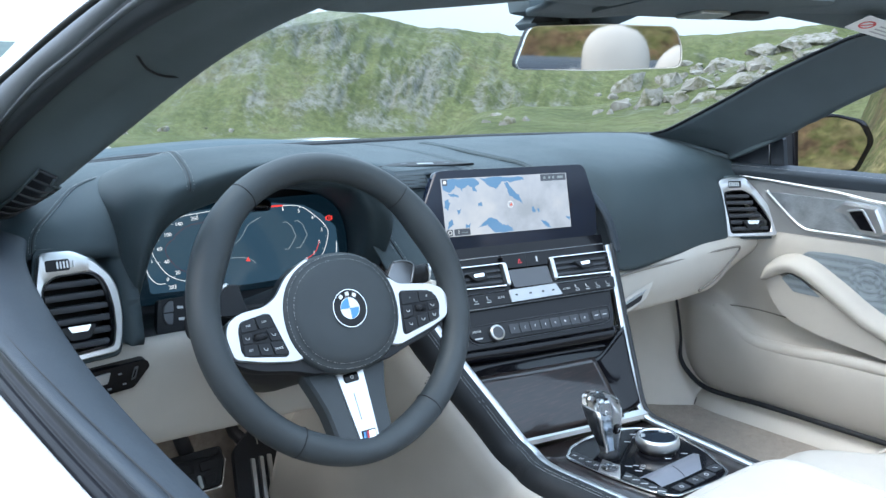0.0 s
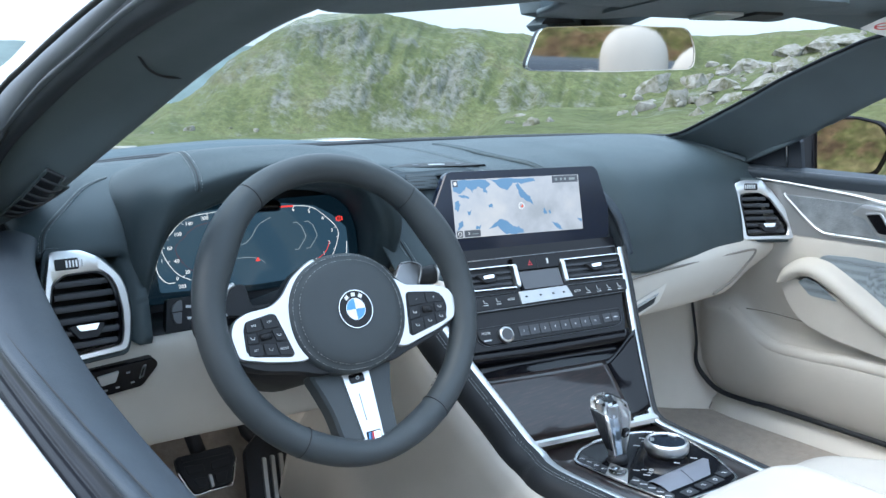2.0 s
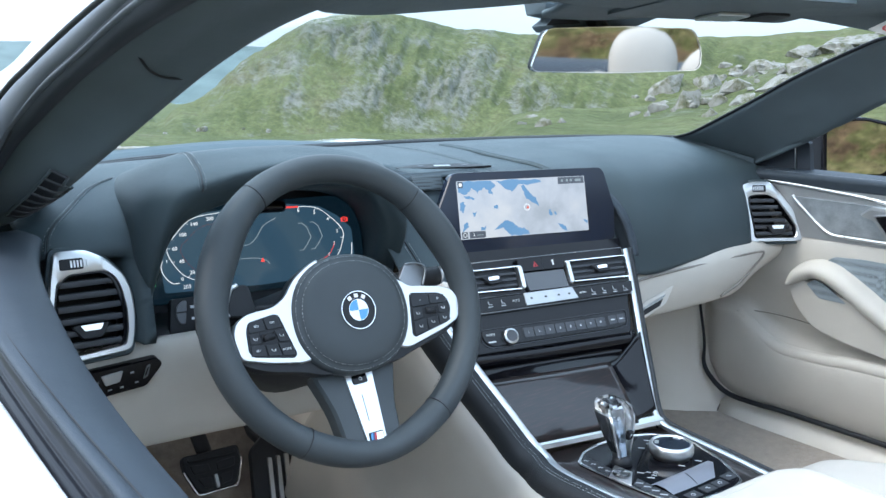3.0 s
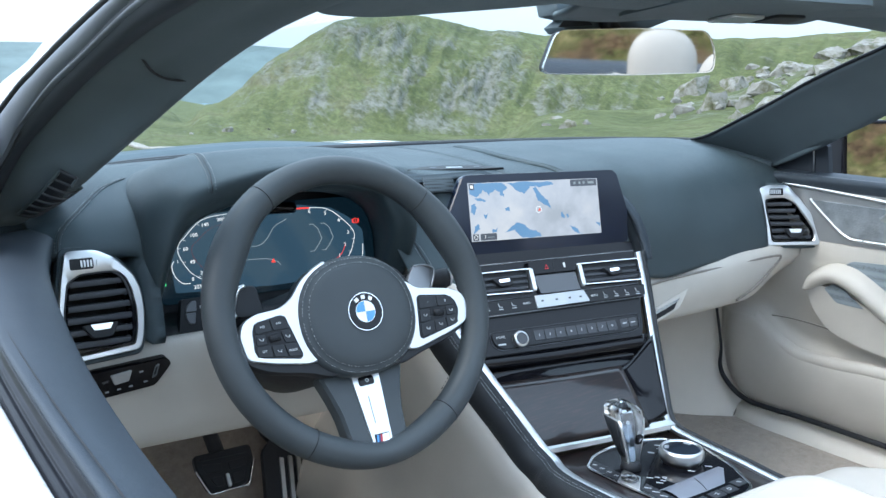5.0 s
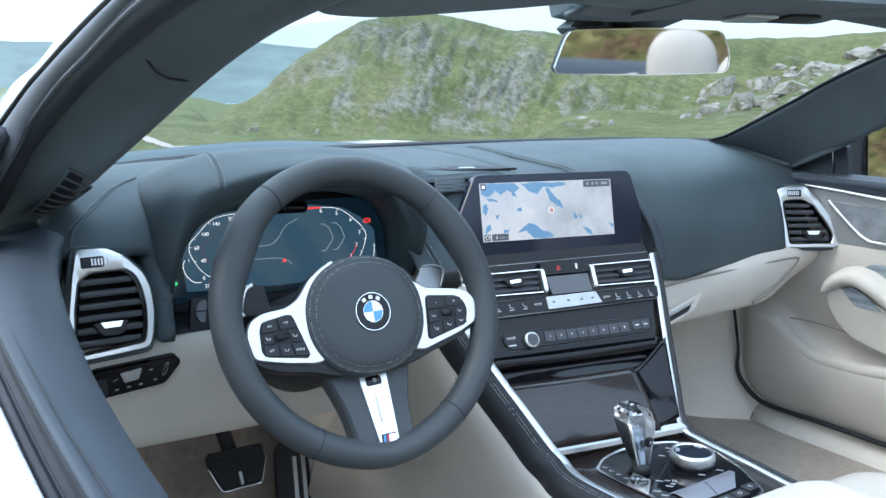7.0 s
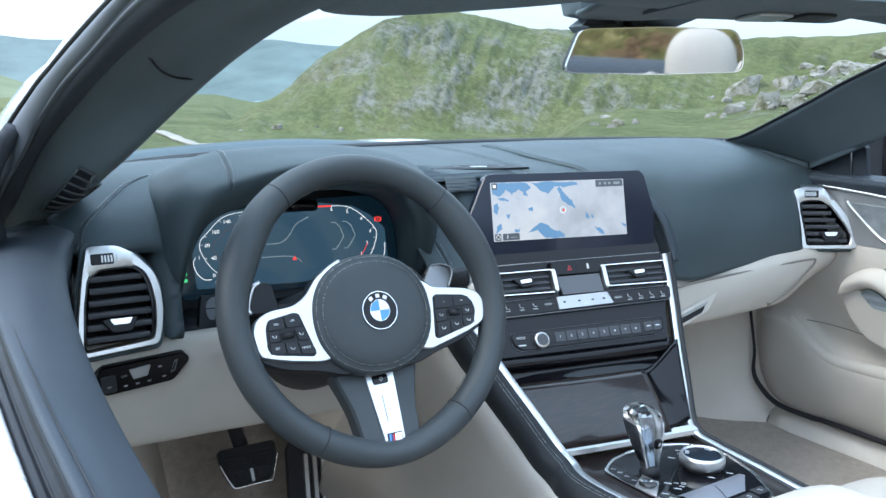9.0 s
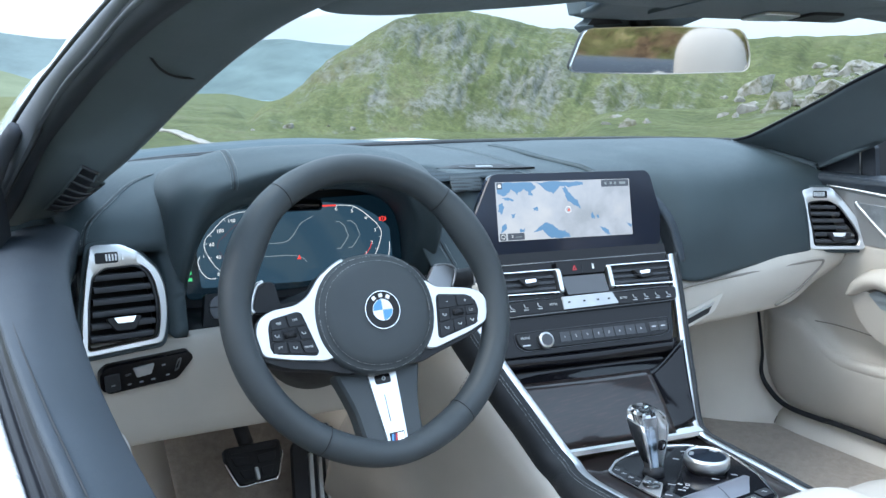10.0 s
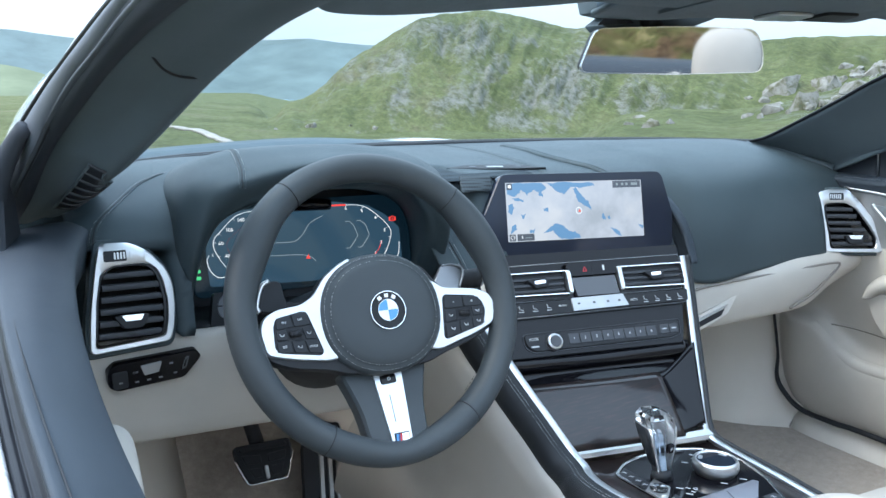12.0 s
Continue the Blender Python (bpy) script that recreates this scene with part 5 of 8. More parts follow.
    lettering("scale_text", "2", 0.006, M @ Matrix.Translation((-0.098, -0.039, 0.0008)), MAPWHITE, scr)
    ring("zoom_symbol", [(0.0035 * math.cos(a) - 0.114, 0.0035 * math.sin(a) - 0.039) for a in np.linspace(0, 6.283, 17)[:-1]], [(0.0027 * math.cos(a) - 0.114, 0.0027 * math.sin(a) - 0.039) for a in np.linspace(0, 6.283, 17)[:-1]], 0.0007, 0.0009, M, MAPWHITE, scr, edge=0.0001)
    ring("position_ring", [(0.0055 * math.cos(a) + 0.004, 0.0055 * math.sin(a) - 0.001) for a in np.linspace(0, 6.283, 25)[:-1]], [(0.0045 * math.cos(a) + 0.004, 0.0045 * math.sin(a) - 0.001) for a in np.linspace(0, 6.283, 25)[:-1]], 0.0004, 0.0008, M, MAPWHITE, scr, edge=0.0001)
    prism("position_arrow", [(0.002, -0.003), (0.0075, -0.003), (0.006, 0.002)], 0.0004, 0.0008, M, MAPRED, scr)
    # curved blue-grey cowl beside and behind the screen
    crv = [[(0.182, 0.255, 0.926), (0.203, 0.220, 0.902), (0.212, 0.185, 0.875), (0.216, 0.160, 0.835), (0.216, 0.14, 0.80)], [(0.178, 0.230, 0.930), (0.206, 0.182, 0.900), (0.218, 0.150, 0.868), (0.222, 0.130, 0.830), (0.220, 0.118, 0.80)], [(0.172, 0.215, 0.925), (0.196, 0.168, 0.888), (0.206, 0.142, 0.860), (0.208, 0.125, 0.83), (0.206, 0.112, 0.80)]]
    thicken(skin("screen_cowl", crv, DARK, dash, "curved leather edge beside the screen", 24, 8), 0.008, -1)
    # grilles on the dash top behind the screen
    g = skin("centre_speaker_grille", [[(-0.170, 0.222, 0.9365), (-0.08, 0.230, 0.9380), (0.0, 0.245, 0.9400)], [(-0.175, 0.255, 0.9430), (-0.06, 0.262, 0.9425), (0.0, 0.27, 0.9425)], [(-0.17, 0.30, 0.9480), (-0.06, 0.315, 0.9460), (0.02, 0.32, 0.9460)], [(-0.13, 0.345, 0.953), (-0.06, 0.365, 0.951), (0.03, 0.37, 0.951)]], MESHDARK, dash, "perforated dark speaker grille", 20, 8)
    thicken(g, 0.0006, 1)
    top = plane_frame((-0.040, 0.286, 0.9472), (1, -0.13, -0.02), (0, 1, 0.14))
    lid = prism("top_speaker", rounded([(-0.090, -0.007), (-0.055, 0.010), (-0.010, 0.015), (0.035, 0.012), (0.085, -0.007), (0.040, -0.012), (-0.035, -0.012)], 0.004, 4), -0.004, 0.0012, top, BLACK, dash, "low black speaker housing on the dash top", 0.001)
    for x, w in ((-0.004, 0.014), (-0.042, 0.005), (0.036, 0.005)):
        prism("name_plate", rounded([(x - w, -0.003), (x + w, -0.003), (x + w, 0.003), (x - w, 0.003)], 0.001, 2), 0.0012, 0.0018, top, SATIN if w > 0.01 else SEAL, lid)
    patch = skin("speaker_mesh", [[(-0.138, 0.236, 0.9420), (-0.11, 0.234, 0.9415), (-0.085, 0.2335, 0.9405)], [(-0.145, 0.220, 0.9335), (-0.115, 0.222, 0.9335), (-0.088, 0.2245, 0.9325)], [(-0.150, 0.207, 0.922), (-0.12, 0.211, 0.922), (-0.092, 0.215, 0.920)]], BOLD, dash, "bold black speaker mesh", 14, 10)
    thicken(patch, 0.002, 0)
    # raised edge of the passenger's pad
    ridge = spl([(0.1125, 0.509, 0.9600), (0.104, 0.42, 0.9582), (0.096, 0.347, 0.9540), (0.105, 0.290, 0.9478), (0.121, 0.252, 0.9415), (0.138, 0.215, 0.926)], 46)
    tube("pad_ridge", ridge, 0.0036, DASH, dash, "raised seam of the dash pad", seg=12)
    tube("pad_ridge", [p + Vector((0.012, 0.004, 0.0006)) for p in ridge], 0.0030, DASH, dash, seg=10)


screen()


def lower_dash():
    # driver's side knee panel
    xs = [-0.70, -0.62, -0.54, -0.46, -0.38, -0.30, -0.22, -0.155, -0.135]
    rows = []
    for y, z, k in ((0.200, 0.772, 0), (0.190, 0.766, 0), (0.186, 0.745, 0), (0.189, 0.705, 1), (0.194, 0.668, 1), (0.200, 0.640, 1), (0.218, 0.624, 1), (0.30, 0.620, 1), (0.36, 0.64, 1)):
        rows.append([(x, y + 0.02 * max(0, x + 0.33) * k + (0.05 if x > -0.15 else 0), z - 0.004 * math.sin((x + 0.4) * 6) * k) for x in xs])
    thicken(skin("knee_panel", rows, CREAM, dash, "ivory leather lower dash on the driver's side", 40, 26), 0.006, 1)
    M = plane_frame((-0.594, 0.1765, 0.728), (1, 0.02, 0.07), (0, -0.12, 1))
    sw = prism("light_switch_panel", rounded([(-0.0585, 0.016), (-0.0490, 0.0236), (0.0490, 0.0218), (0.0540, 0.0125), (0.0320, -0.0103), (-0.0500, -0.0110), (-0.0590, -0.0034)], 0.005, 4), -0.012, 0.0015, M, PIANO, dash, "black light switch panel", 0.001)
    prism("rotary_key", rounded([(-0.009, -0.005), (0.008, -0.004), (0.013, 0.009), (-0.013, 0.008)], 0.002), 0.0015, 0.004, M @ Matrix.Translation((-0.0075, 0.0085, 0)), surface("grey_switch_metal", (0.40, 0.41, 0.42), 0.45, 0.8), sw, "bright metal light switch", 0.001)
    ring("dimmer", rounded([(0.028, 0.000), (0.034, 0.002), (0.039, 0.017), (0.034, 0.016)], 0.002), rounded([(0.0295, 0.003), (0.033, 0.004), (0.0365, 0.014), (0.034, 0.013)], 0.001), 0.001, 0.003, M, surface("dull_grey_dial", (0.09, 0.095, 0.10), 0.4), sw)
    prism("fog_key", rounded([(-0.054, -0.008), (-0.036, -0.008), (-0.036, 0.014), (-0.054, 0.014)], 0.003), 0.0015, 0.003, M, BLACK, sw, "", 0.0006)
    dim = surface("dim_grey_print", (0.20, 0.21, 0.22), 0.6, vary=0.03)
    for x, y in ((-0.047, -0.001), (-0.028, -0.0045), (-0.014, -0.0045), (0.000, -0.0045), (0.014, 0.011), (0.018, -0.003)):
        prism("symbol", [(x, y), (x + 0.0045, y), (x + 0.0045, y + 0.0020), (x, y + 0.0020)], 0.003 if x < -0.04 else 0.0015, 0.0033 if x < -0.04 else 0.002, M, dim, sw)
    lettering("printed_word", "OFF", 0.0042, M @ Matrix.Translation((-0.0265, 0.0090, 0.0018)), dim, sw)
    # passenger's side glovebox
    sec = []
    for f in np.linspace(0, 1, 9):
        x = 0.17 + f * 0.535
        top = 0.757 + 0.018 * smooth_step(0.0, 0.7, f)
        bot = 0.662 + 0.012 * f + 0.052 * smooth_step(0.72, 1.0, f)
        y0 = 0.158 + 0.02 * smooth_step(0.5, 1, f)
        h = top - bot
        sec.append([(x, y0 + 0.020, top + 0.012), (x, y0 + 0.003, top + 0.002), (x, y0 - 0.008, top - 0.10 * h), (x, y0 - 0.012, top - 0.25 * h), (x, y0 - 0.010, top - 0.5 * h), (x, y0 - 0.001, top - 0.75 * h), (x, y0 + 0.012, bot + 0.05 * h), (x, y0 + 0.045, bot), (x, y0 + 0.16, bot + 0.01)])
    thicken(skin("glovebox", sec, CREAM, dash, "ivory leather glovebox", 40, 40), 0.006, -1)
    crease = spl([(0.225, 0.1440, 0.738), (0.26, 0.1440, 0.748), (0.34, 0.1465, 0.753), (0.48, 0.1515, 0.756), (0.610, 0.1600, 0.757), (0.632, 0.1615, 0.750), (0.60, 0.1600, 0.728), (0.555, 0.1565, 0.704), (0.50, 0.1545, 0.686)], 60)
    tube("lid_joint", crease, 0.0024, GAP, dash, seg=6)
    hm = plane_frame((0.300, 0.1440, 0.700), (1, 0.0, 0.22), (0, 0.2, 1))
    prism("handle_recess", rounded([(-0.05, -0.016), (0.030, -0.008), (0.062, 0.016), (-0.05, 0.008)], 0.005), -0.01, 0.0012, hm, CREAM, dash, "recess of the glovebox catch", 0.0008)
    # no opening here: a black plate gives the shade below the catch
    prism("catch_shade", rounded([(-0.05, -0.010), (0.016, -0.006), (0.030, 0.006), (-0.05, 0.000)], 0.003), 0.0, 0.0018, hm, BLACK, dash, "black plate for the shade under the catch")
    prism("glovebox_handle", rounded([(-0.05, 0.0005), (0.024, 0.0045), (0.034, 0.0095), (-0.05, 0.006)], 0.002), 0.0, 0.006, hm, CHROME, dash, "bright metal glovebox catch", 0.0015)


lower_dash()


# ---- steering wheel ----
TILT = 0.3765
HUB = Vector((-0.369, 0.020, 0.8235))
WM = plane_frame(HUB, (1, 0, 0), (0, math.sin(TILT), math.cos(TILT)))


def steering_wheel():
    sw = thing("steering_wheel", HUB, "dark leather three-spoke sports steering wheel", "steering wheel")
    R0 = 0.1660
    def tube_r(a):
        # thicker thumb grips beside the spokes, slimmer at top and foot
        d = math.degrees(a) % 360
        g = math.exp(-((d - 28) / 17) ** 2) + math.exp(-((d - 152) / 17) ** 2)
        return 0.0172 + 0.0034 * g - 0.0026 * math.exp(-((d - 270) / 14) ** 2)
    rows = []
    for a in np.linspace(0, 2 * math.pi, 145)[:-1]:
        r = tube_r(a)
        fl = R0 + 0.002 * math.exp(-((math.degrees(a) % 360 - 270) / 18) ** 2)
        row = []
        for b in np.linspace(0, 2 * math.pi, 25)[:-1]:
            rad = fl + r * math.cos(b) + (0.0182 - r)
            row.append(WM @ Vector((rad * math.cos(a), rad * math.sin(a), 1.06 * r * math.sin(b))))
        rows.append(row)
    loft("rim", rows, RIMSKIN, sw, "smooth dark leather rim", close_u=True, close_v=True)
    for d in (47, 124, 238, 303):
        a = math.radians(d)
        r = tube_r(a) + 0.0002
        pts = [WM @ Vector(((R0 + 0.0182 - r + r * math.cos(b)) * math.cos(a), (R0 + 0.0182 - r + r * math.cos(b)) * math.sin(a), 1.06 * r * math.sin(b))) for b in np.linspace(0, 6.283, 33)[:-1]]
        tube("rim_seam", pts, 0.0006, BLACK, sw, closed=True, seg=6)
    for a0, a1 in ((52, 118), (310, 400), (140, 232)):
        pts = [WM @ Vector(((R0 - 0.0168) * math.cos(a), (R0 - 0.0168) * math.sin(a), -0.006)) for a in np.radians(np.linspace(a0, a1, 80))]
        stitches("rim_stitching", pts, sw, BLACK, 0.005, 0.0034, 0.0005)
    # dark body that carries the spokes
    back = rounded([(-0.152, -0.012), (-0.135, 0.004), (-0.085, 0.012), (-0.062, 0.045), (0.062, 0.045), (0.085, 0.012), (0.135, 0.004), (0.152, -0.012), (0.150, -0.040), (0.120, -0.055), (0.075, -0.066), (0.05, -0.075), (-0.05, -0.075), (-0.075, -0.066), (-0.120, -0.058), (-0.150, -0.044)], 0.014, 5)
    prism("spoke_body", back, -0.020, 0.0005, WM, BLACK, sw, "matt black spoke casting", 0.004)
    # raised airbag pad
    cx, cy = -0.0015, -0.0095
    def blob(r, n=72):
        return [(cx + r * 1.055 * (abs(math.cos(a)) ** 0.92) * math.copysign(1, math.cos(a)), cy + r * 0.965 * (abs(math.sin(a)) ** 0.92) * math.copysign(1, math.sin(a))) for a in np.linspace(0, 2 * math.pi, n + 1)[:-1]]
    prof = [(0.0735, -0.030), (0.0735, -0.002), (0.0728, 0.004), (0.0705, 0.0080), (0.0675, 0.0100), (0.0652, 0.0098), (0.0635, 0.0122), (0.055, 0.0150), (0.040, 0.0166), (0.024, 0.0172), (0.010, 0.0172), (0.001, 0.0172)]
    loft("airbag_pad", [[WM @ Vector((x, y, z)) for x, y in blob(r)] for r, z in prof], RIMSKIN, sw, "round leather airbag pad", close_u=True)
    for r, z in ((0.0690, 0.0100), (0.0628, 0.0130)):
        pts = [WM @ Vector((x, y, z)) for x, y in blob(r, 140)]
        stitches("pad_stitching", pts + pts[:1], sw, THREAD, 0.0042, 0.0028, 0.00035)
    # round badge in plain colours
    E = WM @ Matrix.Translation((0, cy + 0.0012, 0.0172))
    def disc(r, n=48):
        return [(r * math.cos(a), r * math.sin(a)) for a in np.linspace(0, 2 * math.pi, n + 1)[:-1]]
    em = prism("badge", disc(0.0215), -0.001, 0.0022, E, BLACK, sw, "round badge in black, blue and white", 0.0006)
    ring("badge_rim", disc(0.0224), disc(0.0213), -0.001, 0.0032, E, CHROME, em, edge=0.0004)
    ring("badge_inner_rim", disc(0.0127), disc(0.0121), 0.002, 0.0030, E, CHROME, em, edge=0.0002)
    for k in range(4):
        pts = [(0, 0)] + [(0.0122 * math.cos(a), 0.0122 * math.sin(a)) for a in np.linspace(k * math.pi / 2, (k + 1) * math.pi / 2, 9)]
        prism("badge_quarter", pts, 0.0022, 0.0028, E, BLUE if k % 2 else WHITE, em)
    for d in (58, 90, 122):
        a = math.radians(d)
        B = E @ Matrix.Rotation(a - math.pi / 2, 4, 'Z') @ Matrix.Translation((0, 0.0170, 0.0022))
        prism("badge_mark", [(-0.0024, -0.0022), (0.0024, -0.0022), (0.0024, 0.0022), (-0.0024, 0.0022)], 0, 0.0005, B, WHITE, em)
    # bright spoke covers
    left = rounded([(-0.1500, -0.014), (-0.1440, 0.001), (-0.128, 0.0085), (-0.098, 0.0110), (-0.082, 0.020), (-0.066, 0.040), (-0.045, 0.054), (-0.030, 0.060), (-0.040, 0.03), (-0.056, -0.052), (-0.072, -0.0560), (-0.1100, -0.0500), (-0.1450, -0.0410)], 0.007, 4)
    right = rounded([(0.056, 0.026), (0.070, 0.0220), (0.082, 0.0120), (0.100, 0.0100), (0.128, 0.0060), (0.146, -0.001), (0.1530, -0.016), (0.1460, -0.038), (0.1200, -0.0480), (0.066, -0.062), (0.052, -0.058), (0.050, 0.0)], 0.007, 4)
    for nm, o, pod in (("spoke_cover", left, [(-0.1340, -0.010), (-0.1300, -0.001), (-0.0990, 0.0040), (-0.0930, 0.002), (-0.0790, -0.044), (-0.0830, -0.0480), (-0.1290, -0.0400), (-0.1350, -0.034)]),
                       ("spoke_cover", right, [(0.0800, 0.000), (0.0840, 0.003), (0.1240, -0.0020), (0.1340, -0.010), (0.1370, -0.022), (0.1310, -0.0390), (0.0780, -0.0510), (0.0740, -0.048)])):
        sp = prism(nm, o, 0.0, 0.0052, WM, SATIN, sw, "satin aluminium spoke cover", 0.0016)
        pd = prism("button_pod", rounded(pod, 0.004, 4), 0.004, 0.0060, WM, BLACK, sw, "glossy black cluster of thumb buttons", 0.0006)
        s = -1 if pod[0][0] < 0 else 1
        quad = [Vector(q) for q in (((-0.1315, -0.0015), (-0.0965, 0.0040), (-0.0805, -0.0460), (-0.1335, -0.0390)) if s < 0 else ((0.0810, 0.0020), (0.1300, -0.0045), (0.1330, -0.0380), (0.0760, -0.0495)))]
        def cell(a0, a1, b0, b1, g=0.0007):
            def at(a, b):
                return (quad[0].lerp(quad[1], a)).lerp(quad[3].lerp(quad[2], a), b)
            q = [at(a0, b0), at(a1, b0), at(a1, b1), at(a0, b1)]
            c = sum(q, Vector((0, 0))) / 4
            return [tuple(c + (p - c) * (1 - g / max(1e-6, (p - c).length) * 1.4)) for p in q], c
        grid = [(0.0, 0.52, 0.0, 0.33), (0.52, 1.0, 0.0, 0.33), (0.0, 0.30, 0.33, 0.66), (0.72, 1.0, 0.33, 0.66), (0.0, 0.36, 0.66, 1.0), (0.36, 0.68, 0.66, 1.0), (0.68, 1.0, 0.66, 1.0)]
        words = ("RES", "LIM", "", "", "SET", "", "MODE") if s < 0 else ("-", "+", "", "", "", "", "")
        for q, w in zip(grid, words):
            o4, c = cell(*q)
            prism("button", rounded(o4, 0.0016, 3), 0.0055, 0.0074, WM, KEY, pd, "", 0.0006)
            K = WM @ Matrix.Translation((c.x, c.y, 0.0076))
            if w:
                lettering("printed_word", w, 0.0036 if len(w) > 1 else 0.006, K, MARK, pd)
            else:
                tube("symbol", [K @ Vector((-0.0024, 0.0016, 0)), K @ Vector((-0.0010, -0.0010, 0)), K @ Vector((0.0020, -0.0014, 0)), K @ Vector((0.0024, 0.0010, 0))], 0.00042, MARK, pd, seg=5)
        o4, c = cell(0.30, 0.72, 0.33, 0.66)
        prism("roller_well", o4, 0.0055, 0.0064, WM, BLACK, pd)
        roll = WM @ Matrix.Translation((c.x, c.y, 0.0068))
        tube("roller", [roll @ Vector((-0.0065, 0.0006 * s, 0)), roll @ Vector((0.0065, -0.0006 * s, 0))], 0.0040, BLACK, pd, "ribbed roller", seg=16)
        for k in range(5):
            tube("roller_rib", [roll @ Vector((-0.0052 + 0.0026 * k, 0.0040 * math.cos(b), 0.0040 * math.sin(b))) for b in np.linspace(0.3, 2.84, 8)], 0.0003, KEY, pd, seg=4)
    # lower spoke, leaning forward towards the rim
    FW = plane_frame(WM @ Vector((0, -0.12, -0.0072)), (1, 0, 0), WM.to_3x3() @ Vector((0, 0.0825, -0.0145)))
    low = rounded([(-0.058, 0.052), (-0.050, 0.030), (-0.042, 0.002), (-0.039, -0.030), (-0.036, -0.043), (0.034, -0.043), (0.037, -0.030), (0.040, 0.002), (0.048, 0.030), (0.056, 0.052)], 0.010, 5)
    prism("lower_spoke", low, -0.022, 0.0, FW, RIMSKIN, sw, "dark lower spoke", 0.004)
    sp = prism("lower_spoke_cover", rounded([(-0.0185, 0.0425), (0.0185, 0.0425), (0.0125, -0.0425), (-0.0125, -0.0425)], 0.002, 3), -0.002, 0.0022, FW, SATIN, sw, "satin aluminium lower spoke", 0.0008)
    tube("spoke_groove", [FW @ Vector((-0.003, 0.016, 0.0022)), FW @ Vector((-0.0035, -0.016, 0.0022))], 0.0006, surface("groove_grey", (0.30, 0.31, 0.32), 0.5, 0.6), sp, seg=5)
    prism("heating_button", rounded([(-0.0105, 0.0285), (0.0095, 0.0290), (0.0095, 0.0400), (-0.0110, 0.0395)], 0.003), 0.0015, 0.0036, FW, PIANO, sp, "small black wheel button", 0.0008)
    ring("symbol", [(0.0022 * math.cos(a), 0.0022 * math.sin(a) + 0.0345) for a in np.linspace(0, 6.283, 17)[:-1]], [(0.0015 * math.cos(a), 0.0015 * math.sin(a) + 0.0345) for a in np.linspace(0, 6.283, 17)[:-1]], 0.0036, 0.0039, FW, MARK, sp, edge=0.0001)
    bm_ = prism("trim_badge", rounded([(-0.0095, -0.0400), (0.0090, -0.0400), (0.0098, -0.0290), (-0.0088, -0.0290)], 0.0008), 0.002, 0.0034, FW, BLACK, sp, "small striped badge", 0.0004)
    for k, mat in enumerate((BLUE, NAVY, REDP)):
        prism("badge_stripe", [(-0.0085 + 0.0024 * k, -0.0385), (-0.0063 + 0.0024 * k, -0.0385), (-0.0046 + 0.0024 * k, -0.0305), (-0.0068 + 0.0024 * k, -0.0305)], 0.0034, 0.0038, FW, mat, bm_)
    prism("badge_mark", [(-0.0010, -0.0385), (0.0078, -0.0385), (0.0086, -0.0305), (0.0006, -0.0305)], 0.0034, 0.0038, FW, CHROME, bm_)
    # shift paddles
    dull = surface("dull_metal_paddle", (0.26, 0.27, 0.285), 0.36, 0.9, vary=0.05)
    for s in (-1, 1):
        P = rounded([(0.085, 0.004), (0.124, 0.010), (0.1365, 0.0355), (0.1225, 0.0430), (0.1060, 0.0437), (0.092, 0.024)] if s > 0 else [(-0.100, 0.008), (-0.1345, 0.011), (-0.1375, 0.020), (-0.1290, 0.0410), (-0.1200, 0.0465), (-0.1060, 0.0455)], 0.006, 4)
        pad = prism("shift_paddle", P, -0.036, -0.030, WM, BLACK if s < 0 else dull, sw, "metal shift paddle", 0.0015)
        edge = ((0.126, 0.012), (0.1362, 0.0350), (0.1225, 0.0428), (0.107, 0.0432)) if s > 0 else ((-0.1355, 0.0115), (-0.1375, 0.020), (-0.1290, 0.0410), (-0.1195, 0.0465))
        tube("paddle_edge", spl([WM @ Vector((x, y, -0.0305)) for x, y in edge], 16), 0.0028 if s < 0 else 0.0016, SATIN if s < 0 else dull, pad, seg=8)
    return sw


steering_wheel()

column = thing("steering_column", (-0.37, 0.12, 0.79), "matt black steering column shroud with stalks", "steering column")
axis = (WM.to_3x3() @ Vector((0, 0, -1)))
rows = []
for f, r in ((0.018, 0.050), (0.03, 0.058), (0.08, 0.062), (0.16, 0.064), (0.25, 0.066)):
    c = HUB + axis * f
    rows.append([WM.to_3x3() @ Vector((r * 1.25 * math.cos(a), r * (0.95 if math.sin(a) > 0 else 1.05) * math.sin(a) - 0.012, 0)) + c for a in np.linspace(0, 2 * math.pi, 33)[:-1]])
loft("shroud", rows, BLACK, column, "", close_u=True, cap=True)
for s in (-1, 1):
    root, tip = WM @ Vector((s * 0.06, 0.012, -0.075)), WM @ Vector((s * 0.158, 0.010, -0.070) if s < 0 else (0.180, 0.028, -0.070))
    tube("stalk", spl([root, root.lerp(tip, 0.4) + Vector((0, 0, 0.003)), tip], 14), lambda f: 0.0085 - 0.002 * f + 0.003 * smooth_step(0.55, 0.7, f), BLACK, column, "black control stalk", seg=14, flat=1.4)
    if s > 0:
        prism("stalk_end", [(0.009 * math.cos(a), 0.013 * math.sin(a)) for a in np.linspace(0, 6.283, 25)[:-1]], 0, 0.003, plane_frame(tip + Vector((0.003, 0, 0)), (0.25, 1, 0.2), (0, -0.2, 1)), SATIN, column, "bright stalk end cap")


# ---- centre stack and console ----
console = thing("centre_console", (XC, 0, 0.58), "black and dark wood centre console with bright strips", "centre console")
ST = plane_frame((0.040, 0.1312, 0.807), (1, -0.16, 0), (0, 0.5, 1))     # stack face
KV = math.hypot(0.5, 1)


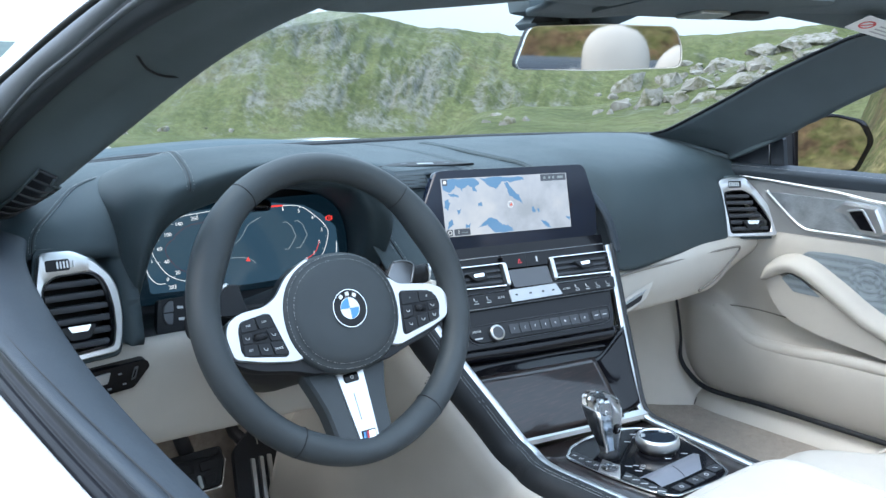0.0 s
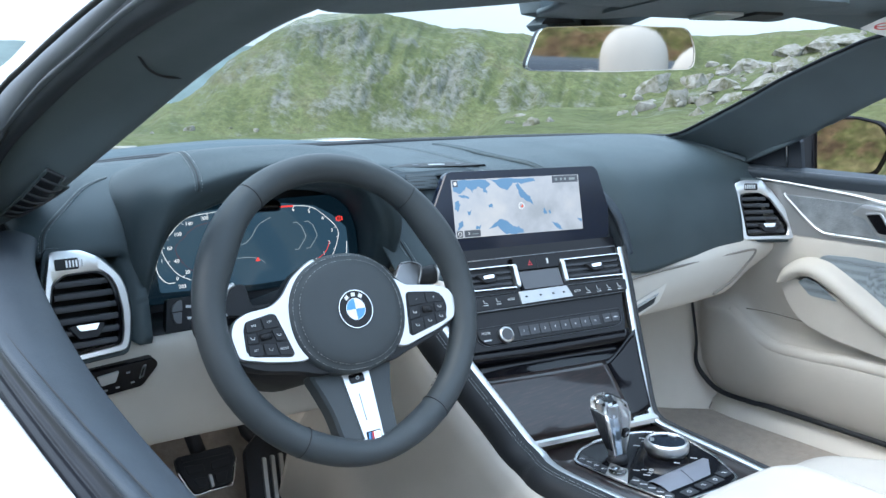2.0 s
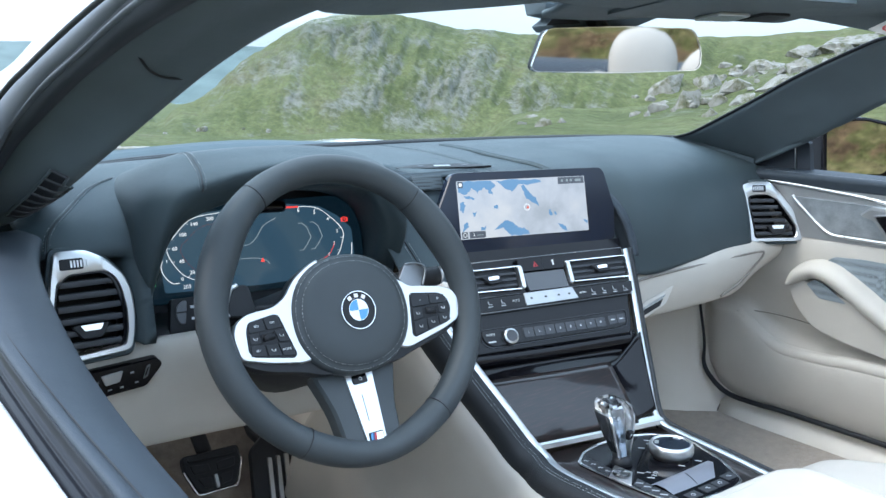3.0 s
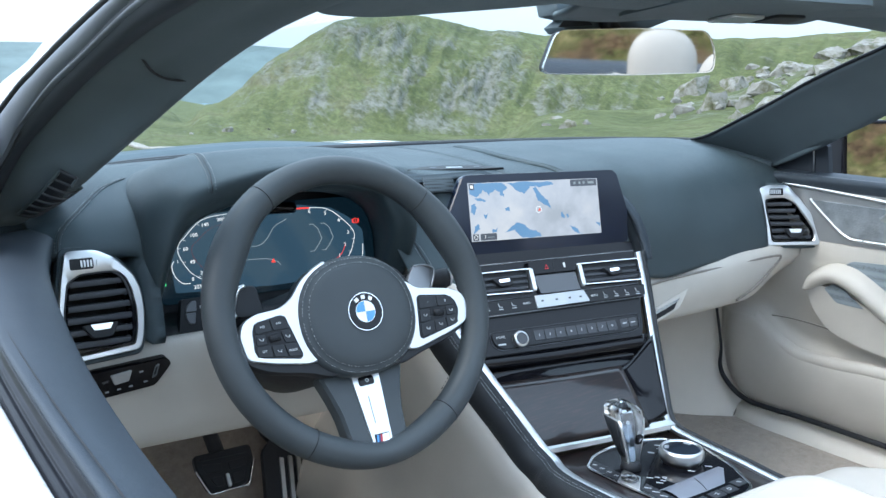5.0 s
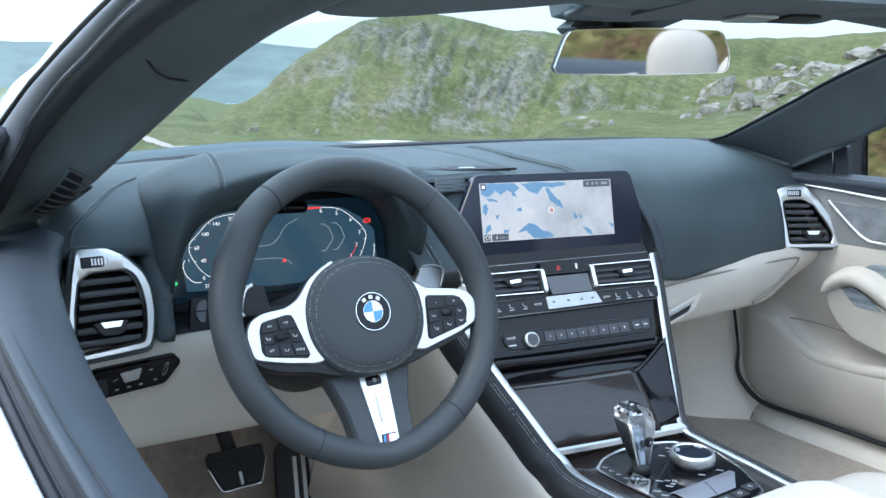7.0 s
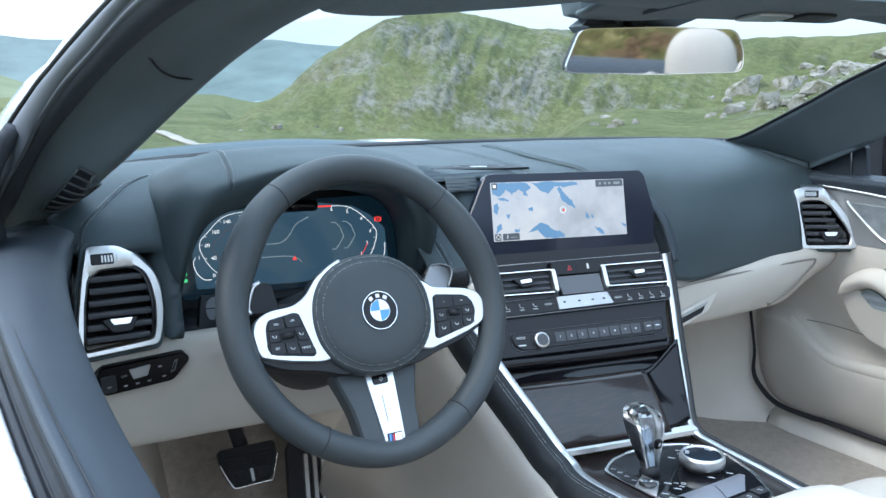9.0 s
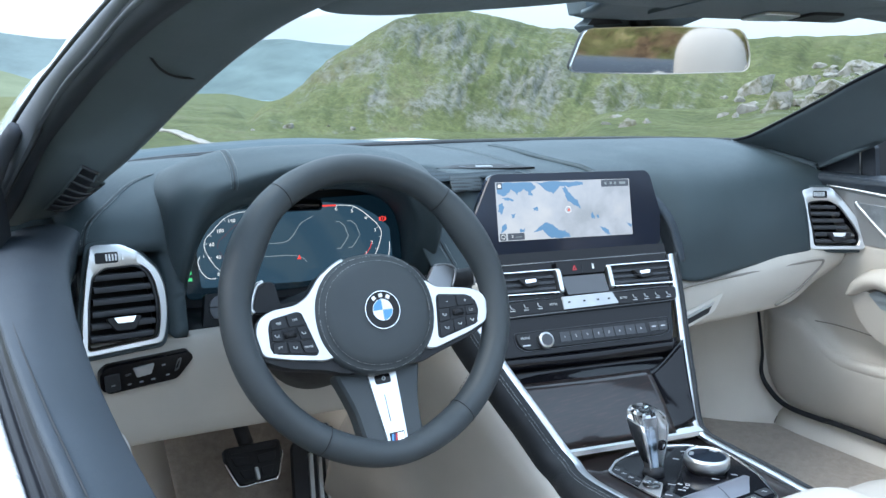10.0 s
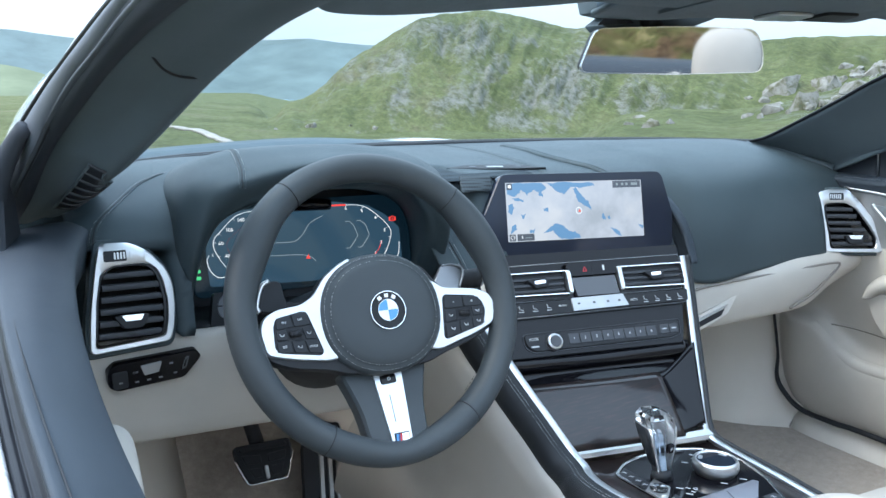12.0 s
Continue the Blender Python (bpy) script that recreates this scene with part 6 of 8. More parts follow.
def centre_stack():
    top = prism("stack_face", rounded([(-0.222, 0.030), (0.150, 0.030), (0.142, -0.050), (0.134, -0.088), (-0.190, -0.088), (-0.215, -0.04)], 0.004), -0.030, -0.004, ST, PIANO, console, "gloss black stack face", 0.001)
    # vents
    for s, x0, x1 in ((-1, -0.150, -0.052), (1, 0.034, 0.146)):
        o = rounded([(x0, 0.000), (x1, 0.000), (x1 + (0.0 if s > 0 else 0.003), -0.036), (x0 + (0.004 if s > 0 else 0), -0.034)], 0.004, 3)
        i = rounded([(x0 + 0.0017, -0.0017), (x1 - 0.0017, -0.0017), (x1 - 0.0017, -0.0340), (x0 + 0.0024, -0.0325)], 0.003, 3)
        v = ring("centre_vent", o, i, -0.006, 0.005, ST, CHROME, console, "bright framed centre air vent", 0.001)
        prism("duct_back", o, -0.0045, -0.0035, ST, BLACK, v)
        for k in range(3):
            y = -0.0095 - k * 0.0085
            prism("slat", [(x0 + 0.004, y - 0.0022), (x1 - 0.004, y - 0.0022), (x1 - 0.004, y + 0.0014), (x0 + 0.004, y + 0.0014)], -0.004, 0.0008 - 0.001 * k, ST, SLAT, v, "", 0.0006)
        c = (x0 + x1) / 2 + (0.004 if s > 0 else 0.0)
        prism("grip", rounded([(c - 0.018, -0.011), (c + 0.014, -0.009), (c + 0.018, -0.022), (c - 0.004, -0.024)], 0.003), -0.002, 0.006, ST, BLACK, v, "vent adjusting grip", 0.001)
        prism("grip_inlay", rounded([(c - 0.007, -0.0135), (c + 0.011, -0.0125), (c + 0.011, -0.0175), (c - 0.006, -0.0185)], 0.0015), 0.006, 0.007, ST, CHROME, v)
        ex = x1 if s < 0 else x0
        prism("vent_thumbwheel", rounded([(ex - 0.0036, 0.000), (ex + 0.0036, 0.000), (ex + 0.0046, -0.036), (ex - 0.0026, -0.036)], 0.0034), -0.002, 0.008, ST, SATIN, v, "ribbed bright thumbwheel", 0.002)
    trimline = surface("dull_stack_edge", (0.22, 0.23, 0.25), 0.35, 0.6)
    for line in ([(-0.205, 0.012), (0.147, 0.014), (0.150, -0.040)], [(-0.200, -0.0665), (0.143, -0.0625)], [(-0.205, -0.0415), (-0.056, -0.0410)], [(0.034, -0.0405), (0.147, -0.0395)]):
        tube("stack_edge", [ST @ Vector((x, y, -0.003 if y > -0.05 else 0.0045)) for x, y in line], 0.0007, trimline, console, "thin bright edge line", seg=6)
    hz = prism("hazard_panel", rounded([(-0.052, 0.010), (0.034, 0.010), (0.030, -0.010), (-0.050, -0.010)], 0.002), -0.004, 0.004, ST, PIANO, console, "hazard and lock buttons", 0.001)
    prism("button_joint", [(-0.010, 0.009), (-0.0092, 0.009), (-0.0092, -0.009), (-0.010, -0.009)], 0.004, 0.0042, ST, BLACK, hz)
    ring("hazard_symbol", [(-0.026, -0.004), (-0.018, -0.004), (-0.022, 0.004)], [(-0.0242, -0.0029), (-0.0198, -0.0029), (-0.022, 0.0016)], 0.004, 0.0043, ST, REDP, hz, edge=0.0001)
    prism("symbol", [(0.008, -0.004), (0.011, -0.004), (0.011, 0.004), (0.008, 0.004)], 0.004, 0.0043, ST, MARK, hz)
    prism("small_display", rounded([(-0.046, -0.012), (0.028, -0.012), (0.031, -0.040), (-0.040, -0.040)], 0.001, 2), -0.004, 0.002, ST, surface("dim_display_glass", (0.05, 0.055, 0.065), 0.12, vary=0.1, coat=0.5), console, "dark climate display", 0.0006)
    bar_z = 0.008
    row = prism("climate_panel", rounded([(-0.205, -0.046), (0.146, -0.043), (0.144, -0.060), (-0.200, -0.065)], 0.002), -0.006, 0.005, ST, BLACK, console, "black climate control panel", 0.001)
    key = prism("temperature_keys", rounded([(-0.054, -0.043), (0.032, -0.042), (0.040, -0.060), (-0.054, -0.062)], 0.0015, 2), 0.004, 0.0068, ST, surface("dull_brushed_keys", (0.46, 0.47, 0.48), 0.42, 0.9, vary=0.08, patch=30), row, "bright metal key strip", 0.0008)
    for x in (-0.043, -0.018, 0.005, 0.024):
        prism("symbol", [(x - 0.002, -0.053), (x + 0.002, -0.053), (x + 0.002, -0.0505), (x - 0.002, -0.0505)], 0.0068, 0.007, ST, BLACK, key)
    for x in (-0.135, -0.113, -0.091, -0.069, 0.050, 0.070, 0.090, 0.110, 0.130):
        S = ST @ Matrix.Translation((x, -0.0525, 0.005))
        if x in (-0.069, 0.050):
            lettering("printed_word", "AUTO", 0.0045, S @ Matrix.Translation((0, 0, 0.0002)), MARK, row)
        else:
            tube("symbol", [S @ Vector((-0.003, 0.004, 0.0003)), S @ Vector((-0.002, -0.001, 0.0003)), S @ Vector((0.003, -0.002, 0.0003))], 0.0005, MARK, row, seg=5)
            prism("key_mark", [(-0.004, -0.0052), (0.004, -0.0052), (0.004, -0.0042), (-0.004, -0.0042)], 0, 0.0003, S, MARK, row)
    LO = plane_frame((0.040, 0.0790, 0.7190), (1, -0.16, 0), (0, 0.6, 1))
    lower = prism("radio_panel", rounded([(-0.205, 0.030), (0.122, 0.030), (0.118, 0.0), (0.110, -0.022), (-0.185, -0.022)], 0.006), -0.03, 0.0, LO, PIANO, console, "gloss black radio panel", 0.003)
    keys = prism("radio_key_strip", rounded([(-0.148, 0.010), (0.108, 0.012), (0.104, -0.008), (0.09, -0.012), (-0.135, -0.014), (-0.146, -0.006)], 0.006), -0.002, 0.003, LO, BLACK, lower, "", 0.001)
    dial = LO @ Matrix.Translation((-0.1040, -0.0035, 0.003))
    kn = tube("volume_knob", [dial @ Vector((0, 0, 0)), dial @ Vector((0, 0, 0.0055)), dial @ Vector((0, 0, 0.0070))], lambda f: 0.0118 - 0.0012 * (f > 0.7), SATIN, console, "bright round volume knob", seg=32)
    prism("knob_face", [(0.0086 * math.cos(a), 0.0086 * math.sin(a)) for a in np.linspace(0, 6.283, 33)[:-1]], 0.0062, 0.0078, dial, surface("grey_metal_face", (0.07, 0.073, 0.08), 0.45, 0.5), kn)
    RK = surface("pale_grey_key", (0.030, 0.034, 0.042), 0.36, vary=0.08)
    so = rounded([(-0.150, 0.0125), (0.111, 0.0145), (0.107, -0.010), (0.092, -0.0145), (-0.137, -0.0165), (-0.149, -0.008)], 0.006)
    ring("strip_edge", so, [(x * 0.992, y * 0.93) for x, y in so], -0.002, 0.0012, LO, RK, lower, "thin grey edge", 0.0002)
    for i in range(8):
        x = -0.080 + i * 0.0183
        k = prism("station_key", rounded([(x, -0.0085), (x + 0.0168, -0.0085), (x + 0.0168, 0.0065), (x, 0.0065)], 0.0012, 2), 0.002, 0.0042, LO, RK, lower, "", 0.0005)
        lettering("key_number", str(i + 1), 0.005, LO @ Matrix.Translation((x + 0.0084, -0.001, 0.0044)), MARK, k)
    for x in (0.072, 0.088):
        k = prism("station_key", rounded([(x, -0.007), (x + 0.0145, -0.006), (x + 0.0145, 0.0075), (x, 0.0065)], 0.0012, 2), 0.002, 0.0042, LO, RK, lower, "", 0.0005)
        prism("symbol", [(x + 0.004, -0.0005), (x + 0.011, -0.0005), (x + 0.011, 0.0008), (x + 0.004, 0.0008)], 0.0042, 0.0045, LO, MARK, k)
    lettering("printed_word", "MODE", 0.005, LO @ Matrix.Translation((-0.134, 0.003, 0.0032)), MARK, lower)
    prism("symbol", [(-0.140, -0.0085), (-0.128, -0.0085), (-0.128, -0.0065), (-0.140, -0.0065)], 0.003, 0.0033, LO, MARK, lower)
    # gloss black slope from the radio panel down to the roller lid, with its side wall
    slope = [[(-0.175, 0.108, 0.700), (0.0, 0.080, 0.700), (0.155, 0.052, 0.702)], [(-0.165, 0.100, 0.692), (0.0, 0.072, 0.692), (0.152, 0.046, 0.694)], [(-0.155, 0.098, 0.683), (0.0, 0.070, 0.683), (0.150, 0.044, 0.685)], [(-0.150, 0.102, 0.674), (0.0, 0.076, 0.674), (0.150, 0.048, 0.676)], [(-0.140, 0.092, 0.662), (0.0, 0.058, 0.661), (0.145, 0.034, 0.661)], [(-0.13, 0.080, 0.655), (0.0, 0.048, 0.653), (0.14, 0.026, 0.653)]]
    thicken(skin("storage_mouth", slope, PIANO, console, "gloss black slope under the radio panel", 30, 30), 0.004, 1)
    wall = [[(0.084, 0.040, 0.664), (0.110, 0.040, 0.670), (0.162, 0.046, 0.700)], [(0.084, 0.006, 0.628), (0.105, 0.008, 0.632), (0.146, 0.012, 0.644)], [(0.082, -0.027, 0.592), (0.100, -0.024, 0.593), (0.128, -0.022, 0.600)]]
    thicken(skin("mouth_side", wall, PIANO, console, "", 16, 12), 0.003, 1)


centre_stack()


def console_body():
    LS = [(-0.190, 0.140, 0.825), (-0.172, 0.105, 0.755), (-0.150, 0.066, 0.700), (-0.122, 0.025, 0.642), (-0.100, -0.004, 0.598), (-0.098, -0.030, 0.586), (-0.106, -0.055, 0.583), (-0.110, -0.09, 0.582), (-0.108, -0.15, 0.582), (-0.105, -0.25, 0.582), (-0.10, -0.42, 0.582)]
    RS = [(0.197, 0.116, 0.815), (0.187, 0.088, 0.760), (0.170, 0.054, 0.700), (0.150, 0.016, 0.642), (0.128, -0.020, 0.598), (0.122, -0.042, 0.586), (0.121, -0.07, 0.583), (0.119, -0.10, 0.582), (0.112, -0.17, 0.582), (0.102, -0.25, 0.582), (0.09, -0.42, 0.582)]
    for s, line in ((-1, LS), (1, RS)):
        c = spl(line, 80)
        rows = []
        for i, p in enumerate(c):
            t = (c[min(i + 1, 79)] - c[max(i - 1, 0)]).normalized()
            side = Vector((1, 0, 0))
            n = side.cross(t).normalized()
            if n.z < 0:
                n = -n
            w = 0.0062
            rows.append([p - side * w - n * 0.004, p - side * w + n * 0.001, p - side * w * 0.6 + n * 0.0025, p + side * w * 0.6 + n * 0.0025, p + side * w + n * 0.001, p + side * w - n * 0.004])
        sharp(loft("bright_strip", rows, SATIN, console, "satin aluminium edge strip", close_u=True, cap=True), 50)
        # padded leather flank outside the strip
        rows = []
        for i, p in enumerate(c):
            t = (c[min(i + 1, 79)] - c[max(i - 1, 0)]).normalized()
            n = Vector((1, 0, 0)).cross(t).normalized()
            if n.z < 0:
                n = -n
            prof = [(0.006, -0.004), (0.008, 0.0035), (0.016, 0.0045), (0.026, 0.002), (0.033, -0.004), (0.037, -0.011), (0.039, -0.020), (0.039, -0.030)]
            k = 1.0 if s < 0 else 0.45
            rows.append([p + Vector((s * a * k, 0, 0)) + n * b for a, b in prof])
        flank = loft("padded_flank", rows, HIDE, console, "dark stitched leather console edge")
        thicken(flank, 0.002, 0)
        if s < 0:
            for a, b in ((0.0185, 0.0056), (0.0232, 0.0048)):
                pts = []
                for i, p in enumerate(c):
                    t = (c[min(i + 1, 79)] - c[max(i - 1, 0)]).normalized()
                    n = Vector((1, 0, 0)).cross(t).normalized()
                    n = -n if n.z < 0 else n
                    pts.append(p + Vector((s * a, 0, 0)) + n * b)
                stitches("flank_stitching", pts, console)
        # ivory side wall down to the carpet
        rows = []
        for i, p in enumerate(c[4:]):
            i += 4
            t = (c[min(i + 1, 79)] - c[max(i - 1, 0)]).normalized()
            n = Vector((1, 0, 0)).cross(t).normalized()
            n = -n if n.z < 0 else n
            k = 1.0 if s < 0 else 0.45
            a = p + Vector((s * 0.037 * k, 0, 0)) - n * 0.026
            d = Vector((0, 0.10 * smooth_step(0.58, 0.68, a.z), 0))
            zf = 0.33
            rows.append([a + Vector((-s * 0.004, 0, 0.006)), a + Vector((s * 0.006, 0.006, -0.006)), a + Vector((s * 0.010, 0.02, -0.03)), Vector((a.x + s * 0.010, a.y + 0.06 + d.y, a.z * 0.7 + zf * 0.3)), Vector((a.x + s * 0.018, a.y + 0.09 + 2 * d.y, a.z * 0.35 + zf * 0.65)), Vector((a.x + s * 0.030, a.y + 0.10 + 2.5 * d.y, zf - 0.03))])
        wall = loft("console_side", rows, CREAM, console, "ivory leather console side")
        thicken(wall, 0.005, 1 if s < 0 else -1)
    for s in (-1, 1):
        rows = [[(XC + s * (0.17 + 0.03 * smooth_step(0.6, 0.3, z)) + s * 0.05 * smooth_step(0.25, 0.7, y), y, z) for z in np.linspace(0.28, 0.80, 12)] for y in np.linspace(0.13, 0.82, 12)]
        thicken(loft("tunnel_side", rows, CREAMP, console, "ivory lining of the tunnel"), 0.01, 0)
    # storage lid, cross strip, top plate
    lid = skin("storage_lid", [[(-0.136, 0.075, 0.666), (0.0, 0.053, 0.664), (0.088, 0.040, 0.664)], [(-0.118, 0.037, 0.630), (0.0, 0.018, 0.629), (0.086, 0.006, 0.629)], [(-0.096, 0.002, 0.590), (0.0, -0.014, 0.590), (0.083, -0.027, 0.590)]], WOOD, console, "dark wood veneer roller lid", 20, 10)
    thicken(lid, 0.004, -1)
    for d, z in ((0.0, 0.0),):
        cs = spl([(-0.100, 0.000, 0.589), (0.01, -0.017, 0.589), (0.126, -0.034, 0.589)], 20)
        rows = [[p + Vector((0, 0.008, 0.002)), p + Vector((0, 0.006, 0.005)), p + Vector((0, -0.006, 0.002)), p + Vector((0, -0.008, -0.004)), p + Vector((0, 0.008, -0.006))] for p in cs]
        sharp(loft("cross_strip", rows, SATIN, console, "satin aluminium cross strip", close_u=True, cap=True), 40)
    plate = [[(x0 + (x1 - x0) * g, y + (1 - g) * 0.03 * (k == 0), 0.5795) for g in np.linspace(0, 1, 8)] for k, (y, x0, x1) in enumerate(((-0.040, -0.108, 0.128), (-0.07, -0.112, 0.124), (-0.15, -0.110, 0.117), (-0.25, -0.108, 0.105), (-0.42, -0.102, 0.092)))]
    thicken(loft("top_plate", plate, WOOD, console, "dark wood veneer console plate"), 0.01, 1)
    T = Matrix.Translation((0, 0, 0.5795))
    o = rounded([(-0.074, -0.064), (-0.044, -0.043), (-0.010, -0.034), (0.046, -0.035), (0.088, -0.053), (0.109, -0.106), (0.094, -0.166), (0.062, -0.226), (0.035, -0.235), (-0.050, -0.231), (-0.064, -0.205), (-0.072, -0.14)], 0.010, 5)
    i = [((x - 0.012) * 0.960 + 0.012, (y + 0.13) * 0.965 - 0.13) for x, y in o]
    panel = prism("control_panel", o, 0.0, 0.0022, T, PIANO, console, "gloss black control panel", 0.0006)
    ring("panel_frame", o, i, 0.001, 0.0036, T, CHROME, panel, "bright panel frame", 0.0006)
    return T


CT = console_body()


def gear_selector():
    gs = thing("gear_selector", (-0.022, -0.100, 0.582), "cut crystal gear selector with metal sides", "gear lever")
    base = CT @ Matrix.Translation((-0.0255, -0.0985, 0.002))
    tube("boot", [base @ Vector((0, 0, 0)), base @ Vector((0, 0, 0.005)), base @ Vector((0, 0.001, 0.010))], lambda f: 0.0145 - 0.003 * f, BLACK, gs, "black rubber collar", seg=24)
    # height, forward shift, half width, front and rear reach
    secs = [(0.004, 0.000, 0.0078, 0.009, 0.009), (0.018, 0.002, 0.0092, 0.011, 0.010), (0.037, 0.008, 0.0140, 0.019, 0.015), (0.053, 0.012, 0.0172, 0.025, 0.018), (0.066, 0.016, 0.0184, 0.029, 0.019), (0.0765, 0.019, 0.0178, 0.029, 0.017), (0.0810, 0.021, 0.0140, 0.023, 0.012)]
    def facets(w, f, r):
        return [(-w, -r * 0.78), (-w * 0.72, -r), (w * 0.72, -r), (w, -r * 0.78), (w, f * 0.72), (w * 0.60, f), (-w * 0.60, f), (-w, f * 0.72)]
    turn = Matrix.Rotation(radians(-8), 4, 'Z')
    rows = [[base @ turn @ Vector((x, dy + y, z)) for x, y in facets(w, f, r)] for z, dy, w, f, r in secs]
    k = loft("crystal_grip", rows, CRYSTAL, gs, "clear cut crystal", close_u=True, cap=True)
    k.data.polygons.foreach_set("use_smooth", [False] * len(k.data.polygons))
    core = [[base @ turn @ Vector((x * 0.62, dy + y * 0.62, z)) for x, y in facets(w, f, r)] for z, dy, w, f, r in ((0.006, 0.0, 0.008, 0.010, 0.006), (0.030, 0.008, 0.008, 0.014, 0.004), (0.050, 0.015, 0.007, 0.016, 0.003), (0.056, 0.017, 0.004, 0.010, 0.002))]
    c = loft("metal_core", core, surface("smoky_core", (0.25, 0.29, 0.34), 0.2, 0.7), gs, "smoky metal core inside the crystal", close_u=True, cap=True)
    c.data.polygons.foreach_set("use_smooth", [False] * len(c.data.polygons))
    for s in (-1, 1):
        def strip(lo, off, pts, grow=1.0):
            return [[base @ turn @ Vector((s * (w + off), dy + (f if q > 0 else r) * q * grow, z)) for q in pts] for z, dy, w, f, r in secs[lo:5]]
        plate = loft("side_plate", strip(0, 0.0012, (-0.80, -0.4, 0.0, 0.4, 0.76)), SATIN, gs, "satin metal side plate")
        thicken(plate, 0.0028, -s)
        inlay = loft("side_inlay", strip(1, 0.0040, (-0.60, -0.25, 0.0, 0.30, 0.58)), KEY, gs, "dark grained side inlay")
        thicken(inlay, 0.0012, -s)
    pk = plane_frame(base @ turn @ Vector((0.0060, -0.0072, 0.041)), (1, 0.05, 0), (0, -0.20, 1))
    b = prism("park_button", rounded([(-0.0048, -0.006), (0.0048, -0.006), (0.0048, 0.006), (-0.0048, 0.006)], 0.002), -0.004, 0.002, pk, PIANO, gs, "black parking button", 0.0006)
    lettering("printed_letter", "P", 0.008, pk @ Matrix.Translation((0, 0, 0.0023)), MARK, b)


gear_selector()


def rotary_controller():
    rc = thing("rotary_controller", (0.048, -0.1195, 0.582), "knurled metal rotary controller with a black top", "control knob")
    c = Vector((0.0455, -0.1215, 0.5815))
    n = 120
    rows = []
    for r, z in ((0.0250, 0.000), (0.0250, 0.004), (0.0270, 0.0045), (0.0288, 0.006), (0.0296, 0.0105), (0.0292, 0.0165), (0.0280, 0.0200), (0.0262, 0.0208), (0.0252, 0.0202), (0.0248, 0.0175), (0.0005, 0.0165)):
        rows.append([c + Vector(((r + (0.0004 if 0.005 < z < 0.02 and j % 2 else 0)) * math.cos(2 * math.pi * j / n), (r + (0.0004 if 0.005 < z < 0.02 and j % 2 else 0)) * math.sin(2 * math.pi * j / n), z)) for j in range(n)])
    loft("knurled_ring", rows, SATIN, rc, "satin knurled ring", close_u=True, cap=True)
    dish = surface("blue_black_touch_glass", (0.012, 0.018, 0.030), 0.06, vary=0.1, coat=0.6)
    prism("touch_top", [(0.0246 * math.cos(a), 0.0246 * math.sin(a)) for a in np.linspace(0, 6.283, 49)[:-1]], 0.0168, 0.0190, Matrix.Translation(c), dish, rc, "gloss black touch top", 0.0006)
    for a in (20, 130):
        q = Matrix.Translation(c) @ Matrix.Rotation(radians(a), 4, 'Z')
        prism("top_inlay", rounded([(0.017, -0.005), (0.0225, -0.006), (0.0225, 0.006), (0.017, 0.005)], 0.001), 0.0188, 0.0194, q, SATIN, rc)


rotary_controller()


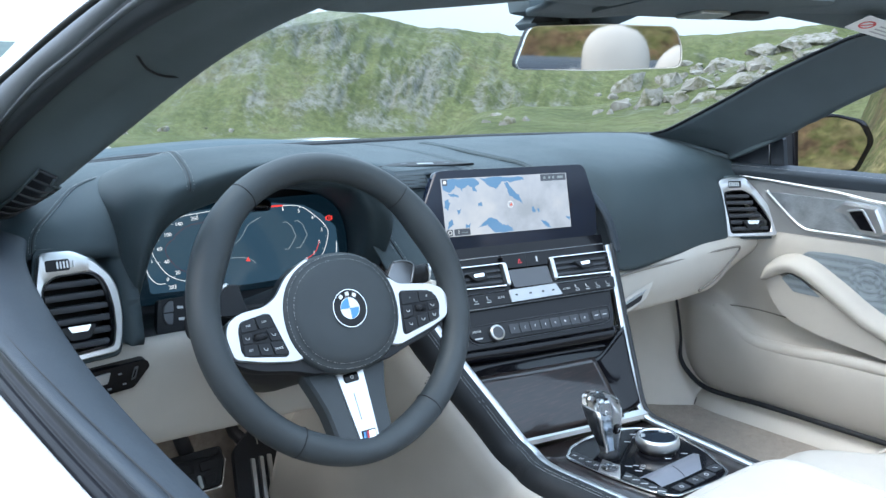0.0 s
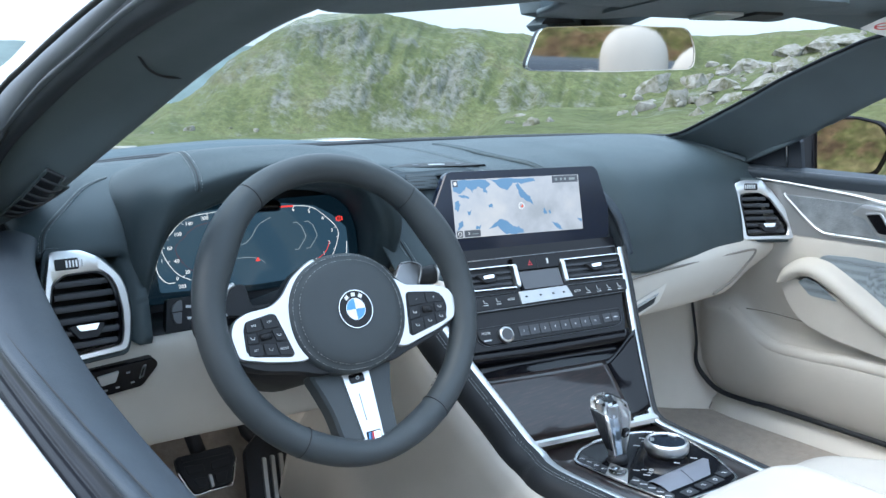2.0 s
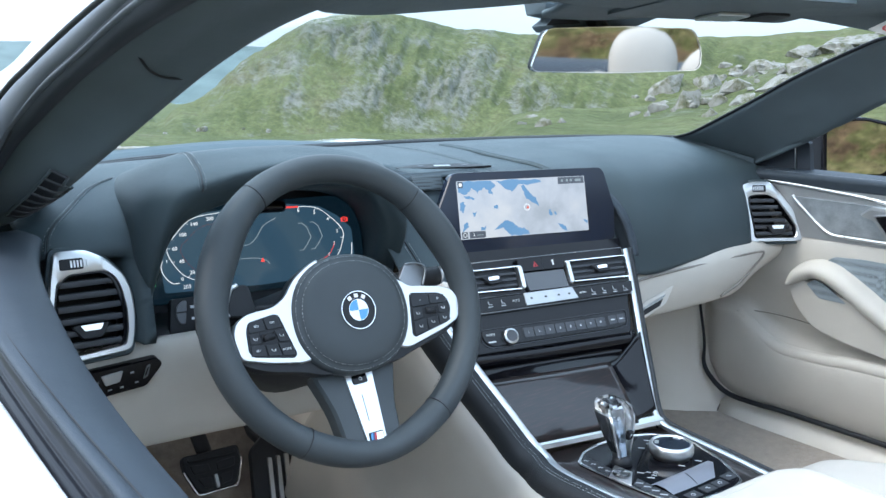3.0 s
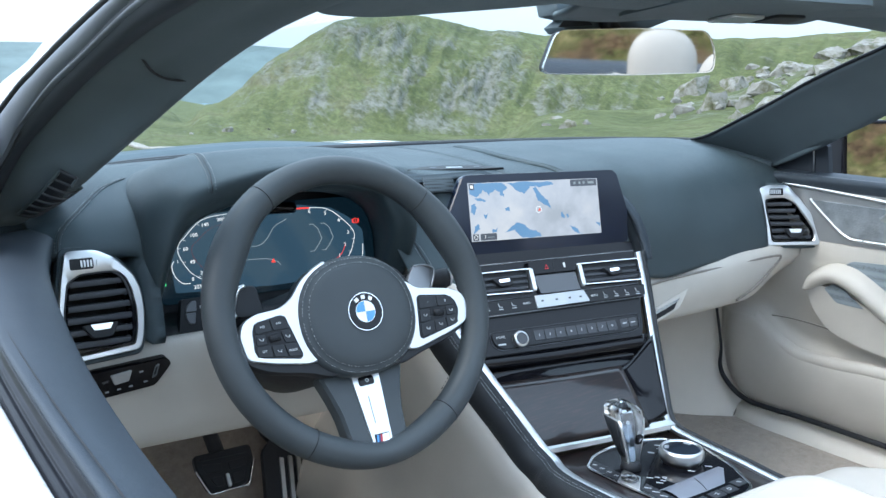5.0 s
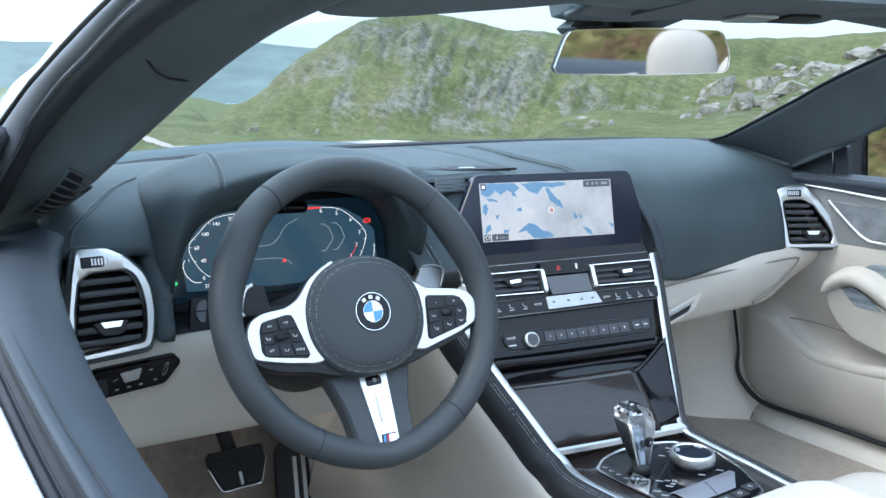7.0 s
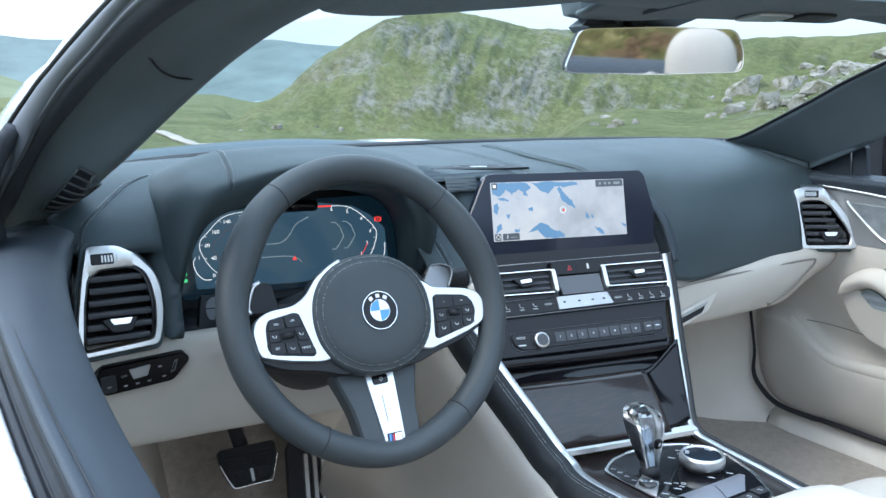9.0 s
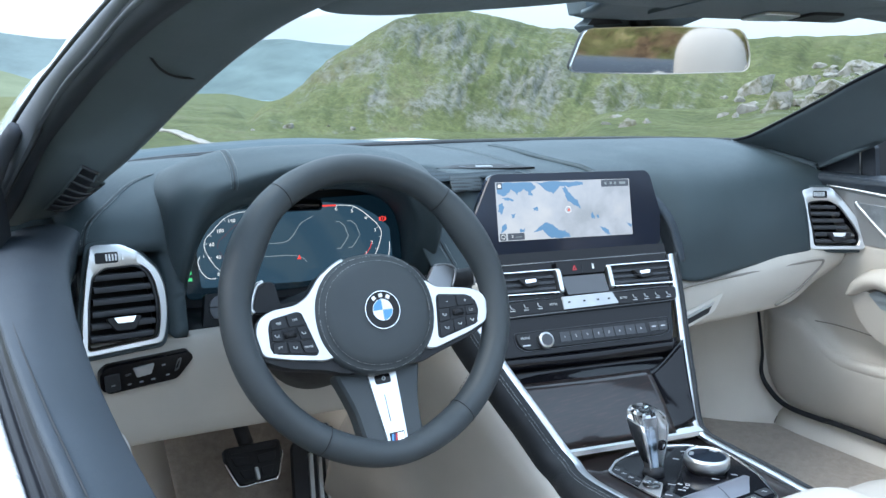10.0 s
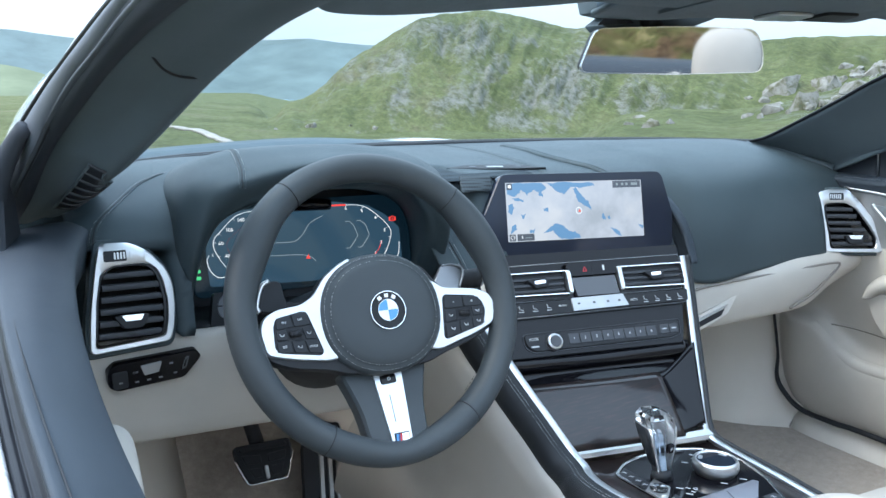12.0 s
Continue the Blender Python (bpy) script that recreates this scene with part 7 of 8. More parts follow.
def console_keys():
    T = CT @ Matrix.Translation((0, 0, 0.0022))
    sq = [(-0.0405, -0.1000), (-0.0385, -0.1290), (-0.0690, -0.1560), (-0.0725, -0.1210)]
    st = prism("start_button_plate", rounded(sq, 0.002), 0, 0.0022, T, SATIN, console, "satin plate round the start button", 0.0006)
    B = T @ Matrix.Translation((-0.0555, -0.1265, 0.0022))
    tube("start_button", [B @ Vector((0, 0, 0)), B @ Vector((0, 0, 0.0030))], 0.0115, CRYSTAL, console, "faceted crystal start button", seg=20)
    prism("button_core", [(0.0105 * math.cos(a), 0.0105 * math.sin(a)) for a in np.linspace(0, 6.283, 25)[:-1]], 0.0, 0.0008, B, BLACK, st)
    for k in range(6):
        a = k * math.pi / 3
        prism("button_facet", [(0.002, 0), (0.009 * math.cos(0.4), 0.009 * math.sin(0.4)), (0.0095, 0), (0.009 * math.cos(0.4), -0.009 * math.sin(0.4))], 0.0008, 0.0012, B @ Matrix.Rotation(a, 4, 'Z'), CHROME, st)

    def key(quad, name, label):
        k = prism(name, rounded(quad, 0.001, 2), 0, 0.0012, T, KEY, console, label, 0.0004)
        c = [sum(p[0] for p in quad) / 4, sum(p[1] for p in quad) / 4]
        return k, T @ Matrix.Translation((c[0], c[1], 0.0013)) @ Matrix.Rotation(radians(-50), 4, 'Z')

    def mark(K, parent, kind):
        if kind == 0:
            ring("symbol", [(0.0030 * math.cos(a), 0.0030 * math.sin(a)) for a in np.linspace(0, 6.283, 13)[:-1]], [(0.0022 * math.cos(a), 0.0022 * math.sin(a)) for a in np.linspace(0, 6.283, 13)[:-1]], 0, 0.0003, K, MARK, parent, edge=0.0001)
        elif kind == 1:
            tube("symbol", [K @ Vector((-0.003, -0.001, 0)), K @ Vector((-0.001, 0.0018, 0)), K @ Vector((0.001, -0.001, 0)), K @ Vector((0.003, 0.001, 0))], 0.0005, MARK, parent, seg=5)
        else:
            prism("symbol", [(-0.0045, -0.0008), (0.0045, -0.0008), (0.0045, 0.0008), (-0.0045, 0.0008)], 0, 0.0003, K, MARK, parent)

    # four keys beside the lever, five below the start button, four along the near edge
    for i in range(4):
        y = -0.0630 - 0.0132 * i
        k, K = key([(-0.0705, y - 0.005), (-0.0520, y + 0.0075), (-0.0505, y - 0.0045), (-0.0700, y - 0.0172)], "chassis_key", "small black key")
        mark(K, k, 1)
    for i in range(5):
        y = -0.1440 - 0.0135 * i
        k, K = key([(-0.0640, y - 0.010), (-0.0455, y - 0.001), (-0.0455, y - 0.0135), (-0.0620, y - 0.0225)], "drive_key", "small black drive mode key")
        mark(K, k, 2)
    for i, (x, y) in enumerate(((-0.0244, -0.2165), (0.0052, -0.2150), (0.0294, -0.2140), (0.0560, -0.2080))):
        w = 0.011
        k, K = key([(x - w, y - 0.008), (x + w, y - 0.007), (x + w, y + 0.008), (x - w, y + 0.007)], "shortcut_key", "small black shortcut key")
        mark(K, k, i % 2)
    # gate diagram beside the lever
    for x, y, kind in ((-0.0283, -0.1344, 2), (-0.0190, -0.1390, 1), (-0.0120, -0.1450, 0), (-0.0288, -0.1523, 2), (-0.0200, -0.1500, 1), (0.0333, -0.0791, 2), (0.0600, -0.0660, 2), (0.0527, -0.0752, 1), (0.0631, -0.1535, 2), (0.0322, -0.1507, 2)):
        mark(T @ Matrix.Translation((x, y, 0.0003)) @ Matrix.Rotation(radians(-50), 4, 'Z'), console, kind)
    rest = [[T @ Vector(p) for p in r] for r in ([(-0.046, -0.166, 0.0), (0.015, -0.163, 0.0), (0.074, -0.160, 0.0)], [(-0.044, -0.175, 0.0035), (0.013, -0.1735, 0.0035), (0.070, -0.172, 0.0035)], [(-0.043, -0.188, 0.0030), (0.008, -0.187, 0.0030), (0.054, -0.186, 0.0030)], [(-0.043, -0.201, 0.0), (0.004, -0.201, 0.0), (0.040, -0.199, 0.0)])]
    sharp(loft("hand_rest", rest, surface("grey_satin_plastic", (0.15, 0.16, 0.19), 0.30), console, "grey satin hand rest", cap=False), 30)
    tube("rest_joint", [T @ Vector((0.012, -0.1735, 0.0040)), T @ Vector((0.008, -0.187, 0.0035)), T @ Vector((0.004, -0.2005, 0.0006))], 0.0004, BLACK, console, seg=5)


console_keys()


def centre_armrest():
    """The padded lid behind the control panel."""
    rows = []
    for f, lift, inset in ((0.0, -0.030, 0.004), (0.0, -0.010, 0.0), (0.0, 0.008, 0.002), (0.0, 0.016, 0.008), (0.0, 0.0205, 0.018), (0.0, 0.0230, 0.036)):
        o = rounded([(-0.128 + inset, -0.262 - inset), (-0.03, -0.254 - inset), (0.075, -0.254 - inset), (0.118 - inset, -0.272 - inset), (0.124 - inset, -0.62 + inset), (-0.122 + inset, -0.62 + inset)], 0.030, 8)
        rows.append([Vector((x, y, 0.590 + lift)) for x, y in o])
    loft("armrest_lid", rows, CREAM, console, "ivory leather centre armrest lid", close_u=True, cap=True)
    stitches("armrest_stitching", spl([(-0.100, -0.285, 0.6118), (0.0, -0.278, 0.6122), (0.070, -0.278, 0.6120), (0.098, -0.300, 0.6118), (0.102, -0.40, 0.6118), (0.102, -0.60, 0.6118)], 80), console, CREAMP)


centre_armrest()


# ---- doors ----
def door(side):
    """A closed door: skin, padded top with seals, lined inner face."""
    m = mx if side > 0 else (lambda p: p)
    who = "driver" if side < 0 else "passenger"
    d = thing(who + "_door", m((-0.76, -0.3, 0.40)), "closed white door with blue-grey top and ivory lining" if side < 0 else "closed door with ivory lining and etched metal decor", "car door")
    INNER = [(-0.648, 0.275, 0.905), (-0.688, 0.12, 0.899), (-0.716, -0.07, 0.890), (-0.730, -0.28, 0.871), (-0.732, -0.55, 0.858), (-0.732, -1.15, 0.856)]
    RIDGE = [(-0.752, 0.20, 0.906), (-0.766, 0.02, 0.903), (-0.775, -0.17, 0.900), (-0.778, -0.35, 0.897), (-0.778, -0.55, 0.896), (-0.778, -1.15, 0.895)]
    if side > 0:
        RIDGE = [(x, y, z - 0.006) for x, y, z in RIDGE]
        INNER = [(-0.641, y, z - 0.005) for y, z in ((0.275, 0.909), (0.10, 0.909), (-0.07, 0.908), (-0.30, 0.905), (-0.55, 0.902), (-1.15, 0.90))]
    CROWN = [tuple(Vector(a).lerp(Vector(b), 0.55) + Vector((0, 0, 0.006))) for a, b in zip(INNER, RIDGE)]
    DROP = [(x + 0.002, y, z - 0.014) for x, y, z in INNER]
    LOW = [(x - 0.004, y, z - (0.050 if side < 0 else 0.024)) for x, y, z in INNER]
    EDGE = [(x - 0.002, y, z - 0.003) for x, y, z in RIDGE]
    EDGE2 = [(x - 0.0026, y, z - 0.008) for x, y, z in RIDGE]
    EDGE3 = [(x - 0.0010, y, z - 0.035) for x, y, z in RIDGE]
    top = skin("door_top", [[m(p) for p in c] for c in (LOW, DROP, INNER, CROWN, RIDGE, EDGE, EDGE2, EDGE3)], DARK, d, "blue-grey leather door top", 60, 34)
    thicken(top, 0.003, 0)
    tube("edge_seam", spl([m((x + 0.0045, y, z + 0.0016)) for x, y, z in RIDGE], 80), 0.0006, BLACK, d, "fine leather seam", seg=6)
    stitches("top_stitching", spl([m((x - 0.004, y, z + 0.0030)) for x, y, z in INNER], 120), d)
    strip = [[(x - dx, y, z - dz) for x, y, z in RIDGE] for dx, dz in ((0.0028, 0.0030), (0.0052, 0.0075), (0.0075, 0.0085), (0.0100, 0.0105), (0.0130, 0.0095), (0.0150, 0.0125), (0.0175, 0.016))]
    thicken(skin("sill_seal", [[m(p) for p in c] for c in strip], WETSEAL, d, "shiny black window channel", 60, 22), 0.002, 0)
    for nm, dx, dz, r in (("inner_seal", 0.0074, -0.0095, 0.0022), ("window_seal", 0.0135, -0.0115, 0.0026)):
        tube(nm, [p for p in spl([m((x - dx, y, z + dz)) for x, y, z in RIDGE], 60)], r, WETSEAL, d, "black rubber window seal", seg=10)
    skin_rows = []
    for dx, z in ((0.0, None), (0.003, 0.0035), (0.014, -0.004), (0.032, -0.045), (0.042, -0.12), (0.044, -0.25), (0.040, -0.42), (0.020, -0.62)):
        skin_rows.append([m((x - 0.0170 - dx, y if y < 0.1 else y + 0.05, 0.8835 - (0.014 if side > 0 else 0.0) + (-0.01 if z is None else z) + 0.012 * (y > 0))) for x, y, _ in RIDGE])
    outer = skin("door_skin", skin_rows, PAINT, d, "white painted door skin", 40, 30)
    thicken(outer, 0.003, 0)
    # inner lining
    def X(z, out=0.0, y=0.2):
        away = float(np.interp(-y, [-0.2, -0.1, 0.07, 0.3, 0.55, 1.2], [0.038, 0.055, 0.085, 0.102, 0.105, 0.106])) if side < 0 else 0.0
        return 2 * XC - (0.700 + 0.12 * (0.80 - z)) + out - away
    prof = [(0.855, -0.004), (0.84, 0.0), (0.795, 0.0), (0.775, 0.004), (0.74, 0.004), (0.66, -0.006), (0.60, -0.014), (0.572, -0.013), (0.558, 0.004), (0.549, 0.020), (0.535, 0.027), (0.50, 0.030), (0.45, 0.026), (0.41, 0.012), (0.398, -0.012)]
    rows = []
    ys = [0.368, 0.355, 0.32, 0.26, 0.18, 0.10, 0.0, -0.15, -0.4, -0.8, -1.15]
    for i, (z, out) in enumerate(prof):
        row = []
        for y in ys:
            k = smooth_step(0.368, 0.30, y)
            low = 1.0 - smooth_step(0.24, 0.36, y)
            zz = z
            if z < 0.45:
                zz = z + 0.05 * smooth_step(0.29, 0.368, y)
            lift = 0.053 * smooth_step(0.155, 0.262, y) - 0.006 * smooth_step(0.02, 0.12, y) * (1 - smooth_step(0.155, 0.262, y))
            zz += lift * float(np.interp(z, [0.41, 0.52, 0.60, 0.74], [0.0, 1.0, 1.0, 0.0]))
            row.append(m((X(zz, out * (0.25 + 0.75 * k) - 0.012 * (1 - k), y), y, zz)))
        rows.append(row)
    lining = skin("door_lining", rows, CREAM, d, "ivory leather door lining", 44, 70)
    thicken(lining, 0.008, 1 if side > 0 else -1)
    # black bar stands in for the shadow gap between door and sill
    tube("door_gap_line", spl([m((2 * XC - x, y, z)) for x, y, z in ((0.712, 0.368, 0.60), (0.718, 0.360, 0.54), (0.720, 0.356, 0.506), (0.720, 0.355, 0.467), (0.721, 0.337, 0.439), (0.723, 0.29, 0.412), (0.724, 0.21, 0.409), (0.724, 0.13, 0.412), (0.724, -0.3, 0.412), (0.724, -1.1, 0.412))], 70), lambda f: 0.0030 + 0.0024 * smooth_step(0.15, 0.5, f), BLACK, d, "black line along the door gap", seg=10) if side > 0 else None
    tube("pocket_lip", spl([m((X(z, 0.012, y), y, z)) for y, z in ((0.268, 0.606), (0.256, 0.594), (0.221, 0.567), (0.19, 0.550), (0.154, 0.541), (0.065, 0.543), (-0.102, 0.552), (-0.9, 0.552))], 60), lambda f: 0.008 + 0.006 * smooth_step(0.0, 0.25, f), CREAM, d, "rounded ivory pocket lip", seg=16)
    tube("lining_joint", spl([m((X(z, -0.0065, y), y, z)) for y, z in ((0.300, 0.598), (0.275, 0.6024), (0.2125, 0.6084), (0.1595, 0.6089), (0.1088, 0.606))], 30), 0.0012, GAP, d, seg=6)
    F = plane_frame(m((X(0.80), 0, 0.80)), (0, -1, 0), (-0.12, 0, 1)) if side > 0 else plane_frame((X(0.80, 0.0, 0.0), 0, 0.80), (0.14, 1, 0), (0.12, 0, 1))
    sx = 1 if side > 0 else -1
    def P(pts):
        return [(-y * sx, z - 0.80) for y, z in pts]
    # etched plate, its bright edges and the grey field round it
    field = prism("metal_field", P([(0.195, 0.889), (-1.10, 0.872), (-1.10, 0.792), (0.150, 0.783), (0.175, 0.81)]), -0.004, 0.004, F, surface("grey_satin_trim_" + who, (0.40, 0.41, 0.42), 0.42, 0.7, vary=0.05), d, "grey satin metal field", 0.001)
    for nm, line in (("upper_strip", [(0.205, 0.888), (0.12, 0.8835), (0.0, 0.874), (-0.09, 0.863), (-0.3, 0.852), (-1.1, 0.845)]), ("plate_edge", [(0.145, 0.863), (0.136, 0.853), (0.092, 0.814), (0.068, 0.7985), (0.04, 0.7945), (-0.1, 0.795), (-1.1, 0.794)])):
        tube(nm, [F @ Vector((-y * sx, z - 0.80, 0.0048)) for y, z in [(p.x, p.y) for p in spl([(a, b, 0) for a, b in line], 40)]], 0.0036, SATIN, d, "satin aluminium trim line", seg=8)
    prism("etched_plate", P([(0.141, 0.862), (0.092, 0.818), (0.066, 0.800), (-1.10, 0.800), (-1.10, 0.858), (-0.05, 0.860)]), 0.002, 0.0055, F, ETCHED, d, "etched aluminium decor plate", 0.0006)
    # inner handle, a hollow lever on the plate
    grip = rounded(P([(0.002, 0.845), (-0.018, 0.860), (-0.081, 0.856), (-0.100, 0.812), (-0.080, 0.803), (-0.050, 0.808), (-0.026, 0.838)]), 0.005, 4)
    hollow = rounded(P([(-0.031, 0.845), (-0.056, 0.850), (-0.079, 0.814), (-0.054, 0.814)]), 0.004, 4)
    h = prism("door_handle", grip, 0.004, 0.020, F, SATIN, d, "satin metal inner door handle", 0.005)
    prism("handle_hollow", hollow, 0.0195, 0.0202, F, PIANO, h)
    ring("handle_edge", rounded(P([(-0.028, 0.848), (-0.059, 0.853), (-0.083, 0.812), (-0.053, 0.811)]), 0.005, 4), hollow, 0.018, 0.0225, F, SATIN, h, "", 0.001)
    FA = F if side > 0 else plane_frame((-0.685, -0.060, 0.790), (0, 1, 0), (0.12, 0, 1))
    # arm rest with its pull loop
    arm_o = [(0.145, 0.693), (0.138, 0.718), (0.107, 0.738), (0.077, 0.745), (0.048, 0.741), (0.019, 0.727), (-0.037, 0.693), (-0.100, 0.655), (-0.25, 0.612), (-0.9, 0.59)]
    arm_i = [(0.131, 0.690), (0.111, 0.700), (0.094, 0.707), (0.070, 0.707), (0.042, 0.693), (0.012, 0.675), (-0.030, 0.647), (-0.100, 0.613), (-0.25, 0.575), (-0.9, 0.56)]
    def rail(pts, o, n=60):
        return [FA @ Vector((-p.x * sx, p.y - 0.80, o)) for p in spl([(a, b, 0) for a, b in pts], n)]
    mid = [((a[0] + b[0]) / 2, (a[1] + b[1]) / 2) for a, b in zip(arm_o, arm_i)]
    loop = [rail(arm_o, 0.002), rail([((a[0] * 0.9 + b[0] * 0.1), (a[1] * 0.9 + b[1] * 0.1)) for a, b in zip(arm_o, arm_i)], 0.020), rail([((a[0] * 0.75 + b[0] * 0.25), (a[1] * 0.75 + b[1] * 0.25)) for a, b in zip(arm_o, arm_i)], 0.032), rail(mid, 0.037), rail([((a[0] * 0.2 + b[0] * 0.8), (a[1] * 0.2 + b[1] * 0.8)) for a, b in zip(arm_o, arm_i)], 0.032), rail(arm_i, 0.016), rail(arm_i, 0.002)]
    cols = [spl([r[k] for r in loop], 22) for k in range(60)]
    thicken(loft("pull_handle", cols, CREAM, d, "ivory leather pull handle"), 0.002, 0)
    body_o = rounded(P([(0.140, 0.703), (0.143, 0.686), (0.130, 0.652), (0.108, 0.624), (0.083, 0.608), (0.023, 0.593), (-0.107, 0.575), (-0.9, 0.55), (-0.9, 0.60), (-0.112, 0.625), (-0.030, 0.660), (0.029, 0.682), (0.07, 0.695), (0.119, 0.703)]), 0.012, 5)
    prism("arm_rest", body_o, -0.004, 0.022, FA, CREAM, d, "ivory leather arm rest", 0.010)
    prism("grip_pocket", rounded(P([(0.102, 0.697), (0.084, 0.709), (0.060, 0.700), (0.020, 0.672), (0.076, 0.673)]), 0.004), 0.020, 0.0235, FA, MESHGREY, d)
    # loudspeaker field
    sp = prism("speaker_grille", rounded(P([(0.078, 0.738), (0.056, 0.754), (-0.001, 0.758), (-0.066, 0.757), (-0.094, 0.752), (-0.90, 0.740), (-0.90, 0.625), (-0.097, 0.655), (-0.035, 0.690), (0.030, 0.722)]), 0.008, 4), 0.002, 0.0065, F, MESHGREY, d, "grey perforated speaker grille", 0.001)
    for r in (0.036, 0.022):
        c = (0.064 * sx, -0.088)
        ring("speaker_ring", [(c[0] + r * math.cos(a), c[1] + r * math.sin(a)) for a in np.linspace(0, 6.283, 41)[:-1]], [(c[0] + (r - 0.009) * math.cos(a), c[1] + (r - 0.009) * math.sin(a)) for a in np.linspace(0, 6.283, 41)[:-1]], 0.006, 0.0072, F, MESHGREY, sp, edge=0.0004)
    return d


door(-1)
door(1)


# ---- mirrors ----
def rear_view_mirror():
    bl, br, tr, tl = Vector((-0.055, 0.064, 1.0925)), Vector((0.207, -0.002, 1.0965)), Vector((0.192, 0.002, 1.1560)), Vector((-0.034, 0.059, 1.1515))
    rv = thing("rear_view_mirror", (0.08, 0.04, 1.16), "frameless rear-view mirror on a dark mount", "rear-view mirror")
    c = (bl + br + tr + tl) / 4
    n_u = Vector((1, -0.32, 0))
    M = plane_frame(c, n_u, Vector((0, MIRROR_LEAN, 1)))
    inv = M.inverted()
    o = [((inv @ p).x, (inv @ p).y) for p in (bl, br, tr, tl)]
    o = rounded([o[0], ((o[0][0] + o[1][0]) / 2, (o[0][1] + o[1][1]) / 2 - 0.003), o[1], (o[1][0] - 0.001, o[1][1] + 0.032), o[2], ((o[2][0] + o[3][0]) / 2, (o[2][1] + o[3][1]) / 2 + 0.003), o[3]], 0.014, 6)
    shell = prism("housing", [(x * 0.985, y * 0.96) for x, y in o], -0.0035, -0.030, M, BLACK, rv, "dark mirror housing", 0.012)
    g = prism("mirror_glass", o, -0.004, 0.0, M, MIRROR, rv, "silvered mirror glass")
    i = [(x * 0.984, y * 0.945) for x, y in o]
    ring("glass_edge", o, i, -0.004, 0.0012, M, CHROME, rv, "bright bevelled glass edge", 0.0006)
    H = plane_frame((0.0, 0.072, 1.16), (1, -0.25, 0), (0, 0, 1))
    block = prism("sensor_block", rounded([(-0.030, 0.052), (-0.020, 0.0124), (0.004, 0.0087), (-0.012, -0.003), (-0.004, -0.011), (0.11, -0.008), (0.16, 0.010), (0.18, 0.030)], 0.002, 3), -0.06, 0.0, H, TRIM, rv, "dark sensor housing behind the mirror", 0.002)
    prism("sensor_window", rounded([(-0.010, 0.0070), (0.022, 0.0085), (0.034, 0.000), (-0.020, -0.004)], 0.002), 0.0, 0.001, H, BLACK, block, "black sensor window")
    tube("stem", [c + Vector((0, 0.02, 0.015)), Vector((0.05, 0.055, 1.165)), Vector((0.04, 0.04, 1.185))], 0.012, BLACK, rv, "dark mirror stem", seg=12)
    foot = [[(x, y, z) for x, y, z in r] for r in ([(-0.032, 0.070, 1.168), (0.03, 0.065, 1.168), (0.10, 0.045, 1.172)], [(-0.055, 0.045, 1.170), (0.03, 0.03, 1.166), (0.12, 0.01, 1.172)], [(-0.072, 0.0, 1.174), (0.03, -0.02, 1.172), (0.15, -0.04, 1.178)], [(-0.09, -0.09, 1.195), (0.03, -0.11, 1.190), (0.16, -0.11, 1.192)])]
    thicken(skin("sensor_foot", foot, TRIM, rv, "dark sensor housing above the mirror", 20, 12), 0.006, 0)


MIRROR_LEAN = -0.06
rear_view_mirror()


def door_mirror():
    dm = thing("door_mirror", (0.90, 0.32, 0.92), "black-edged exterior door mirror", "door mirror")
    c = Vector((1.085, 0.255, 0.928))
    M = plane_frame(c, (1, -0.42, 0), (0, 0.10, 1))
    o = rounded([(-0.075, 0.060), (0.027, 0.061), (0.089, 0.047), (0.116, 0.005), (0.076, -0.060), (-0.073, -0.058)], 0.016, 6)
    rim = rounded([(-0.086, 0.069), (0.027, 0.070), (0.108, 0.054), (0.136, 0.005), (0.086, -0.071), (-0.084, -0.066)], 0.018, 6)
    rows = [[M @ Vector((x * k, y * k, -z)) for x, y in q] for q, k, z in ((o, 1.0, 0.003), (rim, 0.985, -0.001), (rim, 1.0, 0.006), (rim, 1.03, 0.020), (rim, 1.0, 0.050), (rim, 0.86, 0.085), (rim, 0.6, 0.11), (rim, 0.25, 0.122))]
    loft("mirror_housing", rows, PIANO, dm, "gloss black mirror housing", close_u=True, cap=True)
    prism("mirror_glass", o, -0.004, 0.001, M, MIRROR, dm, "silvered mirror glass")
    prism("mirror_mount", rounded([(-0.150, -0.040), (-0.080, -0.062), (-0.080, 0.060), (-0.120, 0.030), (-0.150, 0.0)], 0.012, 4), -0.09, -0.004, M, BLACK, dm, "black mirror mount", 0.006)
    tube("mirror_arm", spl([M @ Vector((-0.105, -0.03, -0.05)), (0.93, 0.345, 0.895), (0.86, 0.37, 0.885)], 12), 0.030, BLACK, dm, "black mirror arm", seg=14, flat=0.8)
    S = plane_frame((0.735, 0.20, 0.90), (0, -1, 0), (-0.10, 0, 1))
    tri = prism("sail_panel", rounded([(-0.085, 0.0), (0.030, 0.0), (0.028, 0.086), (0.015, 0.080)], 0.004), -0.012, 0.004, S, RUBBER, dm, "black triangular mirror base", 0.001)
    tube("sail_edge", [S @ Vector((0.0305, 0.0, 0.005)), S @ Vector((0.029, 0.084, 0.005))], 0.0016, SATIN, tri, "thin bright edge", seg=6)
    prism("window_guide", [(0.032, 0.0), (0.062, 0.0), (0.058, 0.060), (0.031, 0.084)], -0.010, 0.002, S, RUBBER, dm, "black window guide")


door_mirror()


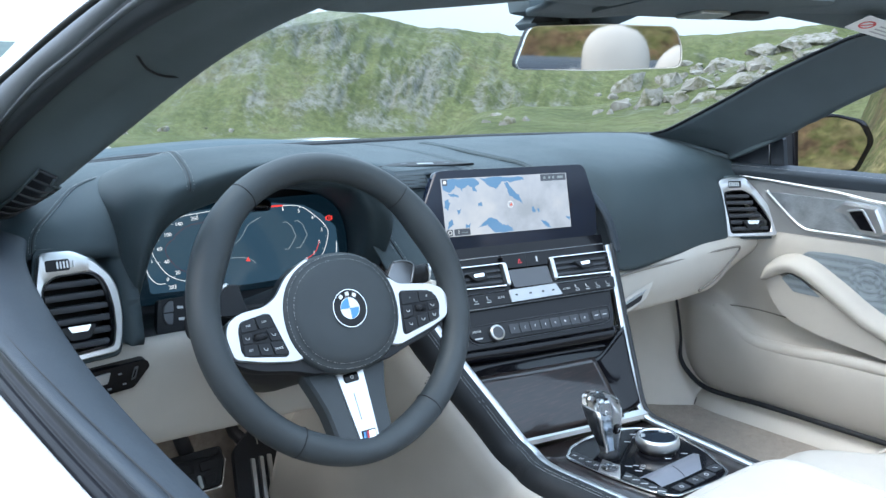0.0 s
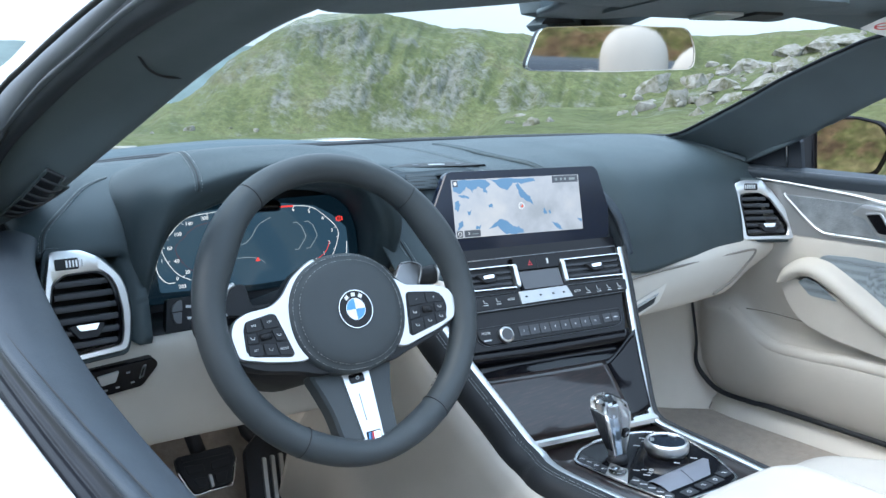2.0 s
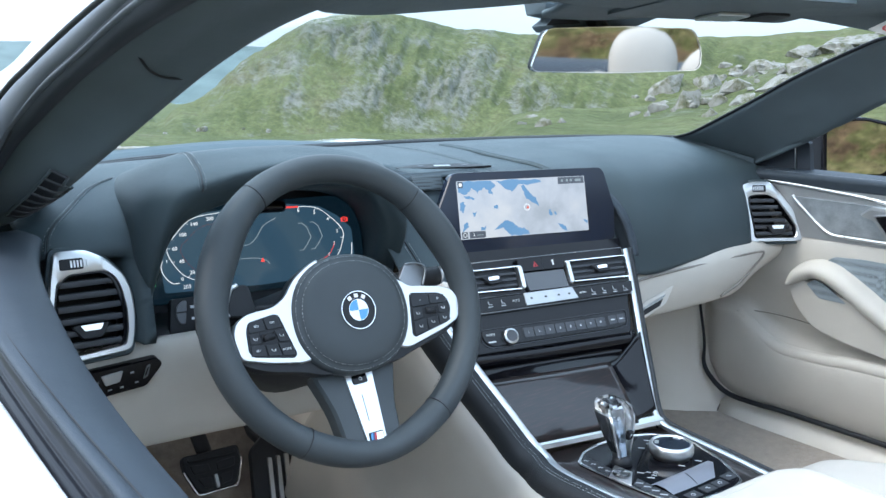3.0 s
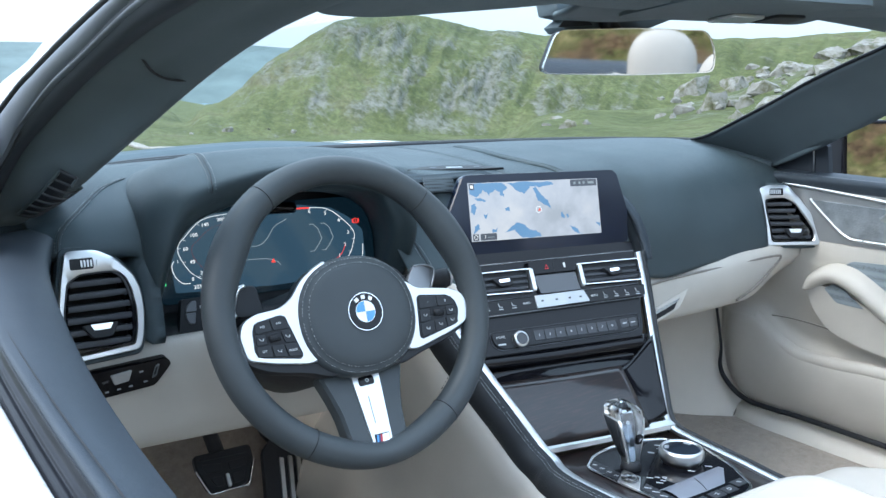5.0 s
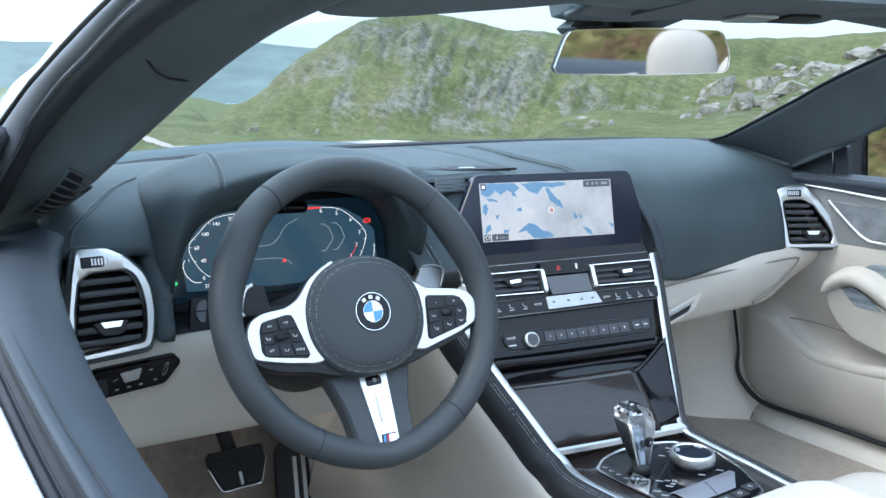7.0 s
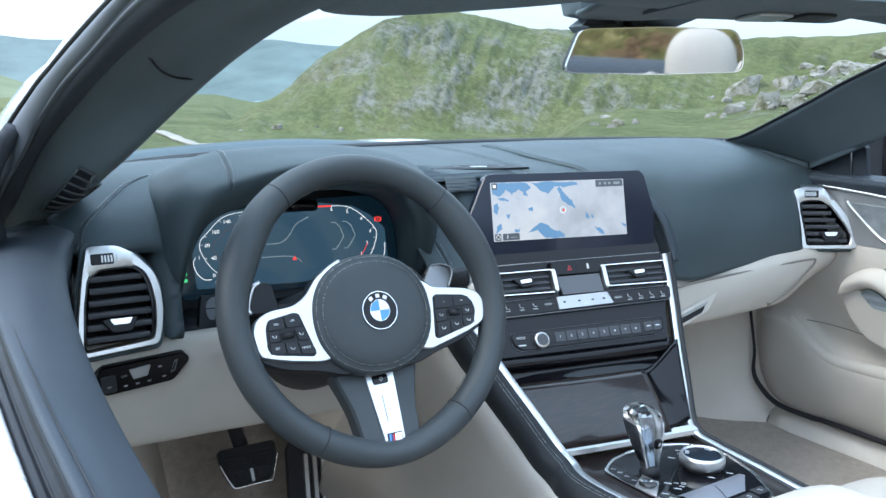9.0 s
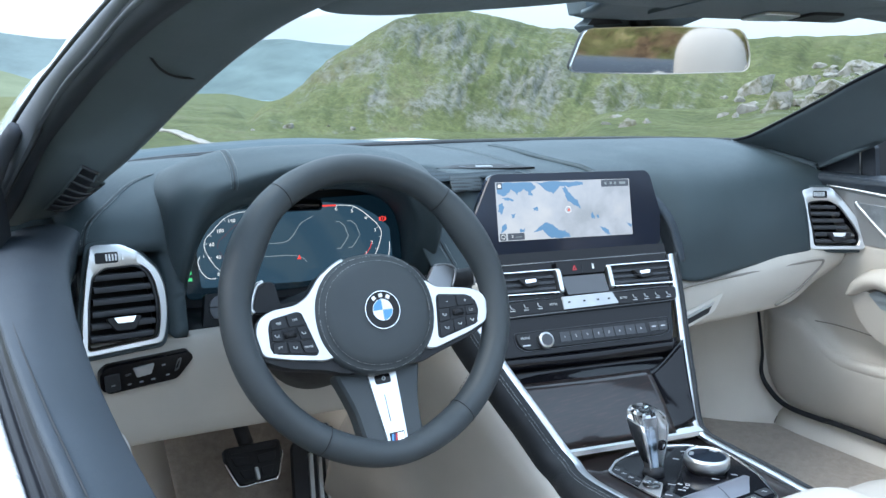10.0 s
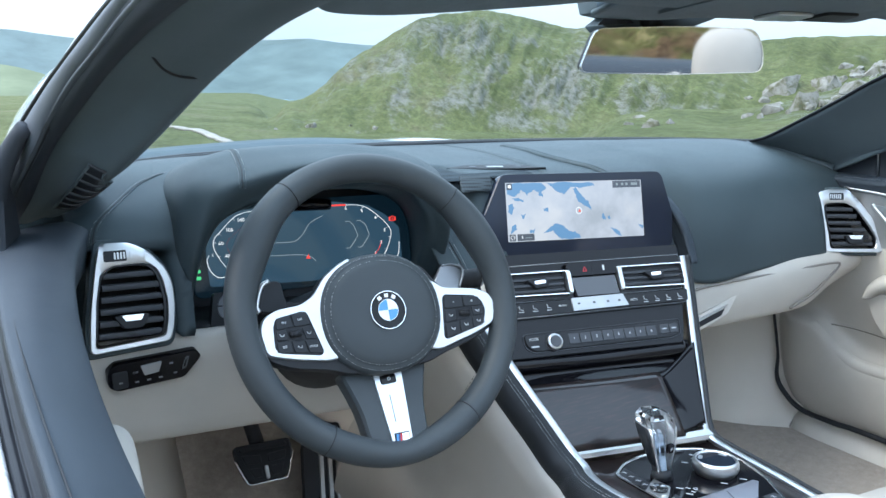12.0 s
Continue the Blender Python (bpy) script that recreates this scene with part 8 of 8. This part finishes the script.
# ---- seats ----
def seat(name, cx, front_y, label, rear=False):
    st = thing(name, (cx, front_y - 0.25, 0.32), label, "car seat")
    w = 0.25
    rows = []
    drop = 0.0 if rear else 0.022
    for y, z in ((front_y + 0.03, 0.36), (front_y + 0.045, 0.42), (front_y + 0.035, 0.475), (front_y - 0.01, 0.508), (front_y - 0.08, 0.512), (front_y - 0.25, 0.495), (front_y - 0.48, 0.475)):
        rows.append([(cx + g * w, y - 0.02 * g * g - (0.0 if rear else 0.085) * smooth_step(0.22, 0.62, abs(g)), z - drop - 0.10 * smooth_step(0.86, 1.0, abs(g)) + (0.022 if g < 0 else 0.012) * math.exp(-((abs(g) - 0.78) / 0.16) ** 2)) for g in np.linspace(-1, 1, 33)])
    thicken(skin("cushion", rows, CREAM, st, "ivory leather seat cushion", 60, 30), 0.03, 1)
    for s in (-1, 1):
        tube("cushion_piping", spl([(cx + s * w * 0.60, y - 0.02 * 0.36 - (0.0 if rear else 0.083), z - drop + 0.012) for y, z in ((front_y + 0.030, 0.470), (front_y - 0.012, 0.507), (front_y - 0.08, 0.512), (front_y - 0.25, 0.495), (front_y - 0.46, 0.475))], 40), 0.0028, CREAMP, st, seg=8)
    by = front_y - (0.44 if rear else 0.50)
    rows = []
    for z, dy, k in ((0.46, 0.0, 0.95), (0.55, -0.03, 1.0), (0.70, -0.075, 1.0), (0.85, -0.12, 0.98), (0.93, -0.15, 0.85), (0.965, -0.165, 0.55)):
        z = 0.46 + (z - 0.46) * (0.68 if rear else 1.0)
        rows.append([(cx + g * w * k, by + dy + 0.05 * smooth_step(0.55, 0.95, abs(g)) - 0.09 * smooth_step(0.93, 1.0, abs(g)), z - 0.02 * abs(g) ** 4) for g in np.linspace(-1, 1, 29)])
    thicken(skin("backrest", rows, CREAM, st, "ivory leather backrest", 50, 24), 0.07, -1)
    hc, hw = (Vector((cx, -1.23, 0.990)), 0.094) if rear else (Vector((cx + 0.095, by - 0.08, 0.985)), 0.10)
    rows = []
    for a in np.linspace(-1, 1, 15):
        kk = math.sqrt(max(0.0, 1 - max(0.0, a) ** 2.6)) if a > 0 else 1 - 0.12 * a * a
        rows.append([hc + Vector((hw * max(0.05, kk) * math.copysign(abs(math.cos(b)) ** 0.8, math.cos(b)), 0.05 * max(0.08, kk) * math.copysign(abs(math.sin(b)) ** 0.8, math.sin(b)) - 0.02 * a, 0.105 * a)) for b in np.linspace(0, 2 * math.pi, 33)[:-1]])
    loft("headrest", rows, CREAM, st, "rounded ivory headrest", close_u=True, cap=True)
    prism("seat_base", rounded([(-0.2, -0.42), (0.2, -0.42), (0.2, -0.04), (-0.2, -0.04)], 0.03), 0.27, 0.42, Matrix.Translation((cx, front_y, 0)), BLACK, st)
    return st


seat("passenger_seat", 0.362, -0.125, "ivory leather front passenger seat")
seat("driver_seat", -0.372, -0.34, "ivory leather driver's seat")
for sx in (-0.346, 0.390):
    seat("back_seat", sx, -0.60, "ivory leather rear seat with a rounded headrest", True)

# ---- pedals ----
def pedals():
    bp = thing("brake_pedal", (-0.36, 0.50, 0.44), "black rubber brake pedal with a bright edge", "pedal")
    M = plane_frame((-0.362, 0.495, 0.446), (1, 0.0, 0), (0, 0.55, 0.83))
    o = rounded([(-0.048, 0.030), (0.052, 0.030), (0.052, 0.004), (0.034, -0.035), (-0.029, -0.037), (-0.036, -0.030), (-0.048, 0.006)], 0.008, 4)
    prism("pad", o, -0.012, 0.002, M, BLACK, bp, "black rubber pad", 0.004)
    for edge in ([(-0.0485, 0.004), (-0.044, -0.010), (-0.0365, -0.030), (-0.030, -0.0375), (0.0, -0.0370)], [(0.0525, 0.006), (0.0475, -0.006), (0.0345, -0.0350), (0.026, -0.0370), (0.0, -0.0370)]):
        tube("pad_edge", spl([M @ Vector((x, y, 0.0005)) for x, y in edge], 24), 0.0016, CHROME, bp, "bright metal edge", seg=8)
    for q in ([(-0.038, 0.012), (-0.006, 0.008), (-0.006, -0.006), (-0.034, -0.004)], [(0.006, 0.008), (0.040, 0.010), (0.036, -0.004), (0.006, -0.006)], [(-0.030, -0.012), (-0.008, -0.013), (-0.008, -0.029), (-0.022, -0.028)], [(0.008, -0.013), (0.032, -0.012), (0.024, -0.028), (0.008, -0.029)], [(-0.040, 0.024), (0.042, 0.024), (0.042, 0.016), (-0.040, 0.018)]):
        prism("pad_rib", rounded(q, 0.003), 0.001, 0.0048, M, BLACK, bp, "", 0.001)
    prism("pad_stud", rounded([(-0.0028, -0.033), (0.0028, -0.033), (0.0028, -0.011), (-0.0028, -0.011)], 0.0025), 0.001, 0.0070, M, SATIN, bp, "", 0.001)
    tube("arm", spl([M @ Vector((-0.004, 0.03, -0.01)), (-0.372, 0.56, 0.52), (-0.380, 0.60, 0.62), (-0.385, 0.66, 0.75)], 16), 0.013, BLACK, bp, "black pedal arm", seg=10)
    ap = thing("accelerator_pedal", (-0.236, 0.50, 0.36), "long black accelerator pedal with bright bars", "pedal")
    A = plane_frame((-0.236, 0.475, 0.395), (1, 0, 0), (0, 0.55, 0.83))
    o = rounded([(-0.050, 0.070), (-0.008, 0.102), (0.026, 0.099), (0.028, 0.04), (0.012, -0.10), (-0.080, -0.10)], 0.010, 4)
    prism("plate", o, -0.016, -0.003, A, BLACK, ap, "black pedal plate", 0.003)
    tube("loop", spl([A @ Vector((x, y, 0.002)) for x, y in ((-0.006, 0.070), (-0.0045, 0.090), (0.001, 0.0985), (0.010, 0.0975), (0.020, 0.0955), (0.024, 0.088), (0.0245, 0.066))], 30), 0.0018, CHROME, ap, "bright loop at the pedal head", seg=8)
    for x in (-0.021, -0.005, 0.0105):
        prism("bar", rounded([(x - 0.0035, 0.050), (x + 0.0035, 0.048), (x - 0.022, -0.096), (x - 0.029, -0.095)], 0.002), -0.004, 0.002, A, SATIN, ap, "bright pedal bar", 0.001)
    tube("hinge", [A @ Vector((0, 0.05, -0.012)), (-0.236, 0.62, 0.44), (-0.236, 0.70, 0.52)], 0.012, BLACK, ap, seg=8)


pedals()

# ---- small things overhead ----
def overhead():
    oc = thing("overhead_console", (0.08, -0.10, 1.18), "dark overhead console with map lights", "overhead console")
    M = plane_frame((0.13, -0.075, 1.187), (1, -0.10, 0), (0, -1, 0.12))
    prism("console_body", rounded([(-0.14, -0.05), (0.20, -0.05), (0.18, 0.10), (-0.12, 0.10)], 0.02, 5), 0.016, -0.02, M, TRIM, oc, "", 0.004)
    prism("light_lens", rounded([(0.005, -0.035), (0.075, -0.030), (0.070, 0.012), (0.01, 0.012)], 0.008, 4), 0.017, 0.021, M, SATIN, oc, "pale map light lens", 0.001)
    prism("switch_panel", rounded([(0.085, -0.030), (0.15, -0.028), (0.14, 0.02), (0.085, 0.018)], 0.008, 4), 0.016, 0.020, M, BLACK, oc, "dark switch panel", 0.001)
    lab = thing("visor_label", (0.45, -0.20, 1.16), "white warning label with red and yellow marks", "label")
    L = plane_frame((0.4155, -0.1985, 1.1495), (0.071, -0.0185, -0.0145), (0.010, -0.045, 0.010))
    sheet = prism("label_sheet", rounded([(-0.055, -0.022), (0.055, -0.022), (0.055, 0.022), (-0.055, 0.022)], 0.003), 0, 0.0006, L, WHITE, lab)
    ring("red_ring", [(0.012 * math.cos(a) - 0.034, 0.012 * math.sin(a)) for a in np.linspace(0, 6.283, 25)[:-1]], [(0.009 * math.cos(a) - 0.034, 0.009 * math.sin(a)) for a in np.linspace(0, 6.283, 25)[:-1]], 0.0006, 0.0010, L, REDP, sheet, edge=0.0001)
    prism("red_bar", [(-0.042, -0.006), (-0.040, -0.008), (-0.026, 0.006), (-0.028, 0.008)], 0.0006, 0.0010, L, REDP, sheet)
    prism("yellow_mark", [(0.018, 0.008), (0.050, 0.008), (0.050, 0.020), (0.018, 0.020)], 0.0006, 0.0010, L, surface("label_yellow", (0.75, 0.55, 0.05), 0.5), sheet)
    for k in range(3):
        prism("print_line", [(-0.014, -0.014 + 0.009 * k), (0.048 - 0.01 * k, -0.014 + 0.009 * k), (0.048 - 0.01 * k, -0.011 + 0.009 * k), (-0.014, -0.011 + 0.009 * k)], 0.0006, 0.0009, L, surface("label_grey", (0.3, 0.3, 0.32), 0.6), sheet)


overhead()
